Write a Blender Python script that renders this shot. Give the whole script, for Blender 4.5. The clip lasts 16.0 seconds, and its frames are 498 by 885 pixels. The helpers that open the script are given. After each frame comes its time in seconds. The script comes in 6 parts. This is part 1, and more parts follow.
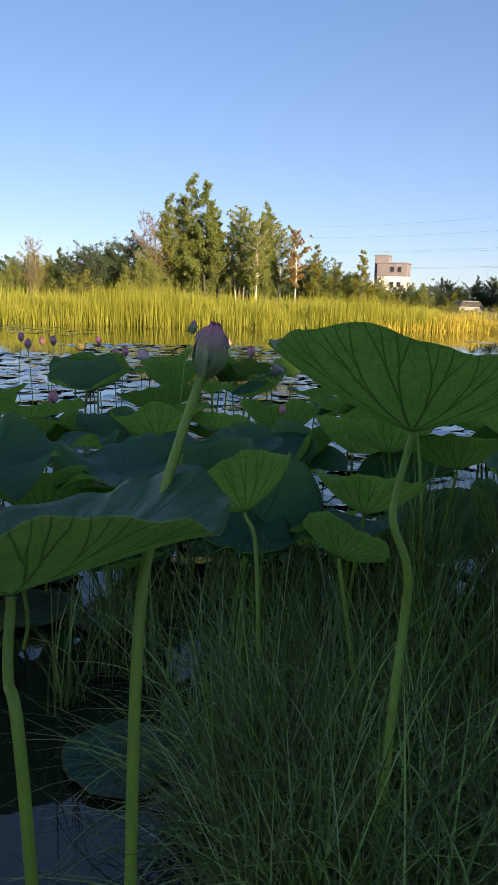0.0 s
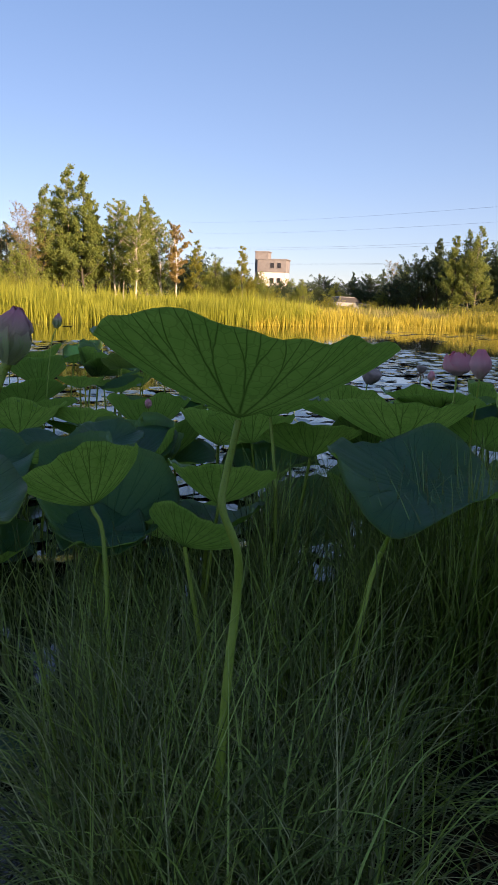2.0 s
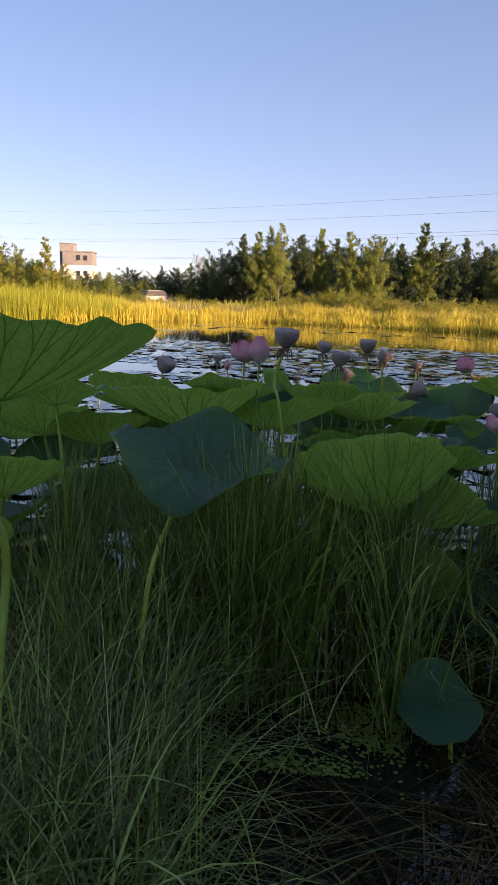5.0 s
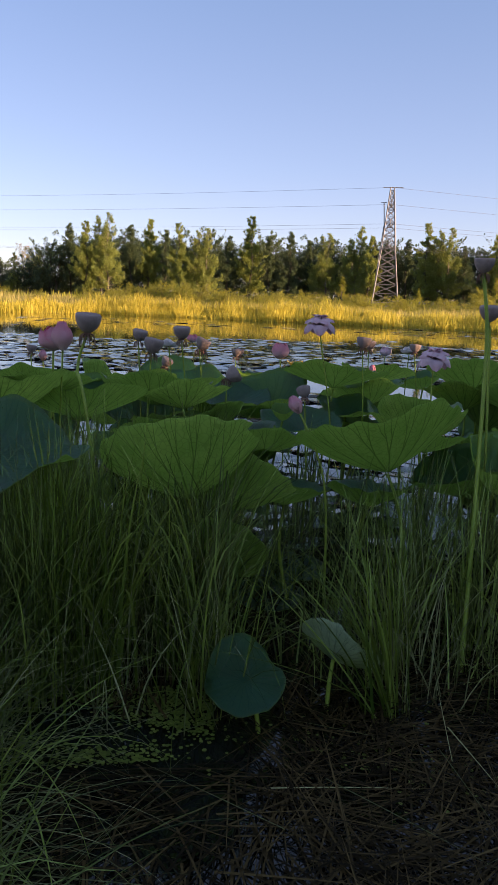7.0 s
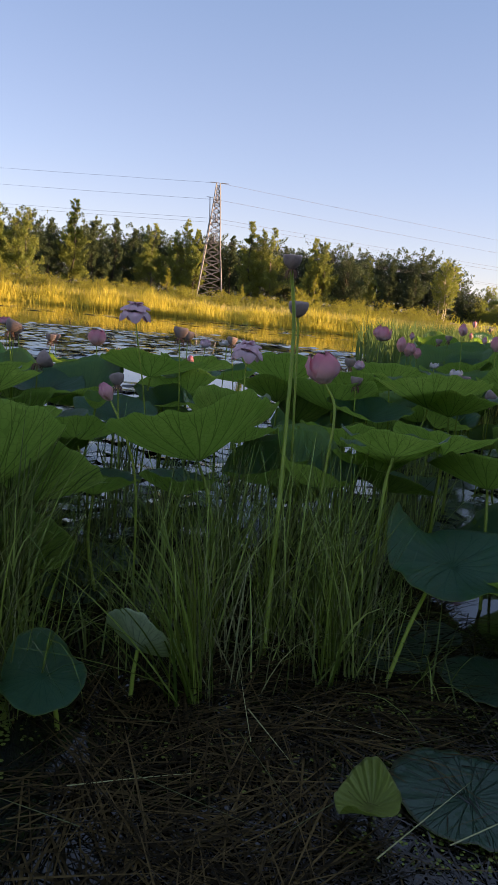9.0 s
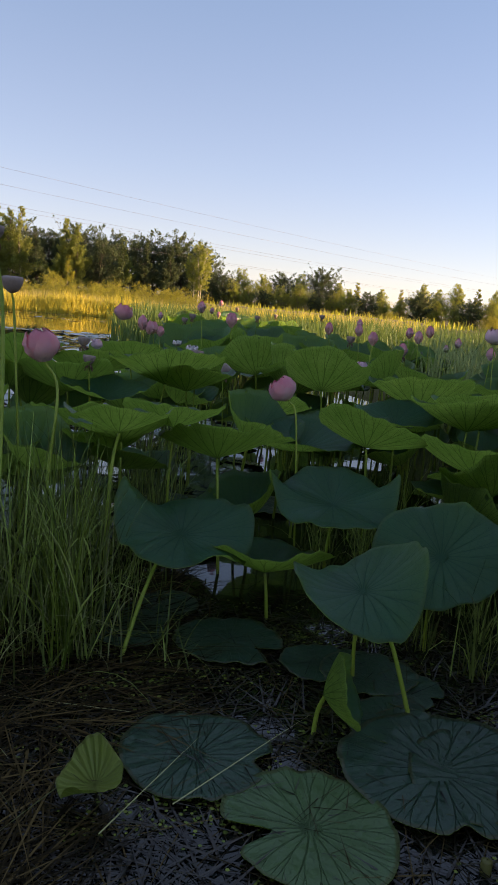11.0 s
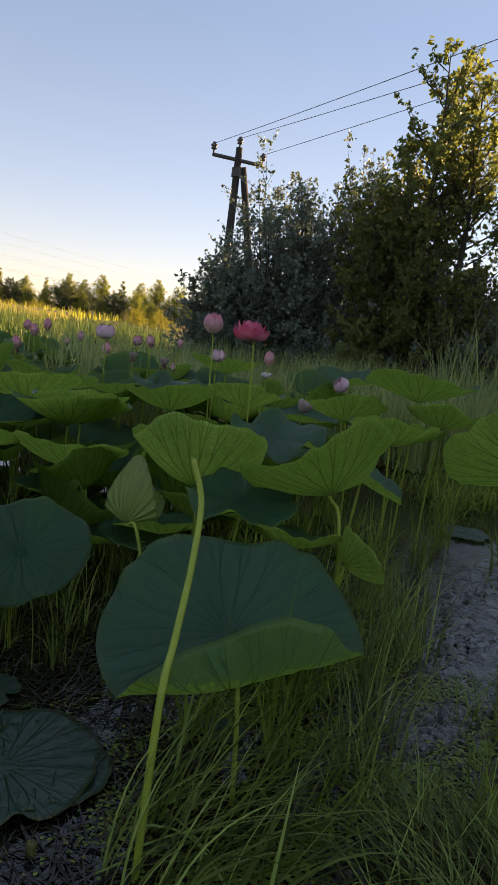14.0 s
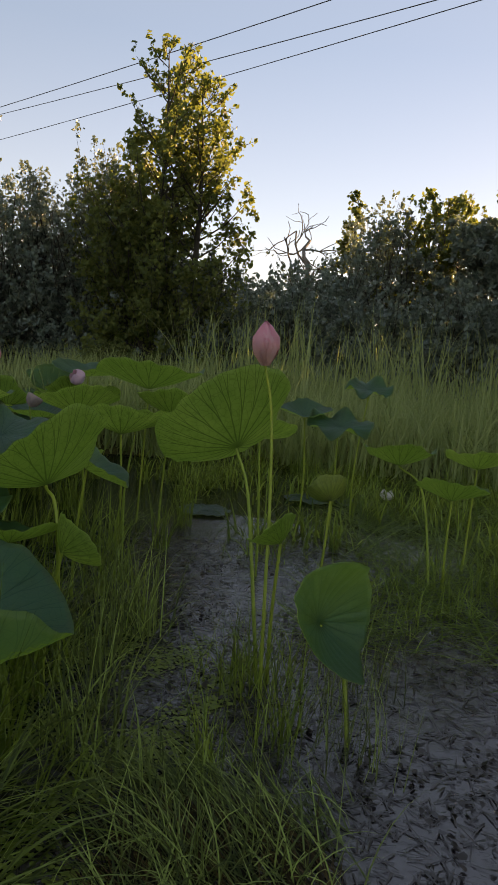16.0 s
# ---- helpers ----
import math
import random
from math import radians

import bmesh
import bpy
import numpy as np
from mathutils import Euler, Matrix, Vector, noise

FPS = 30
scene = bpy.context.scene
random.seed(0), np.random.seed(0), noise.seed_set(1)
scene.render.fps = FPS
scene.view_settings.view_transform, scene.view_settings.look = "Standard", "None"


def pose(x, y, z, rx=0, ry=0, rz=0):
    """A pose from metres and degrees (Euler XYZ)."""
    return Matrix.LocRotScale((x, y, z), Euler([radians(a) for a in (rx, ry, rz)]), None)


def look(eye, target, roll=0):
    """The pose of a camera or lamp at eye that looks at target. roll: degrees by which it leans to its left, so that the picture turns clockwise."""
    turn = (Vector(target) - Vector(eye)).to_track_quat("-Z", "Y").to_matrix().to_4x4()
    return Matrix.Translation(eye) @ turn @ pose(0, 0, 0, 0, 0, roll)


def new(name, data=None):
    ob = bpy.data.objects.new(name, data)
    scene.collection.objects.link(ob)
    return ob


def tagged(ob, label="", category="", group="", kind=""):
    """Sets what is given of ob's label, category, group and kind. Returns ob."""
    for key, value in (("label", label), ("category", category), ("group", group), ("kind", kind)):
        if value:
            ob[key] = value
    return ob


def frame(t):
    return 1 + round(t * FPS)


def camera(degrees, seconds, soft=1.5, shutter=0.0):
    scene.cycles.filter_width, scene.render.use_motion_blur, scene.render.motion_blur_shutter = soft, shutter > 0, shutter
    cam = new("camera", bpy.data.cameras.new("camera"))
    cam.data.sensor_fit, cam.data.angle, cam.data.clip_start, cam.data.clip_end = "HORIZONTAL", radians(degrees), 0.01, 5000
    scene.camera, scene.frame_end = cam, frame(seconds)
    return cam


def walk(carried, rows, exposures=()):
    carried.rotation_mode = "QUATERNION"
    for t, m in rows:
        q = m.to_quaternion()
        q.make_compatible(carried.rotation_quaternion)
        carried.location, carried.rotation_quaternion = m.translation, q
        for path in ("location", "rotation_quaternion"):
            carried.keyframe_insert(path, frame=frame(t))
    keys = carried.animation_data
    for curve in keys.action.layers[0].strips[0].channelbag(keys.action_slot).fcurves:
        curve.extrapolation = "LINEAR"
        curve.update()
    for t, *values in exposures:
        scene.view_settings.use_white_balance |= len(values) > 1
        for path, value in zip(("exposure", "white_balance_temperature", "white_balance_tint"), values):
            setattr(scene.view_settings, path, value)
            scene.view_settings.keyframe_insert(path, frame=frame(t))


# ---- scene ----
cam = camera(37.64, 16.0, 0.8)
PATH = [
    (0, (0.22, -0.097, 1.294), (0.178, 1.866, 0.91), 1.5),
    (0.5, (0.247, -0.112, 1.292), (0.211, 1.851, 0.908), 1.6),
    (1, (0.272, -0.116, 1.289), (0.303, 1.847, 0.906), 1.8),
    (1.5, (0.322, -0.118, 1.284), (0.498, 1.837, 0.9), 1.7),
    (2, (0.337, -0.108, 1.281), (0.604, 1.836, 0.894), 1.7),
    (2.5, (0.37, -0.127, 1.279), (0.727, 1.802, 0.892), 1.0),
    (3, (0.397, -0.154, 1.278), (0.852, 1.754, 0.89), 1.3),
    (3.5, (0.405, -0.167, 1.277), (0.961, 1.714, 0.89), 1.8),
    (3.7, (0.406, -0.172, 1.277), (0.99, 1.701, 0.891), 1.9),
    (5.8, (0.459, -0.204, 1.259), (1.307, 1.565, 0.869), 1.4),
    (6, (0.468, -0.209, 1.259), (1.344, 1.546, 0.869), 1.3),
    (6.5, (0.489, -0.216, 1.253), (1.478, 1.478, 0.859), 1.8),
    (7, (0.539, -0.234, 1.24), (1.67, 1.367, 0.845), 2.0),
    (7.5, (0.554, -0.249, 1.238), (1.819, 1.25, 0.846), 3.2),
    (8, (0.551, -0.243, 1.24), (1.894, 1.187, 0.852), 4.4),
    (8.5, (0.572, -0.245, 1.235), (1.993, 1.108, 0.849), 5.2),
    (8.7, (0.578, -0.248, 1.233), (2.025, 1.077, 0.847), 5.4),
    (10.8, (0.699, -0.356, 1.203), (2.482, 0.465, 0.819), 4.8),
    (11, (0.703, -0.383, 1.211), (2.519, 0.365, 0.834), 4.9),
    (11.5, (0.725, -0.405, 1.213), (2.583, 0.232, 0.834), 5.2),
    (12, (0.728, -0.433, 1.222), (2.621, 0.095, 0.853), 5.8),
    (12.5, (0.74, -0.495, 1.261), (2.682, -0.183, 0.904), 7.0),
    (13, (0.696, -0.574, 1.278), (2.666, -0.473, 0.952), 8.0),
    (13.5, (0.703, -0.626, 1.275), (2.678, -0.642, 0.958), 7.2),
    (14, (0.703, -0.661, 1.275), (2.673, -0.819, 0.968), 7.3),
    (14.5, (0.68, -0.717, 1.275), (2.635, -1.025, 0.983), 6.6),
    (15, (0.636, -0.772, 1.276), (2.559, -1.247, 0.999), 5.5),
    (15.5, (0.606, -0.816, 1.279), (2.481, -1.46, 1.012), 5.1),
    (16, (0.588, -0.85, 1.276), (2.417, -1.617, 1.015), 4.8),
]
EXPOSURES = [(0, 1.35, 6600, 27), (3.5, 1.53, 7400, 38), (7, 1.68, 7500, 39), (11, 1.77, 8500, 36), (14, 1.80, 9400, 35), (16, 1.86, 11800, 35)]
walk(cam, [(t, look(eye, target, roll)) for t, eye, target, roll in PATH], EXPOSURES)

# ---- light: a low evening sun behind the bushes, and the sky
SUN_AZ, SUN_EL = 147.5, 10.5
world = bpy.data.worlds.new("evening_sky")
scene.world = world
world.use_nodes = True
wn = world.node_tree.nodes
sky = wn.new("ShaderNodeTexSky")
sky.sky_type, sky.sun_disc = "NISHITA", False
sky.sun_elevation, sky.sun_rotation = radians(SUN_EL), radians(SUN_AZ)
sky.air_density, sky.dust_density, sky.ozone_density = 0.85, 0.1, 3.0
sky.altitude = 400
wn["Background"].inputs[1].default_value = 0.100
haze = wn.new("ShaderNodeMix")
haze.data_type = "RGBA"
haze.inputs[0].default_value = 0.55
sky_dir, sky_up, sky_tone = wn.new("ShaderNodeTexCoord"), wn.new("ShaderNodeSeparateXYZ"), wn.new("ShaderNodeValToRGB")
for e, (at, colour) in zip((sky_tone.color_ramp.elements[0], sky_tone.color_ramp.elements.new(0.16), sky_tone.color_ramp.elements.new(0.36), sky_tone.color_ramp.elements[-1]),
                           ((0.0, (1.58, 1.92, 2.25)), (0.16, (1.06, 1.74, 2.42)), (0.36, (0.66, 1.40, 2.25)), (1.0, (1.15, 1.90, 2.75)))):
    e.position, e.color = at, (*colour, 1)
world.node_tree.links.new(sky_dir.outputs["Generated"], sky_up.inputs[0])
world.node_tree.links.new(sky_up.outputs[2], sky_tone.inputs[0])
world.node_tree.links.new(sky_tone.outputs[0], haze.inputs[7])
world.node_tree.links.new(sky.outputs[0], haze.inputs[6])
world.node_tree.links.new(haze.outputs[2], wn["Background"].inputs[0])
sun = new("sun", bpy.data.lights.new("sun", "SUN"))
sun.data.energy, sun.data.angle, sun.data.color = 5.0, radians(0.6), (1.0, 0.80, 0.50)
sdir = Vector((math.sin(radians(SUN_AZ)) * math.cos(radians(SUN_EL)), math.cos(radians(SUN_AZ)) * math.cos(radians(SUN_EL)), math.sin(radians(SUN_EL))))
sun.matrix_world = look(sdir * 60, (0, 0, 0))

# ---- materials
class Nodes:
    """A small writer of node materials."""

    def __init__(self, name):
        self.mat = bpy.data.materials.new(name)
        self.mat.use_nodes = True
        self.tree = self.mat.node_tree
        self.bsdf = self.tree.nodes["Principled BSDF"]
        self.out = self.tree.nodes["Material Output"]

    def node(self, kind, **values):
        n = self.tree.nodes.new("ShaderNode" + kind)
        for key, value in values.items():
            if key == "operation":
                n.operation = value
            elif key == "data_type":
                n.data_type = value
            elif key == "blend_type":
                n.blend_type = value
            else:
                n.inputs[key.replace("_", " ")].default_value = value
        return n

    def link(self, a, b):
        self.tree.links.new(a, b)
        return self

    def noise(self, scale, detail=3.0, rough=0.55, coord="Object", stretch=None):
        tc = self.node("TexCoord")
        n = self.node("TexNoise", Scale=scale, Detail=detail, Roughness=rough)
        if stretch:
            mp = self.node("Mapping")
            mp.inputs["Scale"].default_value = stretch
            self.link(tc.outputs[coord], mp.inputs["Vector"]).link(mp.outputs[0], n.inputs["Vector"])
        else:
            self.link(tc.outputs[coord], n.inputs["Vector"])
        return n.outputs["Fac"]

    def ramp(self, fac, *stops):
        r = self.node("ValToRGB")
        while len(r.color_ramp.elements) < len(stops):
            r.color_ramp.elements.new(0.5)
        for e, (at, colour) in zip(r.color_ramp.elements, stops):
            e.position, e.color = at, (*colour, 1)
        self.link(fac, r.inputs[0])
        return r.outputs[0]

    def mix(self, fac, a, b, how="MIX"):
        m = self.tree.nodes.new("ShaderNodeMix")
        m.data_type, m.blend_type = "RGBA", how
        for value, slot in ((fac, 0), (a, 6), (b, 7)):
            if isinstance(value, (int, float)):
                m.inputs[slot].default_value = value
            elif isinstance(value, tuple):
                m.inputs[slot].default_value = (*value, 1)
            else:
                self.link(value, m.inputs[slot])
        return m.outputs[2]

    def maths(self, how, a, b=0.0):
        m = self.node("Math", operation=how)
        for value, slot in ((a, 0), (b, 1)):
            if isinstance(value, (int, float)):
                m.inputs[slot].default_value = value
            else:
                self.link(value, m.inputs[slot])
        return m.outputs[0]

    def bump(self, height, strength=0.3, distance=0.01):
        b = self.node("Bump", Strength=strength, Distance=distance)
        self.link(height, b.inputs["Height"]).link(b.outputs[0], self.bsdf.inputs["Normal"])
        return self

    def set(self, colour=None, rough=0.6, metal=0.0, spec=0.5, glow=0.0):
        if isinstance(colour, tuple):
            self.bsdf.inputs["Base Color"].default_value = (*colour, 1)
        elif colour is not None:
            self.link(colour, self.bsdf.inputs["Base Color"])
        if isinstance(rough, (int, float)):
            self.bsdf.inputs["Roughness"].default_value = rough
        else:
            self.link(rough, self.bsdf.inputs["Roughness"])
        self.bsdf.inputs["Metallic"].default_value = metal
        self.bsdf.inputs["Specular IOR Level"].default_value = spec
        return self

    def thin(self, colour, share):
        """Lets light through, as a leaf or petal does."""
        t = self.node("BsdfTranslucent")
        if isinstance(colour, tuple):
            t.inputs["Color"].default_value = (*colour, 1)
        else:
            self.link(colour, t.inputs["Color"])
        m = self.node("MixShader")
        m.inputs[0].default_value = share
        self.link(self.bsdf.outputs[0], m.inputs[1]).link(t.outputs[0], m.inputs[2]).link(m.outputs[0], self.out.inputs["Surface"])
        return self

    def random(self):
        return self.node("ObjectInfo").outputs["Random"]

    def island(self):
        return self.node("NewGeometry").outputs["Random Per Island"]


def vein_lines(n, count, width):
    """Veins that run out from the hub and fork twice, on the leaf's own polar map (u round the leaf, v from hub to rim)."""
    uv = n.node("UVMap")
    sep = n.node("SeparateXYZ")
    n.link(uv.outputs[0], sep.inputs[0])
    u, v = sep.outputs[0], sep.outputs[1]
    u = n.maths("ADD", u, n.maths("MULTIPLY", n.maths("SUBTRACT", n.noise(7.0, 3.0), 0.5), 0.014))
    far = n.maths("ADD", v, n.maths("MULTIPLY", n.maths("SUBTRACT", n.noise(4.0, 1.0), 0.5), 0.35))
    off = n.maths("DIVIDE", n.maths("ABSOLUTE", n.maths("SUBTRACT", n.maths("FRACT", n.maths("MULTIPLY", u, float(count))), 0.5)), float(count))
    one = n.maths("MULTIPLY", n.maths("MAXIMUM", n.maths("SUBTRACT", far, 0.44), 0.0), 0.45 / count)
    two = n.maths("MULTIPLY", n.maths("MAXIMUM", n.maths("SUBTRACT", far, 0.74), 0.0), 0.48 / count)
    gap = n.maths("ABSOLUTE", n.maths("SUBTRACT", n.maths("ABSOLUTE", n.maths("SUBTRACT", off, one)), two))
    gap = n.maths("MULTIPLY", gap, n.maths("MULTIPLY", v, 6.283))
    wide = n.maths("MULTIPLY", n.maths("SUBTRACT", 1.35, v), width)
    main = n.maths("MAXIMUM", n.maths("SUBTRACT", 1.0, n.maths("DIVIDE", gap, wide)), 0.0)
    net = n.node("TexVoronoi", Scale=38.0)
    net.feature = "DISTANCE_TO_EDGE"
    tc = n.node("TexCoord")
    n.link(tc.outputs["Object"], net.inputs["Vector"])
    cells = n.maths("MULTIPLY", n.maths("LESS_THAN", net.outputs["Distance"], 0.045), 0.3)
    return n.maths("MAXIMUM", main, cells), v, u


def leaf_top_mat(name, a, b, vein, brown=0.35, share=0.3, gloss=0.34, rib=0.9):
    n = Nodes(name)
    tone = n.ramp(n.noise(5.0, 4.0), (0.3, a), (0.7, b))
    tone = n.mix(n.maths("MULTIPLY", n.random(), 0.4), tone, (a[0] * 1.6, a[1] * 1.35, a[2] * 0.9))
    lines, v, u = vein_lines(n, 21, 0.012)
    tone = n.mix(n.maths("MULTIPLY", lines, 0.55), tone, vein)
    tone = n.mix(n.maths("MULTIPLY", n.noise(1.7, 5.0, 0.7), 0.5), tone, (b[0] * 1.15, b[1] * 1.1, b[2] * 1.6))
    spots = n.ramp(n.noise(38.0, 5.0, 0.7), (0.69, (0, 0, 0)), (0.74, (1, 1, 1)))
    edge = n.ramp(n.maths("ADD", v, n.maths("MULTIPLY", n.noise(24.0, 3.0), 0.09)), (0.995, (0, 0, 0)), (1.03, (1, 1, 1)))
    marks = n.mix(0.5, spots, edge, "ADD")
    tone = n.mix(n.maths("MULTIPLY", n.maths("MULTIPLY", marks, brown), 1.0), tone, (0.10, 0.065, 0.025))
    n.set(tone, n.maths("ADD", 0.22, n.maths("MULTIPLY", n.noise(11.0, 4.0), 0.28)), spec=gloss)
    ribs = n.maths("MULTIPLY", n.maths("COSINE", n.maths("MULTIPLY", u, 21 * 6.2832)), n.maths("MULTIPLY", v, rib))
    low = n.maths("MULTIPLY", n.noise(9.0, 3.0), 2.6)
    n.bump(n.maths("ADD", n.maths("ADD", n.maths("MULTIPLY", lines, -0.7), ribs), n.maths("ADD", n.maths("MULTIPLY", n.noise(34.0, 4.0), 0.35), low)), 0.75, 0.011)
    n.thin(n.mix(n.maths("MULTIPLY", lines, 0.6), (0.58, 0.80, 0.34), (0.30, 0.44, 0.18)), share)
    return n.mat


def leaf_under_mat(name, a, b, vein, share=0.4):
    n = Nodes(name)
    tone = n.ramp(n.noise(4.0, 4.0), (0.3, a), (0.7, b))
    tone = n.mix(n.maths("MULTIPLY", n.random(), 0.4), tone, (a[0] * 1.5, a[1] * 1.2, a[2] * 0.7))
    lines, v, u = vein_lines(n, 21, 0.015)
    tone = n.mix(n.maths("MULTIPLY", lines, 0.85), tone, vein)
    spots = n.ramp(n.noise(26.0, 5.0, 0.7), (0.70, (0, 0, 0)), (0.76, (1, 1, 1)))
    tone = n.mix(n.maths("MULTIPLY", spots, 0.35), tone, (0.09, 0.06, 0.02))
    n.set(n.mix(n.maths("MULTIPLY", n.noise(2.5, 5.0, 0.7), 0.55), tone, (a[0] * 0.55, a[1] * 0.6, a[2] * 0.7)), 0.42, spec=0.45)
    ribs = n.maths("MULTIPLY", n.maths("COSINE", n.maths("MULTIPLY", u, 21 * 6.2832)), n.maths("MULTIPLY", v, -0.4))
    n.bump(n.maths("ADD", n.maths("ADD", lines, ribs), n.maths("ADD", n.maths("MULTIPLY", n.noise(9.0, 3.0), 2.0), n.maths("MULTIPLY", n.noise(30.0), 0.3))), 0.6, 0.009)
    mottle = n.mix(n.ramp(n.noise(6.0, 6.0, 0.7), (0.32, (0, 0, 0)), (0.68, (1, 1, 1))), (0.42, 0.62, 0.17), (0.84, 0.95, 0.34))
    mottle = n.mix(n.maths("MULTIPLY", n.random(), 0.6), mottle, (0.22, 0.42, 0.11))
    n.thin(n.mix(n.maths("MULTIPLY", lines, 0.85), mottle, (0.13, 0.21, 0.05)), share)
    return n.mat


M = {}
M["leaf_top"] = leaf_top_mat("lotus_leaf_top", (0.002, 0.042, 0.030), (0.007, 0.096, 0.058), (0.03, 0.19, 0.10), share=0.5, gloss=0.34, rib=0.35)
M["leaf_under"] = leaf_under_mat("lotus_leaf_underside", (0.160, 0.300, 0.066), (0.235, 0.390, 0.088), (0.050, 0.110, 0.022), share=0.72)
M["leaf_top_pale"] = leaf_top_mat("yellowing_leaf_top", (0.16, 0.24, 0.045), (0.22, 0.29, 0.07), (0.30, 0.34, 0.12), 0.75)
M["leaf_under_pale"] = leaf_under_mat("yellowing_leaf_underside", (0.22, 0.30, 0.055), (0.28, 0.36, 0.09), (0.12, 0.16, 0.04))
M["pad_pale"] = leaf_top_mat("light_floating_leaf", (0.030, 0.085, 0.032), (0.060, 0.130, 0.050), (0.045, 0.11, 0.045), 0.7, 0.08, 0.3, 0.06)
M["leaf_back"] = leaf_under_mat("pale_leaf_back", (0.30, 0.42, 0.27), (0.42, 0.54, 0.36), (0.16, 0.25, 0.13), share=0.3)
M["pad_flat"] = leaf_top_mat("floating_leaf", (0.008, 0.040, 0.025), (0.018, 0.062, 0.036), (0.015, 0.056, 0.032), 0.7, 0.08, 0.34, 0.06)


def stem_mat(name, a, b):
    n = Nodes(name)
    tone = n.ramp(n.noise(9.0, 3.0), (0.3, a), (0.7, b))
    tone = n.mix(n.maths("MULTIPLY", n.random(), 0.5), tone, (b[0] * 1.35, b[1] * 1.12, b[2]))
    pr = n.node("TexVoronoi", Scale=230.0)
    tc = n.node("TexCoord")
    n.link(tc.outputs["Object"], pr.inputs["Vector"])
    dots = n.maths("LESS_THAN", pr.outputs["Distance"], 0.22)
    tone = n.mix(n.maths("MULTIPLY", dots, 0.5), tone, (0.06, 0.075, 0.02))
    n.set(tone, 0.5, spec=0.4).bump(dots, 0.6, 0.0015)
    n.thin(tone, 0.12)
    return n.mat


M["stem"] = stem_mat("lotus_stem", (0.19, 0.30, 0.035), (0.27, 0.38, 0.05))
M["stem_dark"] = stem_mat("rotting_stem", (0.07, 0.075, 0.02), (0.10, 0.11, 0.03))


def petal_mat(name, base, tip, share=0.35, low=0.05):
    n = Nodes(name)
    uv = n.node("UVMap")
    sep = n.node("SeparateXYZ")
    n.link(uv.outputs[0], sep.inputs[0])
    v = n.maths("ADD", sep.outputs[1], n.maths("MULTIPLY", n.maths("SUBTRACT", n.noise(20.0), 0.5), 0.3))
    tone = n.ramp(v, (low, base), (0.85, tip))
    streak = n.node("TexWave", Scale=9.0, Distortion=2.0)
    n.link(uv.outputs[0], streak.inputs["Vector"])
    tone = n.mix(n.maths("MULTIPLY", streak.outputs["Fac"], 0.16), tone, (tip[0] * 0.8, tip[1] * 0.7, tip[2] * 0.8))
    tone = n.mix(n.maths("MULTIPLY", n.random(), 0.25), tone, (0.8, 0.62, 0.62))
    n.set(tone, 0.5, spec=0.35).bump(streak.outputs["Fac"], 0.25, 0.002)
    n.thin(tone, share)
    return n.mat


M["petal"] = petal_mat("pink_petal", (0.92, 0.76, 0.70), (0.90, 0.32, 0.40), 0.45)
M["petal_pale"] = petal_mat("pale_pink_petal", (0.92, 0.84, 0.84), (0.90, 0.62, 0.68), 0.45)
M["petal_hot"] = petal_mat("deep_pink_petal", (0.90, 0.45, 0.50), (0.88, 0.15, 0.30), 0.45)
M["petal_white"] = petal_mat("white_petal", (0.78, 0.76, 0.62), (0.82, 0.78, 0.78))
M["bud"] = petal_mat("bud_petal", (0.46, 0.58, 0.24), (0.80, 0.32, 0.38), 0.4, 0.38)
M["bud_pink"] = petal_mat("pink_bud_petal", (0.74, 0.46, 0.36), (0.84, 0.26, 0.34), 0.3)
M["yellow"] = petal_mat("yellow_flower", (0.75, 0.45, 0.05), (0.85, 0.62, 0.10))


def plain(name, a, b, scale=4.0, rough=0.7, spec=0.3, bump=0.4, depth=0.01, stretch=None, metal=0.0, vary=0.0):
    n = Nodes(name)
    tone = n.ramp(n.noise(scale, 6.0, 0.6, stretch=stretch), (0.3, a), (0.7, b))
    if vary:
        tone = n.mix(n.maths("MULTIPLY", n.random(), vary), tone, (b[0] * 1.25, b[1] * 1.15, b[2] * 0.9))
    n.set(tone, rough, metal, spec).bump(n.noise(scale * 6, 5.0, 0.65, stretch=stretch), bump, depth)
    return n.mat


M["pod"] = plain("seed_pod_skin", (0.21, 0.155, 0.135), (0.32, 0.235, 0.205), 30.0, 0.75, depth=0.002)
M["pod_green"] = plain("green_seed_pod", (0.17, 0.23, 0.08), (0.24, 0.29, 0.12), 30.0, 0.65, depth=0.002)
M["withered"] = plain("withered_stamens", (0.14, 0.075, 0.05), (0.22, 0.12, 0.08), 40.0, 0.9, depth=0.002)
M["mud"] = plain("bank_soil", (0.035, 0.030, 0.018), (0.070, 0.058, 0.034), 1.2, 0.95, 0.15, 0.8, 0.03)
M["bark"] = plain("grey_bark", (0.11, 0.095, 0.075), (0.21, 0.18, 0.14), 3.0, 0.9, 0.2, 0.8, 0.03, (1, 1, 0.2))
M["bark_dark"] = plain("dark_bark", (0.045, 0.040, 0.032), (0.09, 0.08, 0.06), 3.0, 0.9, 0.2, 0.8, 0.03, (1, 1, 0.2))
M["birch_bark"] = plain("birch_bark", (0.42, 0.36, 0.28), (0.66, 0.60, 0.50), 2.5, 0.75, 0.3, 0.4, 0.01, (1, 1, 5.0))
M["steel"] = plain("galvanised_steel", (0.15, 0.15, 0.15), (0.22, 0.22, 0.22), 3.0, 0.55, 0.5, 0.1, 0.005, metal=0.5)
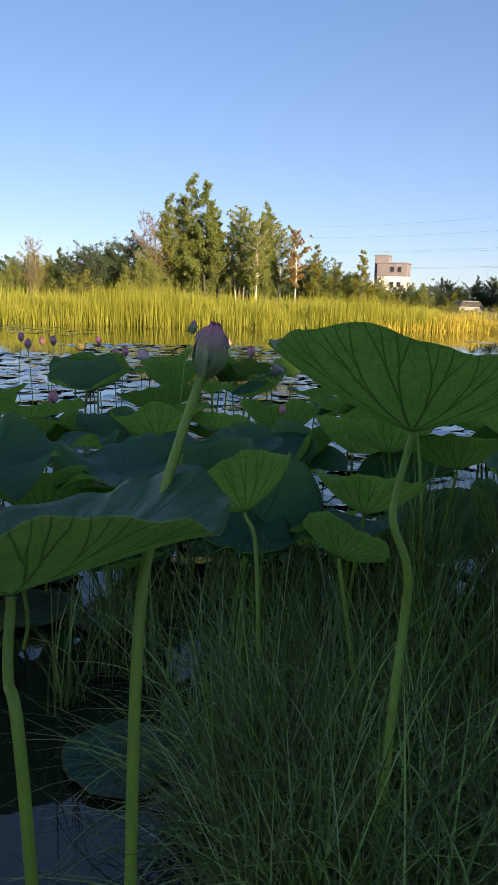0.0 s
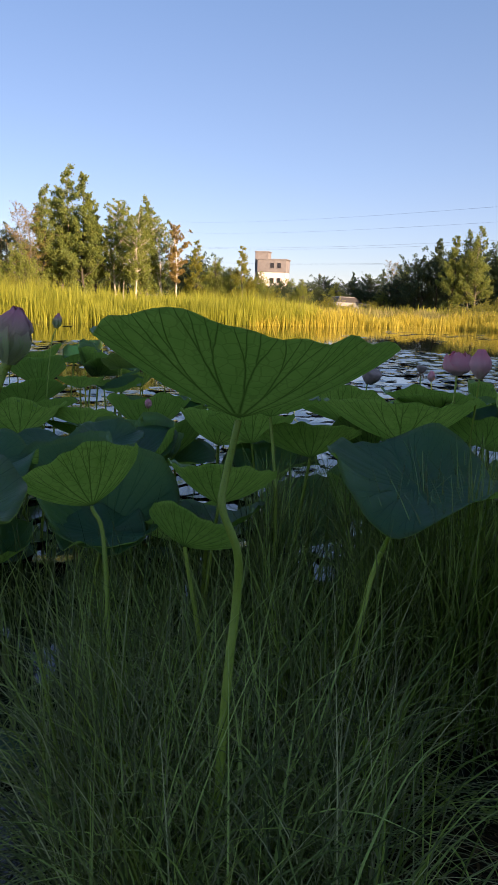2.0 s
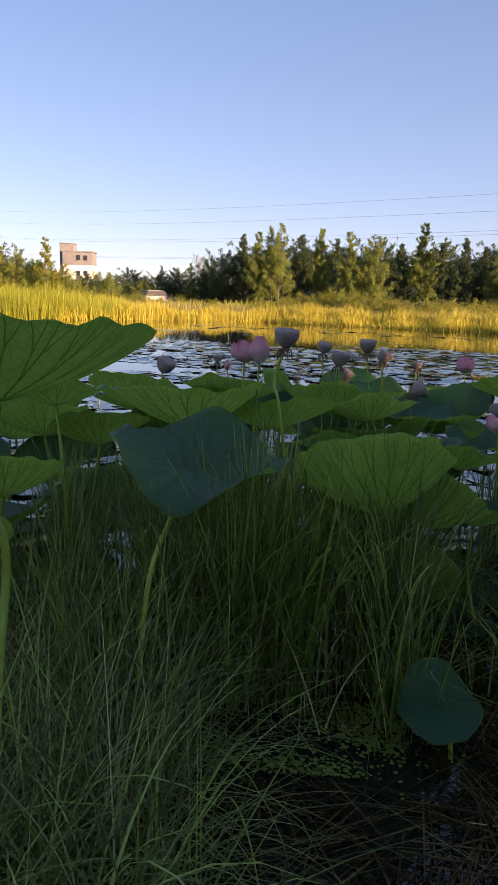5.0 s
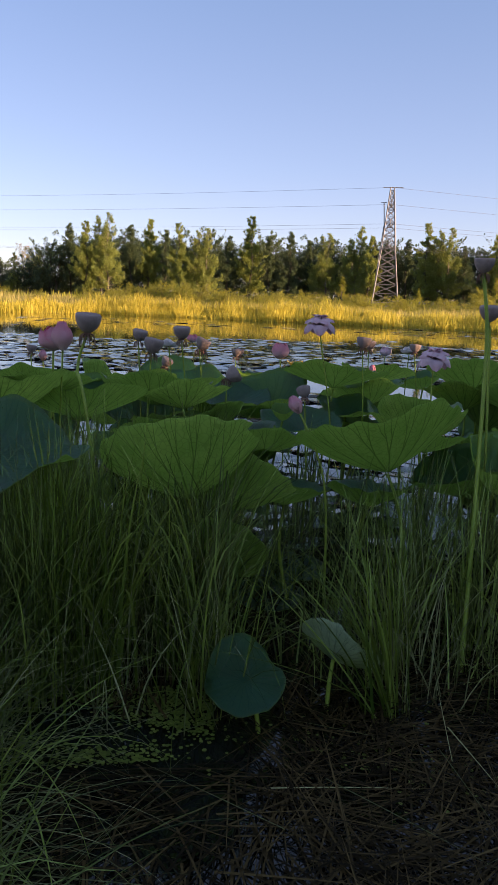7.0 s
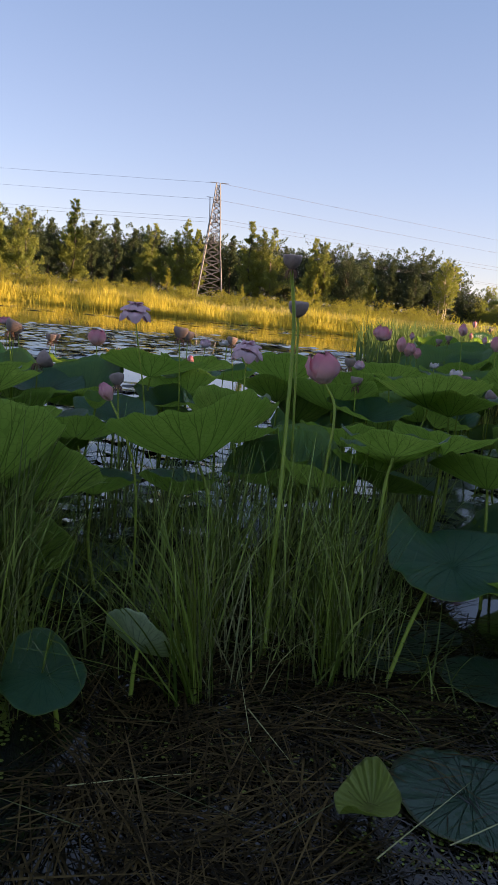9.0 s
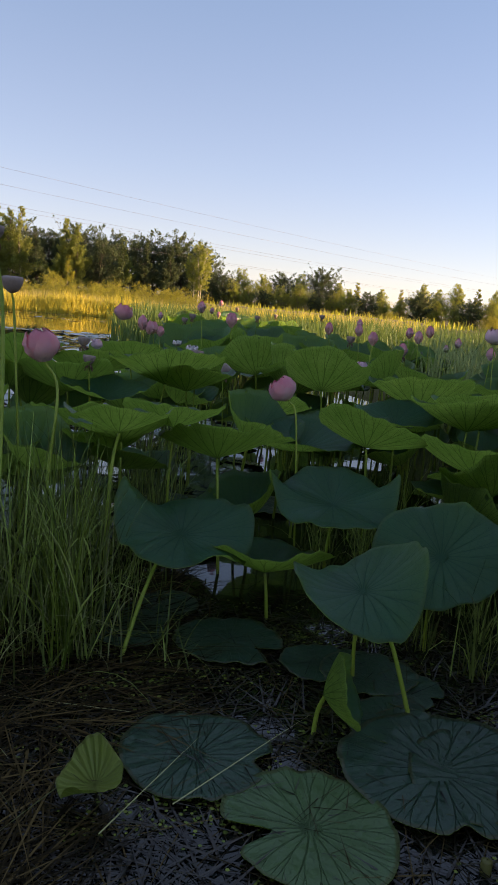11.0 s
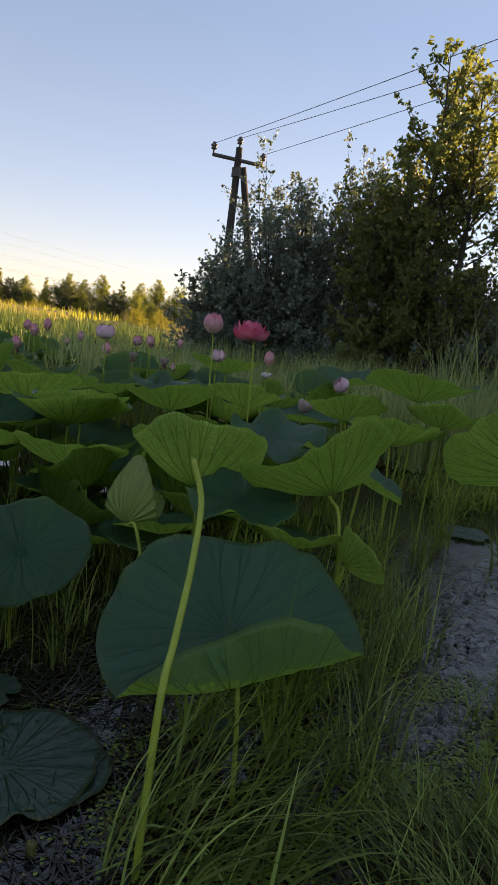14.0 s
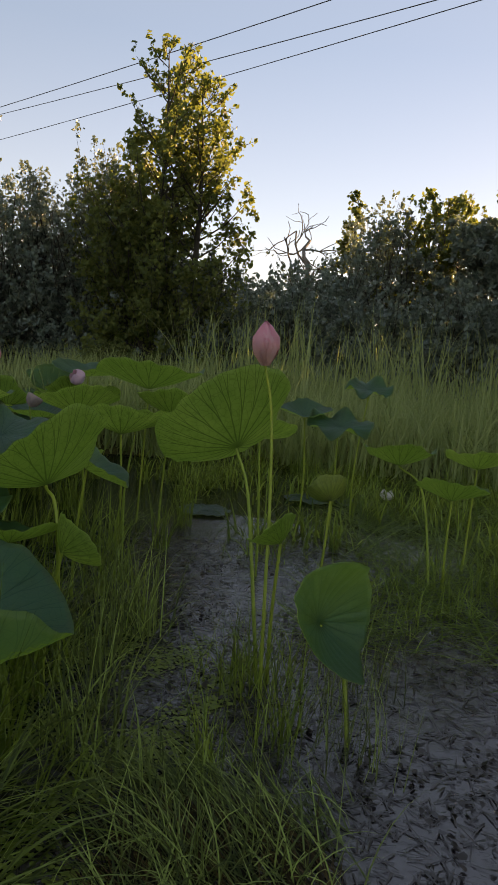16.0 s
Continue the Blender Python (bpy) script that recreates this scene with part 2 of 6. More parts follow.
M["wire"] = plain("wire_metal", (0.05, 0.05, 0.055), (0.08, 0.08, 0.085), 3.0, 0.6, 0.4, 0.1, 0.002)
# Near-black base colour gives the pole its backlit silhouette.
M["pole_concrete"] = plain("backlit_pole", (0.035, 0.032, 0.030), (0.060, 0.055, 0.050), 5.0, 0.9, 0.2, 0.3, 0.01)
M["porcelain"] = plain("brown_porcelain", (0.05, 0.035, 0.03), (0.08, 0.055, 0.045), 8.0, 0.25, 0.6, 0.05, 0.002)
M["plaster"] = plain("white_plaster", (0.62, 0.59, 0.54), (0.76, 0.73, 0.67), 0.6, 0.9, 0.2, 0.3, 0.03)
M["concrete"] = plain("grey_concrete", (0.17, 0.16, 0.16), (0.25, 0.24, 0.24), 0.8, 0.9, 0.2, 0.3, 0.03)
M["dark_glass"] = plain("dark_opening", (0.02, 0.02, 0.022), (0.035, 0.035, 0.04), 1.0, 0.3, 0.5, 0.1, 0.01)
M["blue_paint"] = plain("blue_painted_metal", (0.04, 0.10, 0.36), (0.06, 0.14, 0.46), 1.5, 0.5, 0.4, 0.1, 0.01)
M["car_paint"] = plain("silver_car_paint", (0.20, 0.21, 0.22), (0.26, 0.27, 0.28), 2.0, 0.3, 0.6, 0.02, 0.002, metal=0.4)
M["old_wood"] = plain("weathered_wood", (0.20, 0.17, 0.14), (0.34, 0.30, 0.25), 2.0, 0.9, 0.2, 0.5, 0.02)


def foliage(name, a, b, share=0.35, rough=0.55, skew=1.0, spec=0.18):
    n = Nodes(name)
    tone = n.mix(n.maths("POWER", n.island(), skew), a, b)
    tone = n.mix(n.maths("MULTIPLY", n.noise(0.5, 3.0), 0.6), tone, (a[0] * 0.8, a[1] * 0.9, a[2] * 0.8))
    n.set(tone, rough, spec=spec)
    n.thin(n.mix(0.3, tone, (min(0.9, b[0] * 2.4), min(0.95, b[1] * 2.4), b[2] * 1.5)), share)
    return n.mat


M["f_poplar"] = foliage("poplar_leaves", (0.075, 0.120, 0.035), (0.330, 0.360, 0.090), 0.38, skew=1.3)
M["f_birch"] = foliage("birch_leaves", (0.100, 0.150, 0.036), (0.310, 0.340, 0.075), 0.46)
# Darkened so that the leaf colour carries the shade inside the wood.
M["f_dark"] = foliage("shade_dark_leaves", (0.028, 0.055, 0.030), (0.120, 0.155, 0.060), 0.22, skew=1.4)
M["f_rust"] = foliage("reddening_leaves", (0.20, 0.14, 0.04), (0.29, 0.21, 0.07))
M["f_bush"] = foliage("willow_bush_leaves", (0.080, 0.122, 0.106), (0.185, 0.238, 0.178), 0.22, 0.42, spec=0.4)
M["f_tall"] = foliage("alder_leaves", (0.060, 0.095, 0.040), (0.190, 0.220, 0.060), 0.45, 0.45)
M["f_shrub"] = foliage("shrub_leaves", (0.16, 0.18, 0.035), (0.30, 0.28, 0.05), 0.5)
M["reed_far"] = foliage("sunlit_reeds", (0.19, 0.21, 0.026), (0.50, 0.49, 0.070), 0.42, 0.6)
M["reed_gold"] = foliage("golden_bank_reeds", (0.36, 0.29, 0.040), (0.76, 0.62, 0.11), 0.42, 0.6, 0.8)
M["field_olive"] = foliage("olive_meadow_grass", (0.17, 0.17, 0.055), (0.40, 0.35, 0.12), 0.4, 0.7)
M["reed_dry"] = foliage("dry_reeds", (0.34, 0.26, 0.10), (0.50, 0.40, 0.18), 0.3, 0.7)
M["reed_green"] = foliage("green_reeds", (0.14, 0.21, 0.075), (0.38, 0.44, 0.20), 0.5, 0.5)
# Darker copy of green_reeds: the wood's shadow is put into the colour.
M["reed_shade"] = foliage("shaded_green_reeds", (0.05, 0.105, 0.030), (0.13, 0.20, 0.060), 0.3, 0.6)
# Skewed blade colours, near-black to bright, stand in for shaded gaps and highlights.
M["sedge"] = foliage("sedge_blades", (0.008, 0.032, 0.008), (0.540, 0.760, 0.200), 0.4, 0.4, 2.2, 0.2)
M["sedge_pale"] = foliage("pale_sedge_blades", (0.07, 0.09, 0.03), (0.70, 0.70, 0.34), 0.3, 0.45, 2.2, 0.2)
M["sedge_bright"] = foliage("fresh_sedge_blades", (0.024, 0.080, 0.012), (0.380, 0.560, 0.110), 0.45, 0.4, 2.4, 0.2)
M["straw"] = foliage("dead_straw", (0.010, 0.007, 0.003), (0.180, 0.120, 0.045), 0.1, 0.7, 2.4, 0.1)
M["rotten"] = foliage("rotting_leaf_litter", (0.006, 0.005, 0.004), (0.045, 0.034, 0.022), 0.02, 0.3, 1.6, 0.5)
M["duckweed"] = foliage("duckweed", (0.08, 0.13, 0.025), (0.24, 0.30, 0.06), 0.1, 0.4)
M["pads"] = foliage("water_lily_pads", (0.030, 0.065, 0.050), (0.105, 0.150, 0.100), 0.05, 0.13, 1.0, 0.8)

n = Nodes("pond_water")
n.set((0.008, 0.011, 0.010), 0.035, spec=0.5)
n.bump(n.maths("ADD", n.noise(3.0, 2.0), n.maths("MULTIPLY", n.noise(14.0, 2.0), 0.3)), 0.035, 0.02)
M["water"] = n.mat
n = Nodes("meadow_ground")
tone = n.ramp(n.noise(0.35, 6.0, 0.65), (0.3, (0.06, 0.055, 0.022)), (0.55, (0.11, 0.10, 0.035)), (0.75, (0.19, 0.155, 0.06)))
n.set(tone, 0.95, spec=0.1).bump(n.noise(5.0, 6.0, 0.7), 0.9, 0.05)
M["meadow"] = n.mat

# ---- builders
rng = np.random.default_rng(7)


def mesh_of(name, verts, faces, mats, uvs=None, slots=None, smooth=True):
    """A mesh from arrays: verts (n, 3), faces (m, k) all of one size."""
    verts, faces = np.asarray(verts, dtype=np.float32).reshape(-1, 3), np.asarray(faces, dtype=np.int32)
    me = bpy.data.meshes.new(name)
    m, k = faces.shape
    me.vertices.add(len(verts))
    me.vertices.foreach_set("co", verts.ravel())
    me.loops.add(m * k)
    me.loops.foreach_set("vertex_index", faces.ravel())
    me.polygons.add(m)
    me.polygons.foreach_set("loop_start", np.arange(0, m * k, k, dtype=np.int32))
    me.polygons.foreach_set("use_smooth", np.full(m, smooth, dtype=bool))
    for mat in mats if isinstance(mats, (list, tuple)) else [mats]:
        me.materials.append(mat)
    if slots is not None:
        me.polygons.foreach_set("material_index", np.asarray(slots, dtype=np.int32))
    if uvs is not None:
        layer = me.uv_layers.new(name="UVMap")
        layer.data.foreach_set("uv", np.asarray(uvs, dtype=np.float32)[faces.ravel()].ravel())
    me.update(calc_edges=True)
    me.validate()
    return me


def part(name, data, parent=None, label=""):
    """One mesh object under a thing or a part; its places are in the parent's own metres."""
    ob = new(name, data)
    if parent:
        ob.parent = parent
    return tagged(ob, label)


def thing(name, label, category, at=(0, 0, 0), group="", turn=0.0):
    ob = new(name)
    ob.empty_display_size = 0.1
    ob.matrix_basis = pose(*at, 0, 0, turn)
    return tagged(ob, label, category, group)


def tube_arrays(points, radii, sides=8):
    """Verts, quads of a tube along a line of points, closed at its end by a small ring."""
    p = np.asarray(points, dtype=float)
    radii = np.broadcast_to(radii, (len(p),))
    tan = np.gradient(p, axis=0)
    tan /= np.linalg.norm(tan, axis=1, keepdims=True) + 1e-9
    ref = np.array([1.0, 0, 0]) if abs(tan[0][0]) < 0.8 else np.array([0, 1.0, 0])
    a = np.cross(tan, ref)
    a /= np.linalg.norm(a, axis=1, keepdims=True) + 1e-9
    b = np.cross(tan, a)
    ang = np.linspace(0, 2 * np.pi, sides, endpoint=False)
    ring = a[:, None, :] * np.cos(ang)[None, :, None] + b[:, None, :] * np.sin(ang)[None, :, None]
    v = p[:, None, :] + ring * radii[:, None, None]
    n = len(p)
    i, j = np.meshgrid(np.arange(n - 1), np.arange(sides), indexing="ij")
    f = np.stack([i * sides + j, i * sides + (j + 1) % sides, (i + 1) * sides + (j + 1) % sides, (i + 1) * sides + j], -1).reshape(-1, 4)
    return v.reshape(-1, 3), f


def tubes(name, lines, mat, sides=6):
    """Many tubes in one mesh: lines of (points, radii)."""
    vs, fs, base = [], [], 0
    for points, radii in lines:
        v, f = tube_arrays(points, radii, sides)
        vs.append(v), fs.append(f + base)
        base += len(v)
    return mesh_of(name, np.concatenate(vs), np.concatenate(fs), mat)


def curve(points, n=14):
    """A smooth line through a few points (Catmull-Rom)."""
    p = np.asarray(points, dtype=float)
    p = np.vstack([2 * p[0] - p[1], p, 2 * p[-1] - p[-2]])
    out = []
    for i in range(1, len(p) - 2):
        t = np.linspace(0, 1, n, endpoint=False)[:, None]
        a, b, c, d = p[i - 1], p[i], p[i + 1], p[i + 2]
        out.append(0.5 * (2 * b + (c - a) * t + (2 * a - 5 * b + 4 * c - d) * t ** 2 + (3 * b - a - 3 * c + d) * t ** 3))
    return np.vstack(out + [p[-2:-1]])


def blades(name, base, height, width, mat, lean=0.35, bend=0.5, segs=4, heading=None, seed=1):
    """Grass blades as tapered bent ribbons, all in one mesh. base (n, 3)."""
    r = np.random.default_rng(seed)
    base = np.asarray(base, dtype=float)
    k = len(base)
    h = np.broadcast_to(height, (k,)) * r.uniform(0.65, 1.15, k)
    w = np.broadcast_to(width, (k,)) * r.uniform(0.7, 1.3, k)
    az = r.uniform(0, 2 * np.pi, k) if heading is None else heading + r.normal(0, 0.4, k)
    ln = np.abs(r.normal(0, lean, k)) if lean > 0 else np.clip(r.normal(-lean, 0.06, k), 1.2, 1.58)
    bd = np.abs(r.normal(bend * 0.6, bend * 0.8, k))
    t = np.linspace(0, 1, segs + 1)
    ang = ln[:, None] + bd[:, None] * t[None, :] ** 1.5 * 1.6
    step = h[:, None] / segs
    out = np.concatenate([np.zeros((k, 1)), np.cumsum(np.sin(ang[:, :-1]) * step, 1)], 1)
    up = np.concatenate([np.zeros((k, 1)), np.cumsum(np.cos(ang[:, :-1]) * step, 1)], 1)
    d = np.stack([np.cos(az), np.sin(az)], -1)
    side = az + np.pi / 2 + r.normal(0, 0.45, k)
    s = np.stack([np.cos(side), np.sin(side), np.zeros(k)], -1)
    mid = base[:, None, :] + np.concatenate([out[..., None] * d[:, None, :], up[..., None]], -1)
    half = (w[:, None] * (1 - t[None, :] ** 1.6 * 0.93) / 2)[..., None] * s[:, None, :]
    v = np.stack([mid - half, mid + half], 2).reshape(-1, 3)
    row = np.arange(segs) * 2
    f1 = np.stack([row, row + 1, row + 3, row + 2], -1)
    f = (np.arange(k)[:, None, None] * (segs + 1) * 2 + f1[None]).reshape(-1, 4)
    return mesh_of(name, v, f, mat)


def leaf_cards(name, centres, size, mat, seed=2, droop=0.0, long=1.5):
    """Many small pointed leaves (two faces folded on the midrib) round the given places, in one mesh."""
    r = np.random.default_rng(seed)
    c = np.asarray(centres, dtype=float)
    k = len(c)
    a = r.normal(size=(k, 3))
    a[:, 2] -= droop
    a /= np.linalg.norm(a, axis=1, keepdims=True)
    b = np.cross(a, r.normal(size=(k, 3)))
    b /= np.linalg.norm(b, axis=1, keepdims=True) + 1e-9
    nrm = np.cross(a, b)
    s = (np.broadcast_to(size, (k,)) * r.uniform(0.6, 1.35, k))[:, None]
    tip0, tip1 = c - a * s * long / 2, c + a * s * long / 2
    l, rr = c + b * s * 0.5 + nrm * s * 0.12, c - b * s * 0.5 + nrm * s * 0.12
    v = np.stack([tip0, l, tip1, rr], 1).reshape(-1, 3)
    f = (np.arange(k)[:, None] * 4 + np.arange(4)[None]).reshape(-1, 4)
    return mesh_of(name, v, f, mat, smooth=False)


def box_arrays(lo, hi):
    lo, hi = np.array(lo, float), np.array(hi, float)
    v = np.array([[(lo, hi)[i][0], (lo, hi)[j][1], (lo, hi)[k][2]] for i in (0, 1) for j in (0, 1) for k in (0, 1)])
    f = np.array([[0, 1, 3, 2], [4, 6, 7, 5], [0, 4, 5, 1], [2, 3, 7, 6], [0, 2, 6, 4], [1, 5, 7, 3]])
    return v, f


def boxes(name, pairs, mat, bevel=0.0):
    vs, fs, base = [], [], 0
    for lo, hi in pairs:
        v, f = box_arrays(lo, hi)
        vs.append(v), fs.append(f + base)
        base += 8
    me = mesh_of(name, np.concatenate(vs), np.concatenate(fs), mat, smooth=False)
    if bevel:
        bm = bmesh.new()
        bm.from_mesh(me)
        bmesh.ops.bevel(bm, geom=bm.edges[:], offset=bevel, segments=2, affect="EDGES")
        bm.to_mesh(me)
        bm.free()
    return me

# ---- ground, pond and the far shore
SHORE = np.array([(-120, 31), (-40, 31.5), (-11, 32.7), (0, 33.5), (10, 37), (16.5, 37), (20.5, 32.5), (24.5, 27.5), (27, 22.5), (30, 17), (31.5, 12), (27, 8.5),
                  (18, 5.2), (12, 3.4), (9.2, 0.5), (8.2, -3), (8.0, -6), (6.0, -8), (3, -7), (1.6, -4), (1.0, -2.2), (0.95, -1.2), (0.85, -0.5), (0.6, 0.25), (-0.3, 0.45), (-2.5, 0.3), (-8, -1), (-120, -6)], dtype=float)


def shore_distance(x, y):
    """Metres from the shoreline; negative over the water."""
    p = np.stack([x, y], -1)
    a, b = SHORE, np.roll(SHORE, -1, 0)
    best = np.full(x.shape, 1e9)
    inside = np.zeros(x.shape, bool)
    for (ax, ay), (bx, by) in zip(a, b):
        d = np.array([bx - ax, by - ay])
        t = np.clip(((p[..., 0] - ax) * d[0] + (p[..., 1] - ay) * d[1]) / (d @ d), 0, 1)
        best = np.minimum(best, np.hypot(p[..., 0] - ax - t * d[0], p[..., 1] - ay - t * d[1]))
        cross = ((ay > p[..., 1]) != (by > p[..., 1])) & (p[..., 0] < (bx - ax) * (p[..., 1] - ay) / (by - ay + 1e-12) + ax)
        inside ^= cross
    return np.where(inside, -best, best)


def ground_height(x, y):
    d = shore_distance(x, y)
    h = np.where(d < 0, np.maximum(-0.45, d * 0.5), np.minimum(0.28, d * 0.22))
    return h + 0.02 * np.sin(x * 1.7) * np.cos(y * 1.3) - 0.005


radii = np.concatenate([[0.02], np.geomspace(0.35, 4000, 210)])
angs = np.linspace(0, 2 * np.pi, 240, endpoint=False)
gx = 1.0 + radii[:, None] * np.cos(angs)[None]
gy = 0.5 + radii[:, None] * np.sin(angs)[None]
gz = ground_height(gx, gy)
gi, gj = np.meshgrid(np.arange(len(radii) - 1), np.arange(240), indexing="ij")
gf = np.stack([gi * 240 + gj, (gi + 1) * 240 + gj, (gi + 1) * 240 + (gj + 1) % 240, gi * 240 + (gj + 1) % 240], -1).reshape(-1, 4)
tagged(new("ground", mesh_of("ground", np.stack([gx, gy, gz], -1), gf, M["meadow"])), "meadow soil with dry and green grass stubble", "ground", kind="structure")

bm = bmesh.new()
bm.faces.new([bm.verts.new((x, y, 0)) for x, y in SHORE * np.array([1.0, 1.0]) + np.array([0.0, 0.0])])
bmesh.ops.triangulate(bm, faces=bm.faces[:])
wm = bpy.data.meshes.new("water")
bm.to_mesh(wm)
bm.free()
wm.materials.append(M["water"])
tagged(new("water", wm), "dark still pond water mirroring the sky", "water", kind="structure")


n = Nodes("silty_water")
n.set(n.ramp(n.noise(5.0, 5.0, 0.6), (0.35, (0.010, 0.009, 0.009)), (0.65, (0.030, 0.026, 0.027))), n.maths("ADD", 0.03, n.maths("MULTIPLY", n.noise(9.0, 4.0), 0.08)), spec=0.9)
n.bump(n.maths("ADD", n.noise(5.0, 2.0), n.maths("MULTIPLY", n.noise(22.0, 4.0, 0.7), 0.6)), 0.55, 0.02)
turns, ways = np.meshgrid(np.linspace(0, 2 * np.pi, 72, endpoint=False), np.linspace(0.02, 1, 10))
reach = ways * (1 + 0.14 * np.sin(3 * turns + 1) + 0.08 * np.sin(7 * turns))
si, sj = np.meshgrid(np.arange(9), np.arange(72), indexing="ij")
sf = np.stack([si * 72 + sj, (si + 1) * 72 + sj, (si + 1) * 72 + (sj + 1) % 72, si * 72 + (sj + 1) % 72], -1).reshape(-1, 4)
tagged(new("mud_film", mesh_of("mud_film", np.stack([3.3 + 2.0 * reach * np.cos(turns), -3.0 + 1.9 * reach * np.sin(turns), 0.003 + 0 * turns], -1), sf, n.mat)), "grey silt film on the muddy shallows mirroring the sky", "mud", kind="structure")


def at_az(az, dist, z=0.25):
    return (0.45 + dist * math.sin(radians(az)), -0.3 + dist * math.cos(radians(az)), z)


def scatter(n, inside, seed, box):
    """n places (x, y) in the box for which inside(x, y) holds."""
    r = np.random.default_rng(seed)
    got = np.zeros((0, 2))
    while len(got) < n:
        p = r.uniform((box[0], box[1]), (box[2], box[3]), (n * 2, 2))
        got = np.vstack([got, p[inside(p[:, 0], p[:, 1])]])
    return got[:n]


def belt(name, label, n, inside, box, height, width, mat, seed, lean=0.12, bend=0.35, segs=3, lift=-0.05, low=1.0):
    p = scatter(n, inside, seed, box)
    z = np.maximum(ground_height(p[:, 0], p[:, 1]), -0.1) + lift
    r = np.random.default_rng(seed + 50)
    patch = 0.6 + 0.55 * (0.5 + 0.5 * np.sin(p[:, 0] * 0.55 + seed) * np.cos(p[:, 1] * 0.41 + seed)) + 0.28 * np.sin(p[:, 0] * 1.9 + seed) * np.sin(p[:, 1] * 1.6) + r.normal(0, 0.05, n)
    patch *= np.interp(p[:, 0], [3, 12], [1.0, low])
    me = blades(name, np.column_stack([p, z]), height * patch, width, mat, lean, bend, segs, seed=seed)
    return tagged(new(name, me), label, "reeds", kind="stuff")


def far_band(lo, hi):
    def test(x, y):
        d = shore_distance(x, y)
        return (d > lo) & (d < hi) & (y > 6.5 + np.maximum(0, (30 - x)) * 0.5)
    return test


def west(test, limit):
    return lambda x, y: test(x, y) & (x < limit)


def east(test, limit):
    return lambda x, y: test(x, y) & (x > limit)


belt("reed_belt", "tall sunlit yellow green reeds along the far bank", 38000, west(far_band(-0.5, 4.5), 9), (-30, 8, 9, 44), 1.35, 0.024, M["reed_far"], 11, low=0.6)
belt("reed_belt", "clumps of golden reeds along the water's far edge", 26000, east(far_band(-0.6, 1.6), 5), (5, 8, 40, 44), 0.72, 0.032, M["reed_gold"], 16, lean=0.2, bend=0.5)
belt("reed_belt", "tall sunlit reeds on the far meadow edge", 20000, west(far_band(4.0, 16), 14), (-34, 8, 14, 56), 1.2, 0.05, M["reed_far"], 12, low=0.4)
belt("meadow_grass", "pale olive grass of the far meadow", 26000, far_band(1.6, 18), (8, 8, 56, 56), 0.62, 0.05, M["field_olive"], 15)
belt("dry_reed_belt", "straw coloured dry reeds in the far meadow", 18000, far_band(1.8, 22), (2, 8, 66, 60), 0.95, 0.05, M["reed_dry"], 13, low=0.55)
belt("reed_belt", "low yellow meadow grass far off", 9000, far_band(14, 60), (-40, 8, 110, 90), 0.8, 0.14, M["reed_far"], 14)


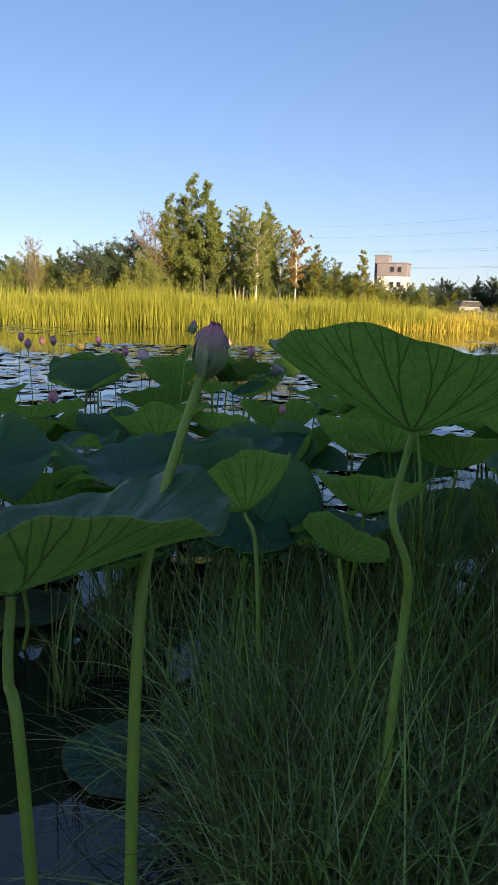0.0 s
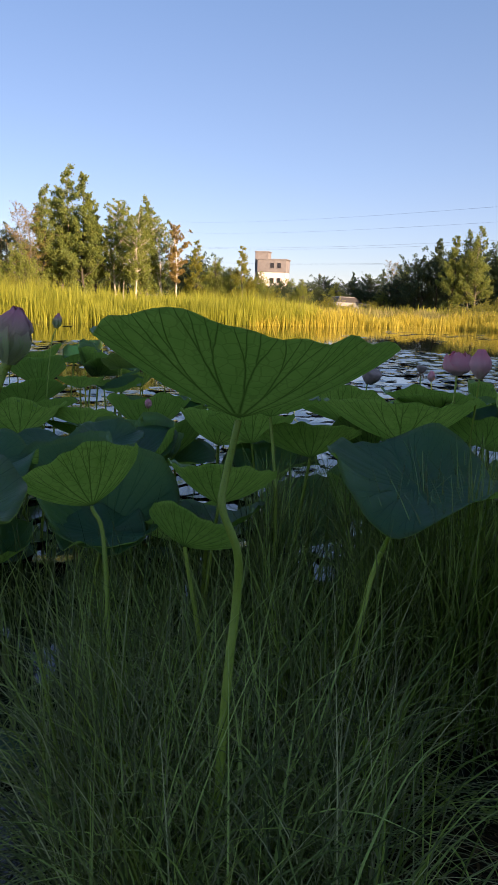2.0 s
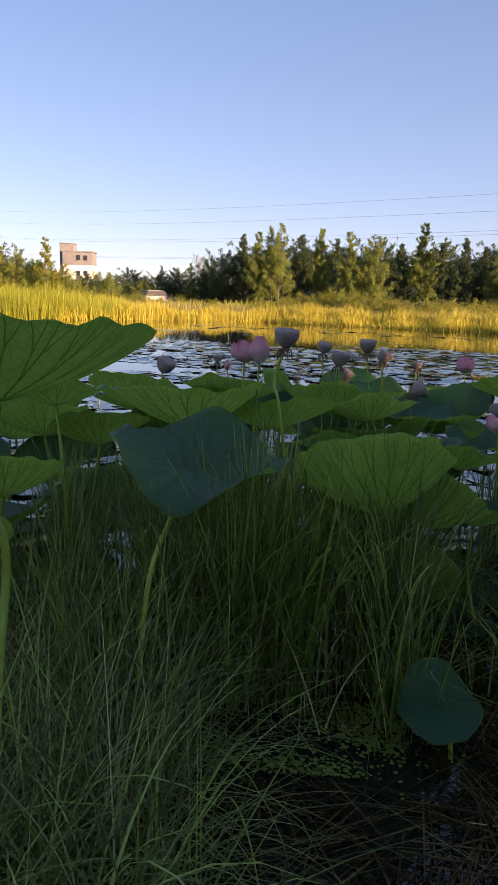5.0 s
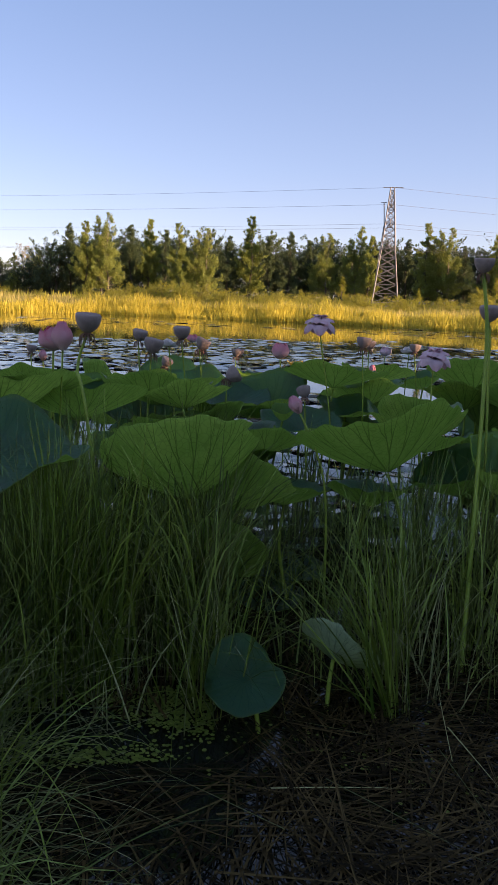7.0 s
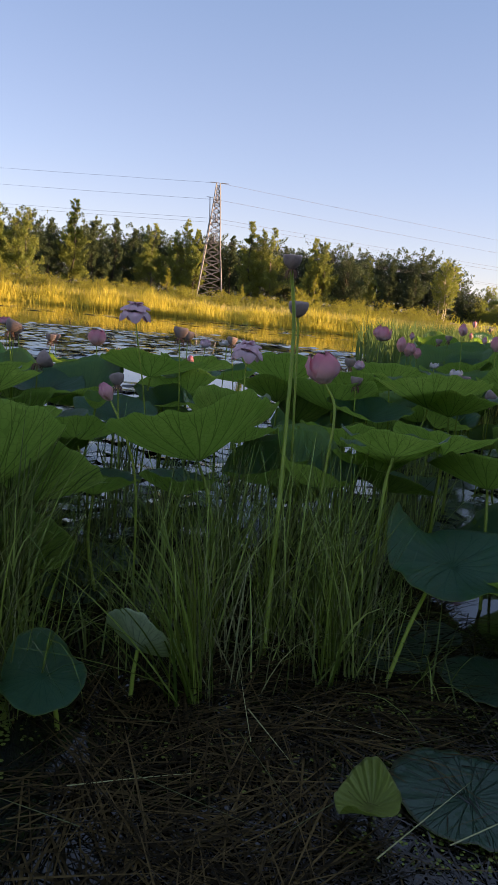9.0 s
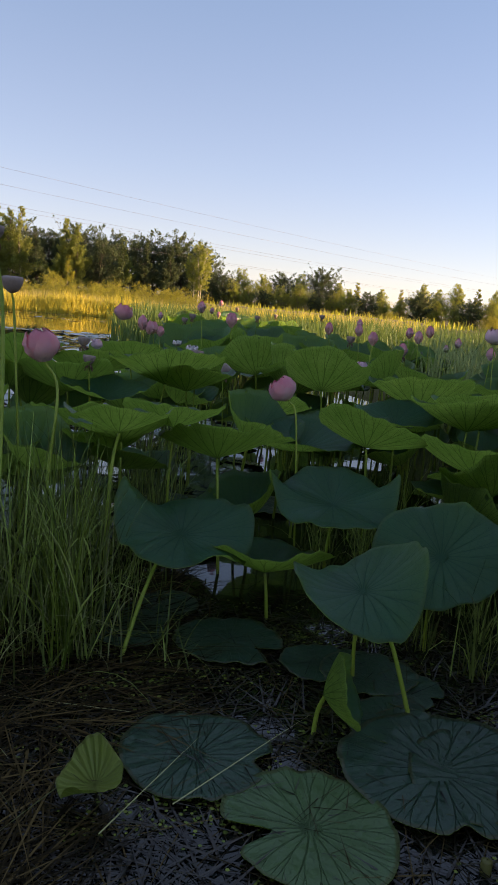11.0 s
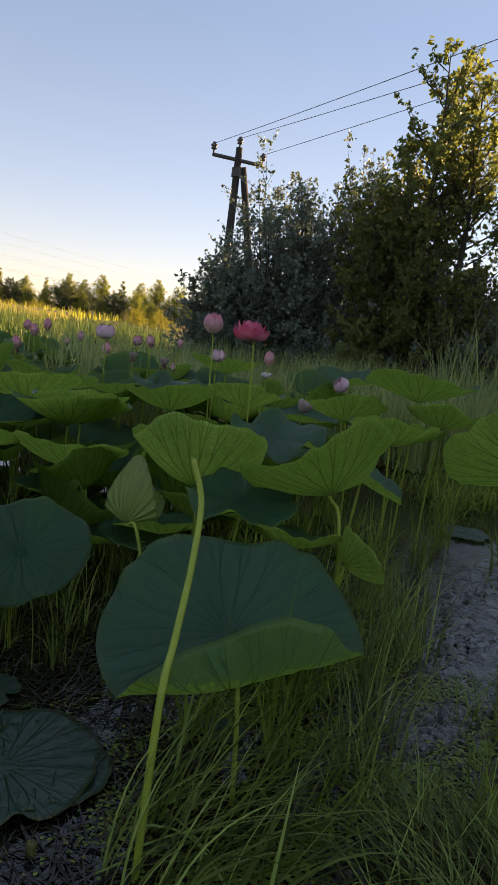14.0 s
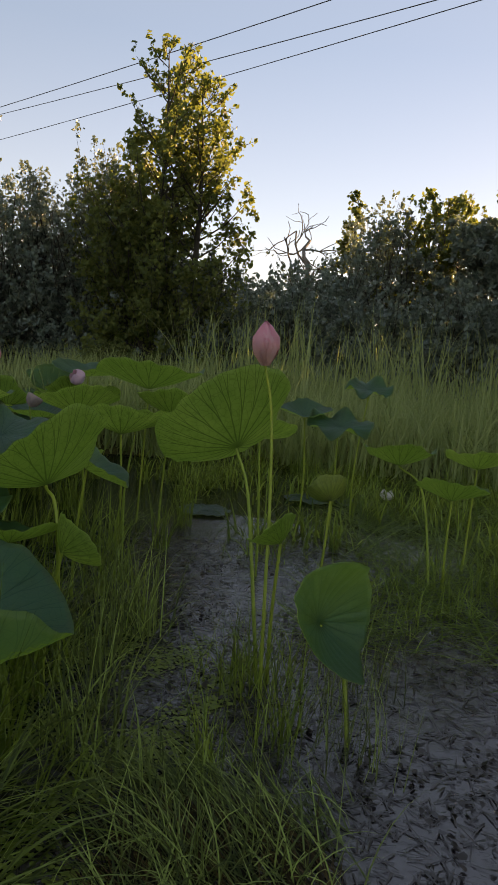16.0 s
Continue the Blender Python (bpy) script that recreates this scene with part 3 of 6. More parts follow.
# ---- trees
def tree_parts(h, crown_lo, spread, leaves, size, trunk_r, leaf_mat, bark, seed, shape="oval", trunks=1, lean=0.03, airy=1.0):
    """Meshes of a trunk with limbs and twigs, and of a crown of many small leaves set along the twigs."""
    r = np.random.default_rng(seed)
    lines, places = [], []
    bushy = shape == "bush"
    for k in range(trunks):
        off = r.normal(0, (0.22 * spread if bushy else 0.35) * (trunks > 1), 2)
        bend = r.normal(0, lean, 2)
        hh = h * (1 if k == 0 else r.uniform(0.82, 1.0))
        zs = np.linspace(-0.1, hh * (0.8 if bushy else 0.97), 9)
        px = off[0] + bend[0] * zs + 0.015 * hh * np.sin(zs * 0.9 + k)
        py = off[1] + bend[1] * zs + 0.015 * hh * np.cos(zs * 0.8 + k * 2)
        lines.append((np.stack([px, py, zs], -1), trunk_r * (1 - 0.92 * np.linspace(0, 1, 9))))
        limbs = int((26 if bushy else 26) + h * (2.0 if bushy else 3.2))
        twigs = 8
        m = max(3, int(leaves / (limbs * trunks * twigs)))
        for i in range(limbs):
            g = (i + r.uniform()) / limbs
            f = crown_lo + (0.97 - crown_lo) * g
            az = r.uniform(0, 2 * math.pi)
            gap = r.uniform(0.6, 1.1) if r.uniform() > 0.12 else r.uniform(1.1, 1.35)
            if bushy:
                top = hh * (0.12 + 0.88 * g) * r.uniform(0.86, 1.02)
                reach = spread * math.sqrt(max(0.04, 1 - (g * 0.97) ** 2.2)) * gap
                z = top * r.uniform(0.25, 0.7)
                rise = (top - z) / max(reach, 0.15)
            else:
                z = f * hh
                if shape == "cone":
                    reach, rise = spread * (1.02 - g) ** 0.85 * gap, r.uniform(-0.05, 0.3)
                elif shape == "column":
                    reach, rise = spread * (0.62 + 0.38 * math.sin(math.pi * min(1.0, g * 1.7))) * (1.03 - g) ** 0.72 * gap, r.uniform(0.3, 0.95)
                elif shape == "leader":
                    reach, rise = spread * max(0.16, (1.02 - g) ** 0.62 * math.sin(math.pi * min(0.5, 0.2 + g * 0.6))) * gap, r.uniform(0.5, 1.3)
                else:
                    reach, rise = spread * max(0.15, math.sin(math.pi * (0.12 + 0.82 * g))) * gap, r.uniform(0.3, 1.0)
            fine = 1.0 if bushy else 0.42 + 0.62 * (1 - g) ** 0.8
            mi = m if bushy else max(2, int(m * (0.2 + 1.3 * min(1.2, reach / (0.7 * spread))) * (0.3 + 0.8 * fine)))
            if r.uniform() < 0.1:
                mi = 2
            start = np.array([np.interp(z, zs, px), np.interp(z, zs, py), z])
            out = np.array([math.cos(az), math.sin(az), 0.0])
            tip = start + reach * (out + [0, 0, rise])
            mid = (start + tip) / 2 + out * 0.08 * reach - [0, 0, 0.05 * reach]
            lines.append((np.array([start, mid, tip]), np.array([trunk_r * 0.24 * (1.2 - g), trunk_r * 0.13, trunk_r * 0.03])))
            length = np.linalg.norm(tip - start)
            along = (tip - start) / max(length, 0.01)
            t = np.append(r.uniform(0.3, 1.0, twigs - 1), 1.0)
            foot = start + (tip - start) * t[:, None]
            way = along * 0.7 + r.normal(0, 0.55, (twigs, 3)) + np.array([0, 0, 0.25])
            way /= np.linalg.norm(way, axis=1, keepdims=True)
            ln = (0.16 + 0.22 * r.uniform(size=twigs)) * spread * (fine if not bushy else 1.0)
            q = r.uniform(0.0, 1.0, (twigs, mi))
            spot = foot[:, None, :] + way[:, None, :] * (q * ln[:, None])[..., None]
            spot = spot + r.normal(0, 1, spot.shape) * ((0.05 if bushy else 0.07) * spread * airy * fine) * (1.25 - q)[..., None]
            places.append(spot.reshape(-1, 3))
            if trunk_r > 0.02 and size < 0.1:
                for a_, w_, l_ in zip(foot[::2], way[::2], ln[::2]):
                    lines.append((np.array([a_, a_ + w_ * l_]), np.array([trunk_r * 0.07, trunk_r * 0.03])))
    cloud = np.concatenate(places)
    cloud = cloud[cloud[:, 2] > 0.05]
    return tubes("trunk", lines, bark, 5), leaf_cards("crown", cloud, size, leaf_mat, seed + 1, 0.2)


TREES = {}


def tree_kind(key, label, *args, **kw):
    TREES[key] = (*tree_parts(*args, **kw), label, args[0])


tree_kind("poplar_a", "tall poplar with a dense feathery green crown", 11.0, 0.14, 2.3, 36000, 0.092, 0.13, M["f_poplar"], M["bark"], 21, "column", trunks=2)
tree_kind("poplar_b", "tall pointed poplar with olive green leaves", 10.0, 0.10, 2.2, 26000, 0.088, 0.13, M["f_poplar"], M["bark_dark"], 22, "column")
tree_kind("poplar_c", "pointed poplar in dark green leaf", 10.0, 0.08, 2.2, 26000, 0.088, 0.13, M["f_dark"], M["bark_dark"], 23, "column")
tree_kind("poplar_d", "broad poplar with an uneven olive green crown", 10.0, 0.14, 2.4, 26000, 0.092, 0.13, M["f_poplar"], M["bark"], 33, "column", trunks=2)
tree_kind("birch_a", "slender birch with pale trunks and thin leaves", 9.5, 0.26, 1.7, 19000, 0.084, 0.09, M["f_birch"], M["birch_bark"], 24, "oval", trunks=3, lean=0.05)
tree_kind("birch_b", "leaning birch with a pale trunk", 8.5, 0.3, 1.4, 11000, 0.080, 0.09, M["f_birch"], M["birch_bark"], 25, "oval", trunks=2, lean=0.08)
tree_kind("rust", "slim birch with reddening leaves", 7.6, 0.3, 1.2, 8500, 0.076, 0.09, M["f_rust"], M["birch_bark"], 26, "oval")
tree_kind("conifer", "dark pointed conifer of the far wood", 8.0, 0.06, 1.7, 16000, 0.088, 0.13, M["f_dark"], M["bark_dark"], 27, "cone")
# Same low tree twice: sunlight in a brighter leaf colour, shade in a darker.
tree_kind("low", "low uneven leafy green tree", 5.0, 0.10, 1.9, 13000, 0.076, 0.10, M["f_birch"], M["bark"], 28, "column", trunks=3)
tree_kind("low_dark", "low leafy tree in shade-darkened green", 5.0, 0.06, 2.1, 13000, 0.080, 0.10, M["f_dark"], M["bark_dark"], 29, "oval", trunks=3)
tree_kind("shrub", "sunlit yellow-green shrub in the meadow", 2.4, 0.04, 1.4, 6500, 0.056, 0.03, M["f_shrub"], M["bark"], 30, "bush", trunks=3)
tree_kind("young", "young bright yellow-green leafy tree", 5.0, 0.12, 1.2, 6500, 0.070, 0.05, M["f_shrub"], M["bark"], 31, "column")
tree_kind("bare", "half bare grey tree with few leaves", 8.0, 0.22, 1.7, 500, 0.07, 0.10, M["f_rust"], M["bark"], 34, "oval", trunks=2, lean=0.05)


def plant(key, az, elev, dist, wide=1.0, group="far trees"):
    """A tree whose top stands elev degrees above the eye's level in that direction."""
    trunk, crown, label, h = TREES[key]
    base = at_az(az, dist, 0.2)
    tall = (1.28 + dist * math.tan(radians(elev)) - base[2]) / (h * 1.02)
    ob = thing("bush" if key == "shrub" else "tree", label, "bush" if key == "shrub" else "tree", group=group)
    part("trunk", trunk, ob)
    part("crown", crown, ob)
    ob.matrix_basis = pose(*base, 0, 0, (az * 73 + elev * 191) % 360) @ Matrix.Diagonal((tall * wide, tall * wide, tall, 1))
    return ob


for row in (("low", -19.2, 2.6, 62), ("birch_a", -17.9, 3.1, 64), ("low", -16.6, 2.9, 66), ("conifer", -15.7, 3.6, 66), ("low_dark", -14.0, 3.6, 62), ("low", -12.3, 4.1, 66),
            ("low_dark", -10.8, 4.4, 64), ("low", -9.6, 3.6, 58), ("poplar_a", -8.0, 7.8, 62), ("poplar_a", -6.7, 9.3, 62), ("poplar_b", -5.1, 8.9, 60), ("poplar_b", -4.2, 7.0, 62),
            ("birch_a", -2.3, 7.1, 60), ("poplar_a", -0.8, 7.6, 60, 0.8), ("birch_b", -1.5, 6.4, 58), ("birch_b", 0.9, 6.6, 60), ("rust", 1.9, 5.5, 58), ("bare", -8.9, 6.4, 60), ("bare", -17.6, 4.2, 60), ("bare", 18.3, 3.2, 78), ("young", 3.3, 4.4, 60), ("low_dark", 2.8, 3.1, 66),
            ("low", 4.8, 3.1, 60)):
    plant(*row)
for row in (("young", 6.9, 4.1, 58), ("low", 6.0, 2.4, 60), ("low", 8.2, 2.1, 60), ("low_dark", 9.8, 1.4, 72), ("low", 11.4, 1.6, 76), ("low_dark", 13.2, 1.8, 80), ("conifer", 15.3, 2.3, 84),
            ("low_dark", 16.4, 2.0, 84), ("conifer", 17.4, 2.6, 86), ("low", 18.8, 2.9, 80), ("low_dark", 20.2, 3.3, 74), ("poplar_c", 21.4, 4.9, 74), ("poplar_b", 22.5, 5.1, 70),
            ("poplar_d", 24.0, 5.8, 70), ("poplar_c", 25.9, 5.0, 72), ("poplar_b", 27.2, 5.5, 72), ("poplar_c", 28.3, 4.8, 74), ("poplar_b", 29.6, 5.3, 70), ("poplar_d", 31.4, 5.0, 70),
            ("poplar_c", 33.0, 4.5, 74)):
    plant(*row)
for row in (("poplar_b", 34.8, 6.0, 74), ("poplar_c", 36.4, 4.6, 78), ("poplar_c", 37.8, 5.0, 78), ("poplar_c", 39.1, 4.4, 80), ("poplar_d", 40.6, 4.9, 78), ("poplar_a", 42.6, 5.5, 78),
            ("poplar_b", 43.9, 4.8, 82), ("poplar_c", 45.2, 4.3, 84), ("poplar_c", 46.6, 4.6, 84), ("poplar_b", 48.2, 5.8, 76), ("poplar_d", 49.5, 5.5, 76), ("poplar_c", 51.0, 4.2, 82),
            ("poplar_b", 52.8, 5.0, 74), ("poplar_a", 53.6, 4.7, 74), ("low_dark", 55.4, 3.6, 76), ("poplar_b", 57.2, 3.9, 78), ("poplar_c", 58.6, 4.0, 78), ("poplar_c", 60.6, 3.8, 78),
            ("birch_a", 62.8, 4.2, 74), ("low_dark", 64.4, 2.1, 84)):
    plant(*row)
for row in (("low", 66.2, 2.5, 88), ("low", 67.8, 2.2, 88), ("low_dark", 69.2, 2.3, 90), ("low", 70.7, 2.4, 90), ("low_dark", 72.1, 2.9, 92), ("low", 73.6, 2.0, 92), ("young", 75.0, 2.2, 90),
            ("low", 76.8, 1.8, 96), ("young", 78.2, 1.9, 92), ("low", 79.8, 2.4, 100), ("low", 81.0, 2.1, 96), ("low", 82.2, 2.6, 96), ("young", 83.8, 2.4, 94), ("low", 85.2, 2.4, 98),
            ("low", 86.4, 2.8, 96), ("low", 88.0, 2.5, 96), ("young", 90.0, 2.4, 94), ("young", 53.1, 2.3, 58), ("shrub", 52.2, 0.9, 52), ("young", 42.0, 1.7, 60), ("young", 47.6, 1.0, 62)):
    plant(*row)
for i, az in enumerate(np.arange(-20.5, 22.5, 1.15)):
    plant("low_dark" if i % 3 else "low", az, (2.2 if az < 6 else 1.25) + 0.45 * math.sin(i * 1.9), 78, 1.25, "wood behind")
for i, az in enumerate(np.arange(64.0, 92, 1.3)):
    plant("low" if i % 3 else "low_dark", az, 1.25 + 0.4 * math.sin(i * 1.7), 84, 1.25, "wood behind")
# wood filling in behind the tree fronts, its shade put into darker leaves
for i, az in enumerate(np.arange(22.5, 64, 1.55)):
    plant("low_dark", az, 3.9 + 0.6 * math.sin(i * 2.3), 90, 1.0, "wood behind")
rs = np.random.default_rng(91)
for i in range(64):
    plant("shrub", rs.uniform(12, 64), rs.uniform(-0.3, 0.35), rs.uniform(43, 56), rs.uniform(1.2, 1.9), "shrubs on the far meadow")
for row in (("shrub", 27.4, 0.55, 50), ("shrub", 28.6, 0.75, 49), ("shrub", 30.0, 0.7, 48), ("shrub", 31.4, 0.6, 48), ("shrub", 25.8, 0.5, 51), ("shrub", 35.6, 0.25, 47), ("shrub", 38.6, 0.1, 46),
            ("shrub", -10.2, 1.2, 50), ("shrub", -14.8, 1.6, 54), ("shrub", -8.9, 1.0, 52), ("shrub", 9.2, 0.8, 60), ("shrub", 58.8, 0.6, 62), ("shrub", 61.4, 0.5, 64), ("shrub", 56.2, 0.6, 60),
            ("shrub", 76.0, -0.1, 70), ("shrub", 77.6, 0.1, 70), ("shrub", 85.0, 0.4, 60), ("shrub", 87.0, 0.5, 56)):
    plant(*row, 1.3, "shrubs on the far meadow")

# ---- lotus
def lotus_blade(R, cup, seed, tilt=0.0, tilt_az=0.0, saddle=0.0, saddle_az=0.0, wave=0.085, lobes=5, rings=14, segs=84, mats=("leaf_top", "leaf_under"), fold=0.0, fold_az=0.0, notch=0.0, flip=0.0, flip_az=0.0, pleat=0.011):
    """A round lotus leaf with its hub at the origin: cup lifts the rim (in radii), saddle bends two sides up and two down,
    fold lets one side hang. Two skins, 2 mm apart, joined at the rim."""
    r = np.random.default_rng(seed)
    rho = np.linspace(0.0, 1.0, rings + 1)[1:] ** 0.85
    th = np.linspace(0, 2 * np.pi, segs, endpoint=False)
    P, T = np.meshgrid(rho, th, indexing="ij")
    ph = r.uniform(0, 6.28, 6)
    edge = 1 + 0.045 * np.sin(2 * T + ph[0]) + 0.03 * np.sin(3 * T + ph[1]) + 0.007 * np.sin(9 * T + ph[2])
    if notch:
        edge -= notch * np.exp(-((np.abs((T - ph[5] + np.pi) % (2 * np.pi) - np.pi) / 0.16) ** 2))
    rad = P * (1 + (edge - 1) * P)
    z = cup * (0.15 * P + 0.85 * P ** 1.7)
    z = z + saddle * P ** 2 * np.cos(2 * (T - radians(saddle_az)))
    z = z + wave * P ** 3 * (np.sin(lobes * T + ph[3]) + 0.45 * np.sin((lobes + 2) * T + ph[4]) + 0.12 * np.sin((2 * lobes + 5) * T + ph[2]))
    z = z - pleat * np.cos(21 * T) * P * (1 - 0.35 * P)
    z = z + 0.014 * P ** 7 * (np.sin(13 * T + ph[1]) + 0.8 * np.sin(17 * T + ph[0]))
    z = z - 0.03 * np.exp(-(P / 0.12) ** 2)
    squeeze = 1 / np.sqrt(1 + (0.55 * cup * P) ** 2)
    x, y = rad * squeeze * np.cos(T), rad * squeeze * np.sin(T)
    if fold:
        a = radians(fold_az)
        d = x * math.cos(a) + y * math.sin(a) - 0.12
        drop = np.maximum(d, 0)
        ang = np.minimum(drop * fold * 1.6, 2.6)
        x, y, z = x - (drop - drop * np.cos(ang * 0.6)) * math.cos(a), y - (drop - drop * np.cos(ang * 0.6)) * math.sin(a), z - drop * np.sin(ang * 0.6)
    if flip:
        a = radians(flip_az)
        d = x * math.cos(a) + y * math.sin(a)
        over = np.maximum(d - flip, 0)
        back = over - np.sin(np.minimum(over * 9, 1.57)) / 9 + over * 0.45
        x, y, z = x - back * math.cos(a), y - back * math.sin(a), z + over * 0.85
    top = np.stack([x, y, z], -1) * R
    low = top - np.array([0, 0, 0.002])
    hub = np.array([[0, 0, -0.03 * R]])
    m = Matrix.Rotation(radians(tilt_az), 3, "Z") @ Matrix.Rotation(radians(tilt), 3, "Y") @ Matrix.Rotation(radians(-tilt_az), 3, "Z")
    v = np.concatenate([top.reshape(-1, 3), low.reshape(-1, 3), hub, hub - [[0, 0, 0.002]]]) @ np.array(m).T
    n, k = rings * segs, segs
    uv = np.concatenate([np.stack([T / 6.28318, P], -1).reshape(-1, 2)] * 2 + [np.zeros((2, 2))])
    i, j = np.meshgrid(np.arange(rings - 1), np.arange(segs), indexing="ij")
    q = np.stack([i * k + j, (i + 1) * k + j, (i + 1) * k + (j + 1) % k, i * k + (j + 1) % k], -1).reshape(-1, 4)
    s = np.arange(segs)
    rim = np.stack([(rings - 1) * k + s, n + (rings - 1) * k + s, n + (rings - 1) * k + (s + 1) % k, (rings - 1) * k + (s + 1) % k], -1)
    cap = np.stack([np.full(k, 2 * n), s, (s + 1) % k, np.full(k, 2 * n)], -1)
    caplow = np.stack([np.full(k, 2 * n + 1), n + (s + 1) % k, n + s, np.full(k, 2 * n + 1)], -1)
    f = np.concatenate([q, (q + n)[:, ::-1], rim])
    tri = np.concatenate([cap[:, :3], caplow[:, :3]])
    me = bpy.data.meshes.new("blade")
    me.from_pydata(v.tolist(), [], f.tolist() + tri.tolist())
    slots = np.concatenate([np.zeros(len(q)), np.ones(len(q)), np.ones(len(rim)), np.zeros(k), np.ones(k)]).astype(np.int32)
    me.materials.append(M[mats[0]]), me.materials.append(M[mats[1]])
    me.polygons.foreach_set("material_index", slots)
    me.polygons.foreach_set("use_smooth", np.ones(len(me.polygons), dtype=bool))
    layer = me.uv_layers.new(name="UVMap")
    idx = np.zeros(len(me.loops), dtype=np.int32)
    me.loops.foreach_get("vertex_index", idx)
    fix = uv[idx]
    ring = np.repeat(np.arange(len(me.polygons)), [p.loop_total for p in me.polygons])
    first = np.zeros(len(me.polygons))
    np.maximum.at(first, ring, fix[:, 0])
    wrap = (first[ring] > 0.9) & (fix[:, 0] < 0.1)
    fix = fix.copy()
    fix[wrap, 0] += 1.0
    layer.data.foreach_set("uv", fix.astype(np.float32).ravel())
    me.update()
    return me


def stem_to(top, base, thick, seed, via=()):
    r = np.random.default_rng(seed + 900)
    top, base = np.array(top, float), np.array(base, float)
    pts = [base - [0, 0, 0.15]]
    if len(via):
        pts += [np.array(p, float) for p in via]
    else:
        side = r.normal(0, 0.035, 2) * np.linalg.norm(top - base)
        pts += [base * 0.6 + top * 0.4 + np.array([side[0], side[1], 0])]
    line = curve(pts + [top], 8)
    thick *= 0.76
    return tubes("stem", [(line, np.linspace(thick * 1.15, thick * 0.85, len(line)))], M["stem"], 10)


SEED = [100]


def leaf(x, y, z, R, cup=0.35, tilt=10, az=0, base=None, via=(), thick=0.009, label="large round green lotus leaf on a tall stem", far=False, **kw):
    """A standing lotus leaf with its hub at x, y, z; az: the way in which its blade faces down."""
    SEED[0] += 1
    s = SEED[0]
    base = base or (x + 0.05 * math.sin(s * 3.1), y + 0.05 * math.cos(s * 1.7))
    ob = thing("lotus_leaf", label, "lotus leaf", (base[0], base[1], 0.0), "standing lotus leaves")
    if cup >= 0.2:
        cup = 0.05 + 1.12 * cup
        kw["wave"] = kw.get("wave", 0.085) * 0.8
        kw.setdefault("lobes", 2 + s % 3)
    else:
        kw["wave"] = kw.get("wave", 0.085) * 1.35
    if far:
        kw.setdefault("rings", 8), kw.setdefault("segs", 36)
    b = part("blade", lotus_blade(R, cup, s, tilt, az, **kw), ob)
    b.location = (x - base[0], y - base[1], z)
    part("stem", stem_to((x - base[0], y - base[1], z - 0.05 * R), (0, 0, 0), thick, s, [(p[0] - base[0], p[1] - base[1], p[2]) for p in via]), ob)
    return ob


def petal(length, width, curl, seed, mat, close=1.0, opened=True):
    """One petal standing on its foot at the origin, its back to -x; curl bends it over the bloom."""
    u = np.linspace(-1, 1, 7)
    v = np.linspace(0, 1, 9)
    V, U = np.meshgrid(v, u, indexing="ij")
    r = np.random.default_rng(seed)
    half = width / 2 * np.sin(np.pi * np.clip(V, 0.04, 1) ** 0.8) ** (0.75 if opened else 1.1) * (1 - 0.15 * V) + 0.004
    half[-1] = 0.002
    lift = (-0.3 if curl < 0 else 0.35 if opened else 0.6) * half * U ** 2 * close
    lean = curl * np.sin(V * np.pi) * length * 0.5
    x = -lean + lift * 1.4 + 0.004 * r.normal(size=U.shape) * V
    y = half * U
    z = V * length
    verts = np.stack([x, y, z], -1).reshape(-1, 3)
    verts = np.concatenate([verts, verts + [0.0012, 0, 0]])
    i, j = np.meshgrid(np.arange(8), np.arange(6), indexing="ij")
    q = np.stack([i * 7 + j, i * 7 + j + 1, (i + 1) * 7 + j + 1, (i + 1) * 7 + j], -1).reshape(-1, 4)
    f = np.concatenate([q, (q + 63)[:, ::-1]])
    uv = np.concatenate([np.stack([U * 0.5 + 0.5, V], -1).reshape(-1, 2)] * 2)
    return mesh_of("petal", verts, f, mat, uv)


PETALS = {}


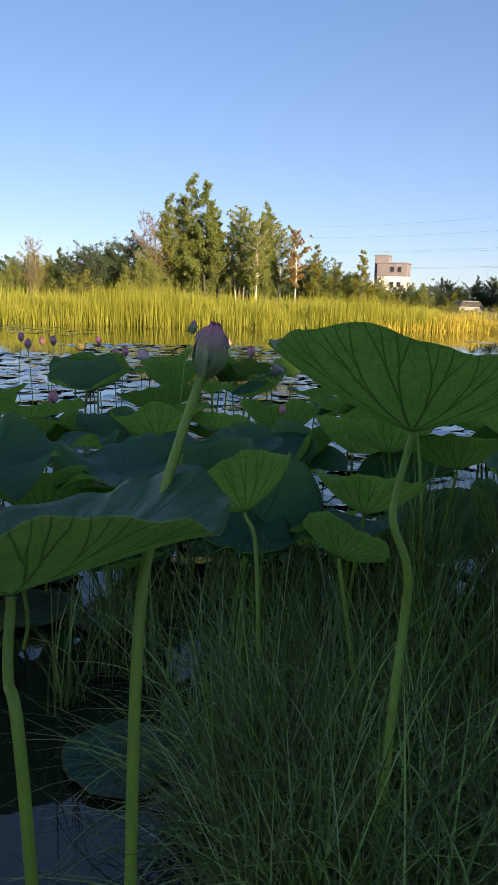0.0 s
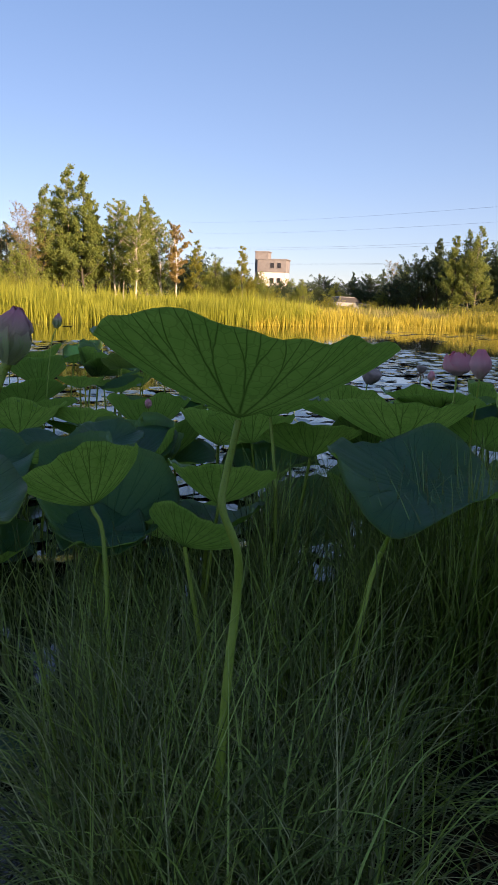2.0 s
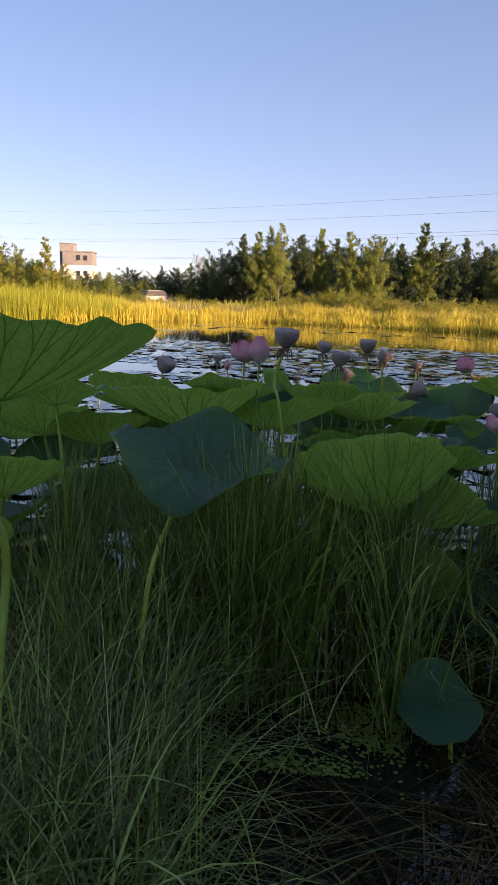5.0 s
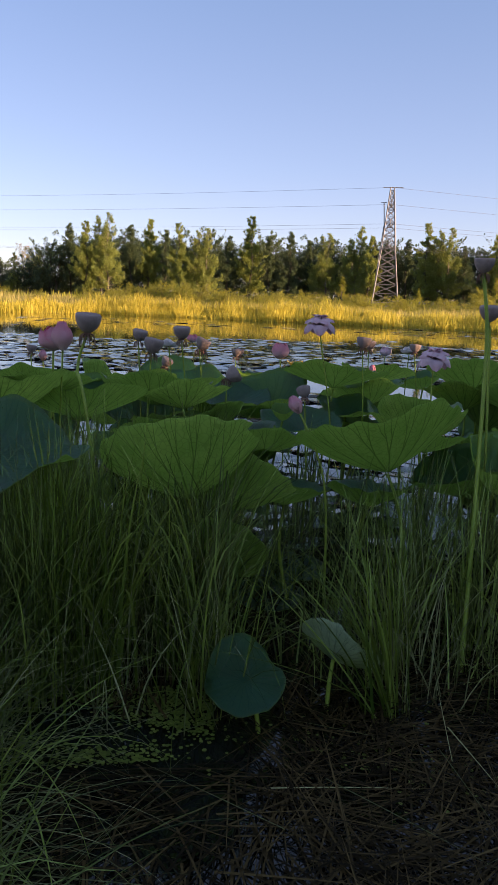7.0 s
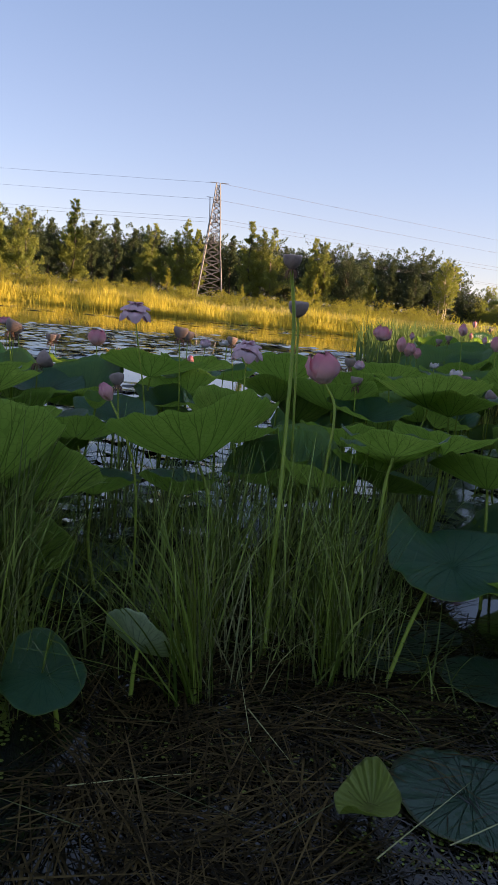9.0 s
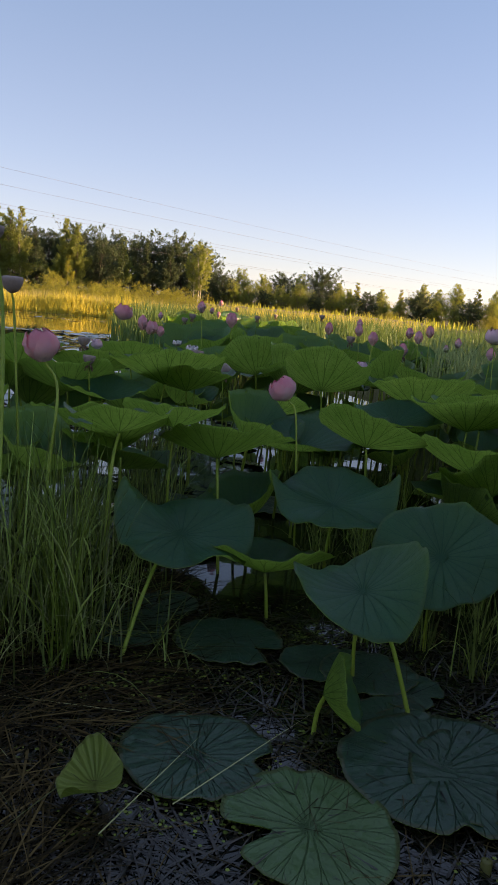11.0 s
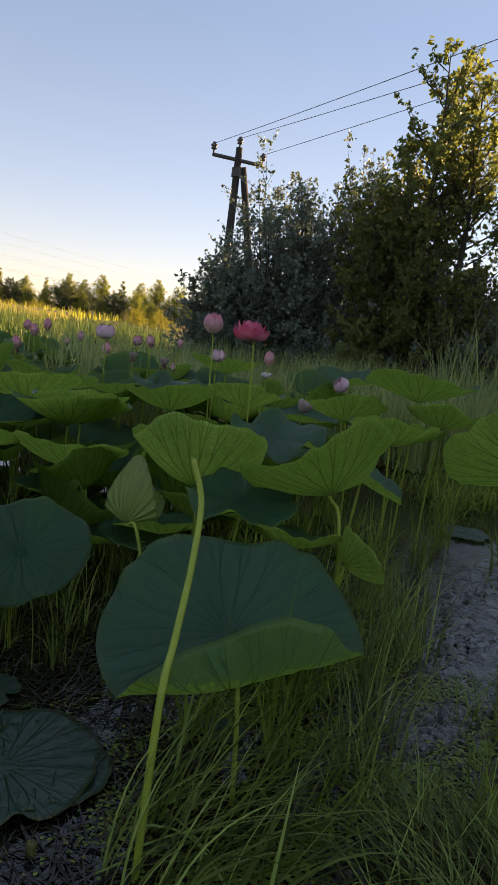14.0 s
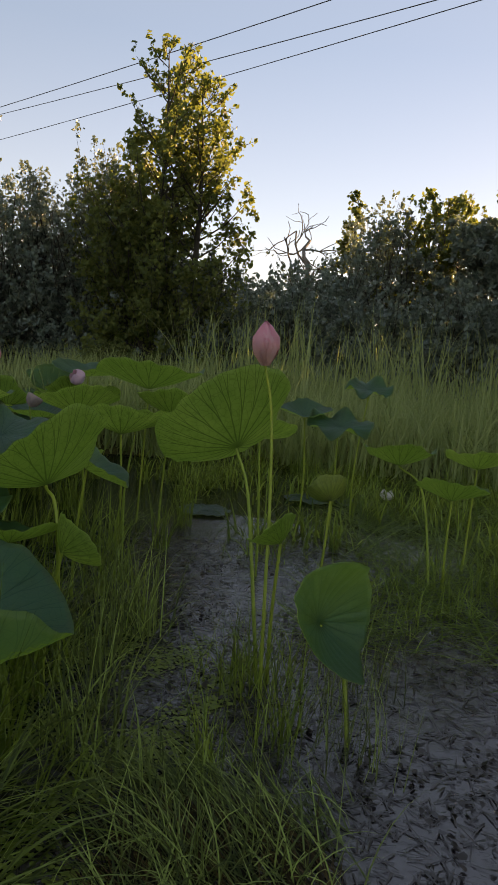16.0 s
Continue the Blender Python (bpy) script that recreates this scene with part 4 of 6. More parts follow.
def bloom(x, y, z, size=0.10, kind="petal", opening=0.25, base=None, via=(), tilt=0, az=0, thick=0.006, rows=2, label="pink lotus flower half open on a tall stem", name="lotus_flower", pod=False):
    """A lotus flower or bud whose foot is at x, y, z. opening: 0 a closed bud, 1 petals spread flat; over 1: hanging."""
    SEED[0] += 1
    s = SEED[0]
    base = base or (x + 0.06 * math.sin(s * 2.3), y + 0.06 * math.cos(s * 1.3))
    ob = thing(name, label, "lotus flower" if name == "lotus_flower" else "lotus bud", (base[0], base[1], 0.0), "lotus flowers and buds")
    foot = Vector((x - base[0], y - base[1], z))
    turn = Matrix.Rotation(radians(az), 4, "Z") @ Matrix.Rotation(radians(tilt), 4, "Y")
    for row in range(rows):
        count = 6 if row < rows - 1 else 5
        ln = size * (1.0 - 0.08 * row)
        key = (kind, round(ln, 3), round(opening, 2), row)
        if key not in PETALS:
            wide = ln * (0.92 if opening > 0.1 else 0.64)
            PETALS[key] = petal(ln, wide, (0.52 if kind == "bud" else 0.62) if opening < 0.15 else -0.85 if opening > 1 else 0.30 + 0.4 * min(opening, 0.6) + (0.22 if opening < 0.8 else 0.0), s + row, M[kind], opened=opening >= 0.15)
        for k in range(count):
            ang = 2 * math.pi * (k + 0.5 * row) / count + 0.15 * math.sin(k * 5 + s)
            out = -(opening * (75 if opening > 0.8 or opening < 0.15 else 44) - (3 if opening < 0.15 else 0)) * (1 - 0.35 * row) + (1.5 if opening < 0.15 else 7) * math.sin(k * 3.3 + s)
            p = part("petal", PETALS[key], ob)
            p.matrix_basis = Matrix.Translation(foot) @ turn @ Matrix.Rotation(ang + math.pi, 4, "Z") @ Matrix.Translation((-0.006 + 0.002 * row, 0, 0.002 * row)) @ Matrix.Rotation(radians(out), 4, "Y")
    if opening < 0.15:
        prof = np.array([(0.0, 0.12), (0.10, 0.50), (0.28, 0.86), (0.42, 0.92), (0.62, 0.68), (0.82, 0.30), (0.95, 0.08), (1.0, 0.01)])
        cv, cf = tube_arrays(np.stack([0 * prof[:, 0], 0 * prof[:, 0], prof[:, 0] * size * 0.98], -1), prof[:, 1] * size * (0.225 if kind == "bud" else 0.29), 14)
        core = part("core", mesh_of("core", cv, cf, M[kind], np.stack([np.tile(np.arange(14) / 14, 8), np.repeat(prof[:, 0], 14)], -1)), ob)
        core.matrix_basis = Matrix.Translation(foot) @ turn
    if pod:
        part("seed_pod", pod_mesh(size * 0.3, size * 0.32, s, "pod_green"), ob).matrix_basis = Matrix.Translation(foot) @ turn
    part("stem", stem_to(tuple(foot), (0, 0, 0), thick, s, [(p[0] - base[0], p[1] - base[1], p[2]) for p in via]), ob)
    return ob


def bud(x, y, z, size=0.08, kind="bud", **kw):
    kw.setdefault("label", "closed pink and green lotus bud on a tall stem")
    return bloom(x, y, z, size, kind, kw.pop("opening", 0.0), name="lotus_bud", **kw)


def pod_mesh(r, h, seed, mat):
    """A seed pod: a cone widening to a flat top with sunken seed holes."""
    prof = [(0.20, 0.0), (0.42, 0.08), (0.72, 0.28), (0.92, 0.55), (1.0, 0.80), (0.99, 0.95), (0.90, 1.03), (0.62, 1.04), (0.30, 1.03), (0.02, 1.03)]
    ang = np.linspace(0, 2 * np.pi, 24, endpoint=False)
    rg = np.random.default_rng(seed)
    wob = 1 + 0.04 * np.sin(3 * ang + rg.uniform(0, 6)) + 0.03 * np.sin(7 * ang)
    v = np.concatenate([np.stack([r * a * wob * np.cos(ang), r * a * wob * np.sin(ang), np.full(24, h * b) - (0.06 * h * (a < 0.9) * (b > 1) * np.maximum(0, np.cos(6 * ang)))], -1) for a, b in prof])
    i, j = np.meshgrid(np.arange(len(prof) - 1), np.arange(24), indexing="ij")
    f = np.stack([i * 24 + j, i * 24 + (j + 1) % 24, (i + 1) * 24 + (j + 1) % 24, (i + 1) * 24 + j], -1).reshape(-1, 4)
    return mesh_of("seed_pod", v, f, M[mat])


def seed_head(x, y, z, r=0.04, tilt=8, az=0, base=None, via=(), thick=0.006, kind="pod", beard=True, label="grey-brown lotus seed pod on a tall stem"):
    SEED[0] += 1
    s = SEED[0]
    base = base or (x + 0.06 * math.sin(s * 2.3), y + 0.06 * math.cos(s * 1.3))
    ob = thing("lotus_seed_pod", label, "seed pod", (base[0], base[1], 0.0), "lotus seed pods")
    foot = (x - base[0], y - base[1], z)
    head = part("pod", pod_mesh(r, r * 1.45, s, kind), ob)
    head.matrix_basis = pose(*foot, 0, 0, az) @ pose(0, 0, 0, 0, tilt, 0)
    if beard:
        g = np.random.default_rng(s)
        n = 46
        az_ = g.uniform(0, 6.28, n)
        lines = []
        for a in az_:
            ln = g.uniform(0.5, 1.1) * r
            o = np.array([math.cos(a), math.sin(a), 0]) * r * 0.25
            lines.append((np.array([o, o * 2.2 + [0, 0, -ln * 0.3], o * 2.6 + [0, 0, -ln]]), np.array([0.0016, 0.0013, 0.0008])))
        part("stamens", tubes("stamens", lines, M["withered"], 4), ob, "withered brown stamens").matrix_basis = pose(*foot)
    part("stem", stem_to(foot, (0, 0, 0), thick, s, [(p[0] - base[0], p[1] - base[1], p[2]) for p in via]), ob)
    return ob

# ---- things on the far shore
def silo():
    """The grey and white industrial tower behind the trees."""
    ob = thing("grain_tower", "white and grey concrete industrial tower beyond the trees", "building", at_az(9.2, 120, 0.2), turn=-20)
    part("wall", boxes("wall", [((-2.2, -1.6, 0), (2.3, 1.8, 5.2))], M["plaster"], 0.03), ob, "white plastered lower wall")
    part("upper_wall", boxes("upper_wall", [((-2.25, -1.66, 5.2), (2.36, 1.86, 7.1))], M["concrete"], 0.03), ob, "grey clad upper storey")
    part("roof", boxes("roof", [((-2.4, -1.8, 7.1), (2.5, 2.0, 7.28))], M["concrete"], 0.03), ob)
    part("tower", boxes("tower", [((-2.7, -1.3, 0), (-0.6, 1.2, 8.3)), ((-2.8, -1.4, 8.3), (-0.5, 1.3, 8.45))], M["concrete"], 0.03), ob, "grey stair tower")
    for x, z in ((-0.1, 5.9), (1.0, 5.9), (-0.1, 3.6), (1.0, 3.6)):
        w = part("window", boxes("window", [((x, -1.72, z), (x + 0.55, -1.55, z + 0.75))], M["dark_glass"]), ob, "dark window opening")
        part("frame", boxes("frame", [((x - 0.06, -1.75, z - 0.08), (x + 0.61, -1.62, z - 0.01))], M["concrete"]), w)


silo()


def lattice_pylon():
    ob = thing("pylon", "tall grey steel lattice power pylon", "pylon", (49.9, 48.8, 0.2), turn=-45)
    H, w0, w1 = 10.9, 1.25, 0.16

    def half(z):
        return np.interp(z, [0, 5.6, 7.7, H], [w0, 0.60, 0.44, w1])
    corner = [(-1, -1), (1, -1), (1, 1), (-1, 1)]
    for cx, cy in corner:
        zs = np.array([0, 2.8, 5.6, 7.7, H])
        part("leg", tubes("leg", [(np.stack([cx * half(zs), cy * half(zs), zs], -1), 0.055)], M["steel"], 5), ob)
    levels = np.concatenate([np.linspace(0, 5.6, 8), np.linspace(6.15, H - 0.25, 9)])
    lines = []
    for a, b in zip(levels[:-1], levels[1:]):
        for k in range(4):
            (ax, ay), (bx, by) = corner[k], corner[(k + 1) % 4]
            ha, hb = half(a), half(b)
            lines.append((np.array([[ax * ha, ay * ha, a], [bx * hb, by * hb, b]]), 0.026))
            lines.append((np.array([[bx * ha, by * ha, a], [ax * hb, ay * hb, b]]), 0.026))
            lines.append((np.array([[ax * hb, ay * hb, b], [bx * hb, by * hb, b]]), 0.024))
    part("bracing", tubes("bracing", lines, M["steel"], 4), ob)
    for z, reach in ((5.6, 1.5), (7.5, 2.0), (9.2, 1.3)):
        for s in (-1, 1):
            part("crossarm", tubes("crossarm", [(np.array([[-0.25, s * 0.3, z], [0, s * reach, z + 0.1]]), 0.035), (np.array([[0.25, s * 0.3, z], [0, s * reach, z + 0.1]]), 0.035), (np.array([[0, s * 0.25, z + 0.65], [0, s * reach, z + 0.1]]), 0.05)], M["steel"], 4), ob)
    part("peak", tubes("peak", [(np.array([[-0.66, -0.1, 9.6], [-0.52, -0.2, 7.7], [-0.76, -0.35, 5.3], [-1.1, -1.0, 1.2]]), 0.045), (np.array([[-0.95, 0, 9.6], [-0.4, -0.1, 9.6]]), 0.03), (np.array([[-0.8, 0, H], [0.95, 0, H]]), 0.03)], M["steel"], 5), ob, "ladder-like side strut")


lattice_pylon()
for k, (z0, side, z1) in enumerate(((5.7, -1.4, 13.5), (5.7, 1.4, 13.5), (7.6, -1.9, 18.0), (7.6, 1.9, 18.0), (9.3, -1.2, 22.5), (10.9, 0.0, 26.0))):
    t = np.linspace(0, 1, 30)
    for end, far_z in (((8.0, 260.0), z1), ((300.0, -20.0), z0 + 2)):
        a, b = np.array([49.9 + side * 0.7, 48.8 + side * 0.7]), np.array(end) + side
        line = np.column_stack([a + (b - a) * t[:, None], 0.2 + z0 + (far_z - z0) * t - 2.6 * 4 * t * (1 - t) * 0.5])
        tagged(new("power_line", tubes("power_line", [(line, 0.009)], M["wire"], 4)), "thin dark high-voltage wire across the sky", "wire", "high-voltage wires")


def wooden_pole():
    ob = thing("utility_pole", "utility pole in dark silhouette with a leaning strut and crossarm", "utility pole", (26.4, -1.15, 0.0))
    part("post", tubes("post", [(np.array([[0, 0, -0.3], [0, 0, 3.5], [0, 0, 7.15]]), np.array([0.16, 0.14, 0.11]))], M["pole_concrete"], 10), ob)
    part("strut", tubes("strut", [(np.array([[0.55, -1.35, -0.3], [0.32, -0.85, 3.2], [0.05, -0.2, 6.55]]), np.array([0.15, 0.13, 0.11]))], M["pole_concrete"], 10), ob, "leaning timber strut")
    part("collar", tubes("collar", [(np.array([[0.0, 0.0, 6.2], [0.0, 0.0, 6.5]]), 0.17)], M["wire"], 10), ob)
    d = np.array([0.37, -0.93, 0])
    part("crossarm", tubes("crossarm", [(np.array([-0.92 * d + [0, 0, 6.75], 0.92 * d + [0, 0, 6.75]]), 0.065)], M["wire"], 6), ob)
    spots = []
    for off, z in ((-0.9, 6.8), (0.0, 7.15), (0.9, 6.8)):
        base = off * d + np.array([0, 0, z])
        prof = [(0, 0.02), (0.10, 0.025), (0.12, 0.075), (0.17, 0.075), (0.18, 0.05), (0.22, 0.09), (0.27, 0.085), (0.30, 0.04), (0.34, 0.05), (0.36, 0.01)]
        part("insulator", tubes("insulator", [(np.array([base + [0, 0, h] for h, _ in prof]), np.array([r * 1.25 for _, r in prof]))], M["porcelain"], 10), ob, "brown porcelain insulator")
        spots.append(base + np.array([26.4, -1.15, 0.30]))
    for p, sink in zip(spots, (0.0, -0.5, 0.35)):
        t = np.linspace(0, 1, 40)[:, None]
        for far in (np.array([-46.5, -20.2, 0.4 + 2.2 * sink]),):
            line = p + far * t + np.array([0, 0, -0.7]) * 4 * t * (1 - t) * 0.5
            tagged(new("overhead_wire", tubes("overhead_wire", [(line, 0.009)], M["wire"], 5)), "thin dark overhead wire from the utility pole", "wire", "overhead wires")


wooden_pole()


def fence():
    ob = thing("blue_fence", "low blue painted metal fence below the wood", "fence", at_az(48.3, 100, 0.25), turn=-48)
    for i in range(9):
        part("panel", boxes("panel", [((-2.0 + i * 0.46, -0.03, 0.1), (-1.58 + i * 0.46, 0.03, 1.5))], M["blue_paint"], 0.01), ob)
    for x in (-2.05, 0.0, 2.2):
        part("post", boxes("post", [((x - 0.05, -0.06, -0.2), (x + 0.05, 0.06, 1.65))], M["blue_paint"], 0.01), ob)


fence()

def parked_car():
    """A silver estate car on the track behind the meadow, its wheels in the grass."""
    ob = thing("car", "silver estate car parked behind the far meadow", "car", at_az(15.1, 76, 0.2), turn=18)

    def hull(name, outline, y0, y1, mat, label="", inset=0.0):
        k = len(outline)
        v = [(x, y0 + inset * (z > 0.95), z) for x, z in outline] + [(x, y1 - inset * (z > 0.95), z) for x, z in outline]
        b = bmesh.new()
        vs = [b.verts.new(p) for p in v]
        b.faces.new(vs[:k]), b.faces.new(vs[k:][::-1])
        for i in range(k):
            b.faces.new((vs[i], vs[i + k], vs[(i + 1) % k + k], vs[(i + 1) % k]))
        bmesh.ops.recalc_face_normals(b, faces=b.faces[:])
        bmesh.ops.bevel(b, geom=b.edges[:], offset=0.03, segments=2, affect="EDGES")
        me = bpy.data.meshes.new(name)
        b.to_mesh(me)
        b.free()
        me.materials.append(mat)
        return part(name, me, ob, label)

    hull("body", [(-2.1, 0.35), (2.1, 0.35), (2.15, 0.65), (1.9, 0.86), (0.95, 0.94), (-2.05, 0.96), (-2.15, 0.7)], -0.85, 0.85, M["car_paint"])
    hull("cabin", [(0.98, 0.92), (0.25, 1.44), (-1.7, 1.46), (-2.05, 0.94)], -0.8, 0.8, M["dark_glass"], "dark glazed cabin", 0.12)
    hull("roof", [(0.2, 1.45), (0.1, 1.5), (-1.6, 1.52), (-1.72, 1.46)], -0.66, 0.66, M["car_paint"])
    for x in (-1.35, 1.35):
        for y in (-0.8, 0.8):
            part("wheel", tubes("wheel", [(np.array([[x, y - 0.1, 0.31], [x, y - 0.09, 0.31], [x, y + 0.09, 0.31], [x, y + 0.1, 0.31]]), np.array([0.2, 0.31, 0.31, 0.2]))], M["wire"], 16), ob)


parked_car()
tagged(new("post", tubes("post", [(np.array([at_az(12.7, 84, 0.0), at_az(12.7, 84, 2.2), at_az(12.72, 84, 4.2)]), np.array([0.14, 0.12, 0.10]))], M["old_wood"], 8)), "brown wooden post on the far meadow", "post")

for i, az in enumerate(np.arange(63.0, 79.0, 1.45)):
    d = 64 - 0.35 * (az - 63)
    a, b = np.array(at_az(az, d, 0.55)), np.array(at_az(az + 1.3, d - 0.45, 0.52))
    tagged(new("log", tubes("log", [(np.array([a, (a + b) / 2 + [0, 0, 0.05], b]), np.array([0.22, 0.2, 0.16]))], M["old_wood"], 9)), "long grey weathered log lying in the meadow", "log", "logs along the meadow")


# ---- bushes and trees on the near right bank
def bank_tree(az, dist, h, crown_lo, spread, leaves, size, leaf_mat, seed, shape, trunks, label, elev_base=0.2, name="tree", lean=0.05, airy=0.8):
    trunk, crown = tree_parts(h * 0.86, crown_lo, spread * 0.8, int(leaves * 0.75), size, 0.035 + 0.008 * h, leaf_mat, M["bark_dark"], seed, shape, trunks, lean, airy)
    ob = thing(name, label, name, at_az(az, dist, elev_base), "bushes on the bank", turn=seed * 40)
    part("trunk", trunk, ob)
    part("crown", crown, ob)


bank_tree(92.3, 14.6, 3.0, 0.10, 1.0, 17000, 0.046, M["f_bush"], 61, "bush", 4, "dark leafy willow bush against the evening sky", name="bush")
bank_tree(94.8, 14.8, 3.6, 0.08, 1.4, 34000, 0.046, M["f_bush"], 62, "bush", 5, "dark leafy willow bush against the evening sky", name="bush")
bank_tree(98.6, 14.6, 5.1, 0.08, 1.65, 44000, 0.046, M["f_bush"], 63, "bush", 5, "tall dark leafy willow bush against the evening sky", name="bush")
bank_tree(102.6, 14.0, 5.5, 0.06, 1.6, 44000, 0.046, M["f_bush"], 64, "bush", 5, "dark dense leafy bush under a taller tree", name="bush")
bank_tree(107.0, 13.2, 7.05, 0.12, 1.6, 24000, 0.056, M["f_tall"], 65, "leader", 3, "young alder, its top leaves lit yellow", airy=0.9, lean=0.035)
bank_tree(107.6, 13.0, 5.2, 0.05, 1.4, 22000, 0.06, M["f_tall"], 66, "bush", 4, "leafy alder bush with sunlit edges", name="bush")
bank_tree(110.4, 13.4, 3.2, 0.05, 1.2, 16099, 0.052, M["f_bush"], 60, "bush", 4, "dark leafy bush on the bank", name="bush")
for i, az in enumerate(range(113, 142, 4)):
    bank_tree(az, 17.5 - 0.05 * i, 3.0 + 0.3 * math.sin(i * 2.1), 0.04, 1.5, 11000, 0.075, M["f_bush"], 160 + i, "bush", 4, "low dark bush before the near wood", name="bush")
bank_tree(111.6, 14.0, 2.9, 0.05, 1.3, 14949, 0.052, M["f_bush"], 67, "bush", 4, "low dark bush on the bank", name="bush")
bank_tree(114.6, 16.0, 3.3, 0.05, 1.5, 9000, 0.08, M["f_bush"], 68, "bush", 4, "low dark bush on the bank", name="bush")
bank_tree(118.6, 19.0, 4.4, 0.05, 1.9, 16000, 0.075, M["f_bush"], 69, "bush", 4, "dark bush below the wood", name="bush")
bank_tree(119.9, 24.0, 7.3, 0.10, 1.6, 16000, 0.075, M["f_tall"], 70, "column", 1, "slim tree with a sunlit top")
bank_tree(122.6, 22.0, 6.6, 0.06, 1.9, 18000, 0.08, M["f_bush"], 71, "bush", 4, "dark bush below the wood", name="bush")
bank_tree(125.6, 23.0, 6.9, 0.06, 2.0, 24000, 0.085, M["f_tall"], 72, "oval", 3, "broad leafy tree of the near wood shading the pond")
bank_tree(130.0, 22.0, 5.8, 0.06, 2.0, 20000, 0.10, M["f_bush"], 73, "oval", 3, "broad leafy tree of the near wood shading the pond")
bank_tree(134.5, 20.0, 6.0, 0.05, 2.3, 24000, 0.11, M["f_bush"], 74, "oval", 3, "broad leafy tree of the near wood shading the pond")
# Trees out of view, added to keep the low sun off the foreground.
for i, (az, d, h) in enumerate(((139, 19, 7.0), (144, 17, 7.2), (149, 17, 7.2), (154, 16, 7.0), (160, 16, 6.4), (166, 15, 5.2), (173, 15, 5.2))):
    bank_tree(az, d, h, 0.03, 2.6, 36000, 0.14, M["f_bush"], 80 + i, "oval", 3, "broad leafy tree of the near wood shading the pond")


def dead_tree():
    r = np.random.default_rng(5)
    ob = thing("dead_tree", "bare dead tree with crooked grey branches", "tree", at_az(115.6, 19.5, 0.9))
    lines = []

    def grow(p, d, ln, rad, depth):
        pts = [p]
        for _ in range(4):
            d = d + r.normal(0, 0.28, 3)
            d /= np.linalg.norm(d)
            pts.append(pts[-1] + d * ln / 4)
        lines.append((np.array(pts), np.linspace(rad, rad * 0.55, 5)))
        if depth:
            for _ in range(3):
                grow(pts[r.integers(2, 5)], d + r.normal(0, 0.65, 3), ln * 0.62, rad * 0.5, depth - 1)
    grow(np.array([0, 0, -0.2]), np.array([0.0, 0, 1.0]), 3.0, 0.11, 3)
    grow(np.array([0.3, -0.2, 1.2]), np.array([0.3, -0.7, 0.9]), 2.6, 0.08, 3)
    part("trunk", tubes("trunk", lines, M["bark"], 5), ob)


dead_tree()

# ---- the lotus stand, nearest first
# by the grassy mound
leaf(0.514, 1.345, 1.054, 0.32, 0.36, 8, 60, base=(0.444, 1.110), via=[(0.485, 1.218, 0.459), (0.511, 1.281, 0.670), (0.511, 1.281, 0.777), (0.480, 1.296, 0.865), (0.486, 1.320, 0.916)], wave=0.05, lobes=4, thick=0.0115, label='large round lotus leaf seen from its pale veined underside')
bud(0.124, 1.033, 1.174, 0.086, base=(0.053, 0.707), via=[(0.048, 0.852, 0.764), (0.066, 0.967, 0.981), (0.110, 1.028, 1.146)], thick=0.0105, tilt=12, label='closed purple and green lotus bud on a thick stem', az=5)
leaf(-0.114, 0.820, 0.907, 0.29, 0.24, 12, 140, base=(-0.022, 0.676), via=[(-0.073, 0.723, 0.690), (-0.105, 0.772, 0.802)], mats=('leaf_top', 'leaf_under_pale'), wave=0.105, lobes=3, thick=0.01, label='broad wavy lotus leaf with a yellow-green underside')
leaf(0.168, 1.974, 0.687, 0.20, 0.45, 32, 127, base=(0.241, 1.655), via=[(0.209, 1.917, 0.540)], wave=0.06)
leaf(0.576, 2.376, 0.573, 0.21, 0.45, 18, 62, wave=0.075)
leaf(0.429, 1.776, 0.625, 0.13, 0.35, 40, 54, wave=0.075)
leaf(0.174, 2.367, 0.465, 0.17, 0.12, 8, 281, wave=0.09)
leaf(-0.393, 2.955, 0.553, 0.28, 0.15, 8, 281, wave=0.13, lobes=4, label='wavy blue-green lotus leaf in the shade')
leaf(-0.824, 2.643, 0.658, 0.26, 0.15, 15, 291, wave=0.135, lobes=4, label='wavy blue-green lotus leaf in the shade')
leaf(-1.115, 4.037, 0.593, 0.30, 0.2, 10, 108, wave=0.09)
leaf(-0.418, 3.011, 0.385, 0.20, 0.3, 14, 92, wave=0.075)
leaf(-0.746, 3.400, 0.565, 0.24, 0.15, 6, 105, wave=0.105)
leaf(-0.194, 3.697, 0.492, 0.22, 0.15, 6, 286, wave=0.105)
leaf(-0.079, 4.423, 0.490, 0.22, 0.25, 14, 84, wave=0.09)
leaf(-0.631, 5.773, 0.385, 0.36, 0.35, 14, 118, wave=0.075)
leaf(0.330, 4.721, 0.404, 0.29, 0.62, 10, 89, base=(0.316, 4.610), wave=0.075)
leaf(0.700, 3.794, 0.500, 0.27, 0.35, 25, 53, wave=0.075, label='lotus leaf lit through, bright green with dark veins')
leaf(0.843, 3.478, 0.570, 0.24, 0.4, 20, 90, wave=0.075)
leaf(0.785, 2.580, 0.853, 0.20, 0.25, 10, 79, base=(0.796, 2.352), via=[(0.796, 2.461, 0.498), (0.797, 2.527, 0.661)])
leaf(-1.657, 7.636, 0.464, 0.27, 0.12, 8, 104, mats=('leaf_top_pale', 'leaf_under_pale'), label='yellowing lotus leaf at the edge of the stand')
leaf(-1.075, 7.959, 0.473, 0.24, 0.15, 6, 99)
leaf(-0.114, 6.859, 0.580, 0.24, 0.25, 10, 103)
leaf(-0.224, 5.839, 0.542, 0.20, 0.3, 12, 94)
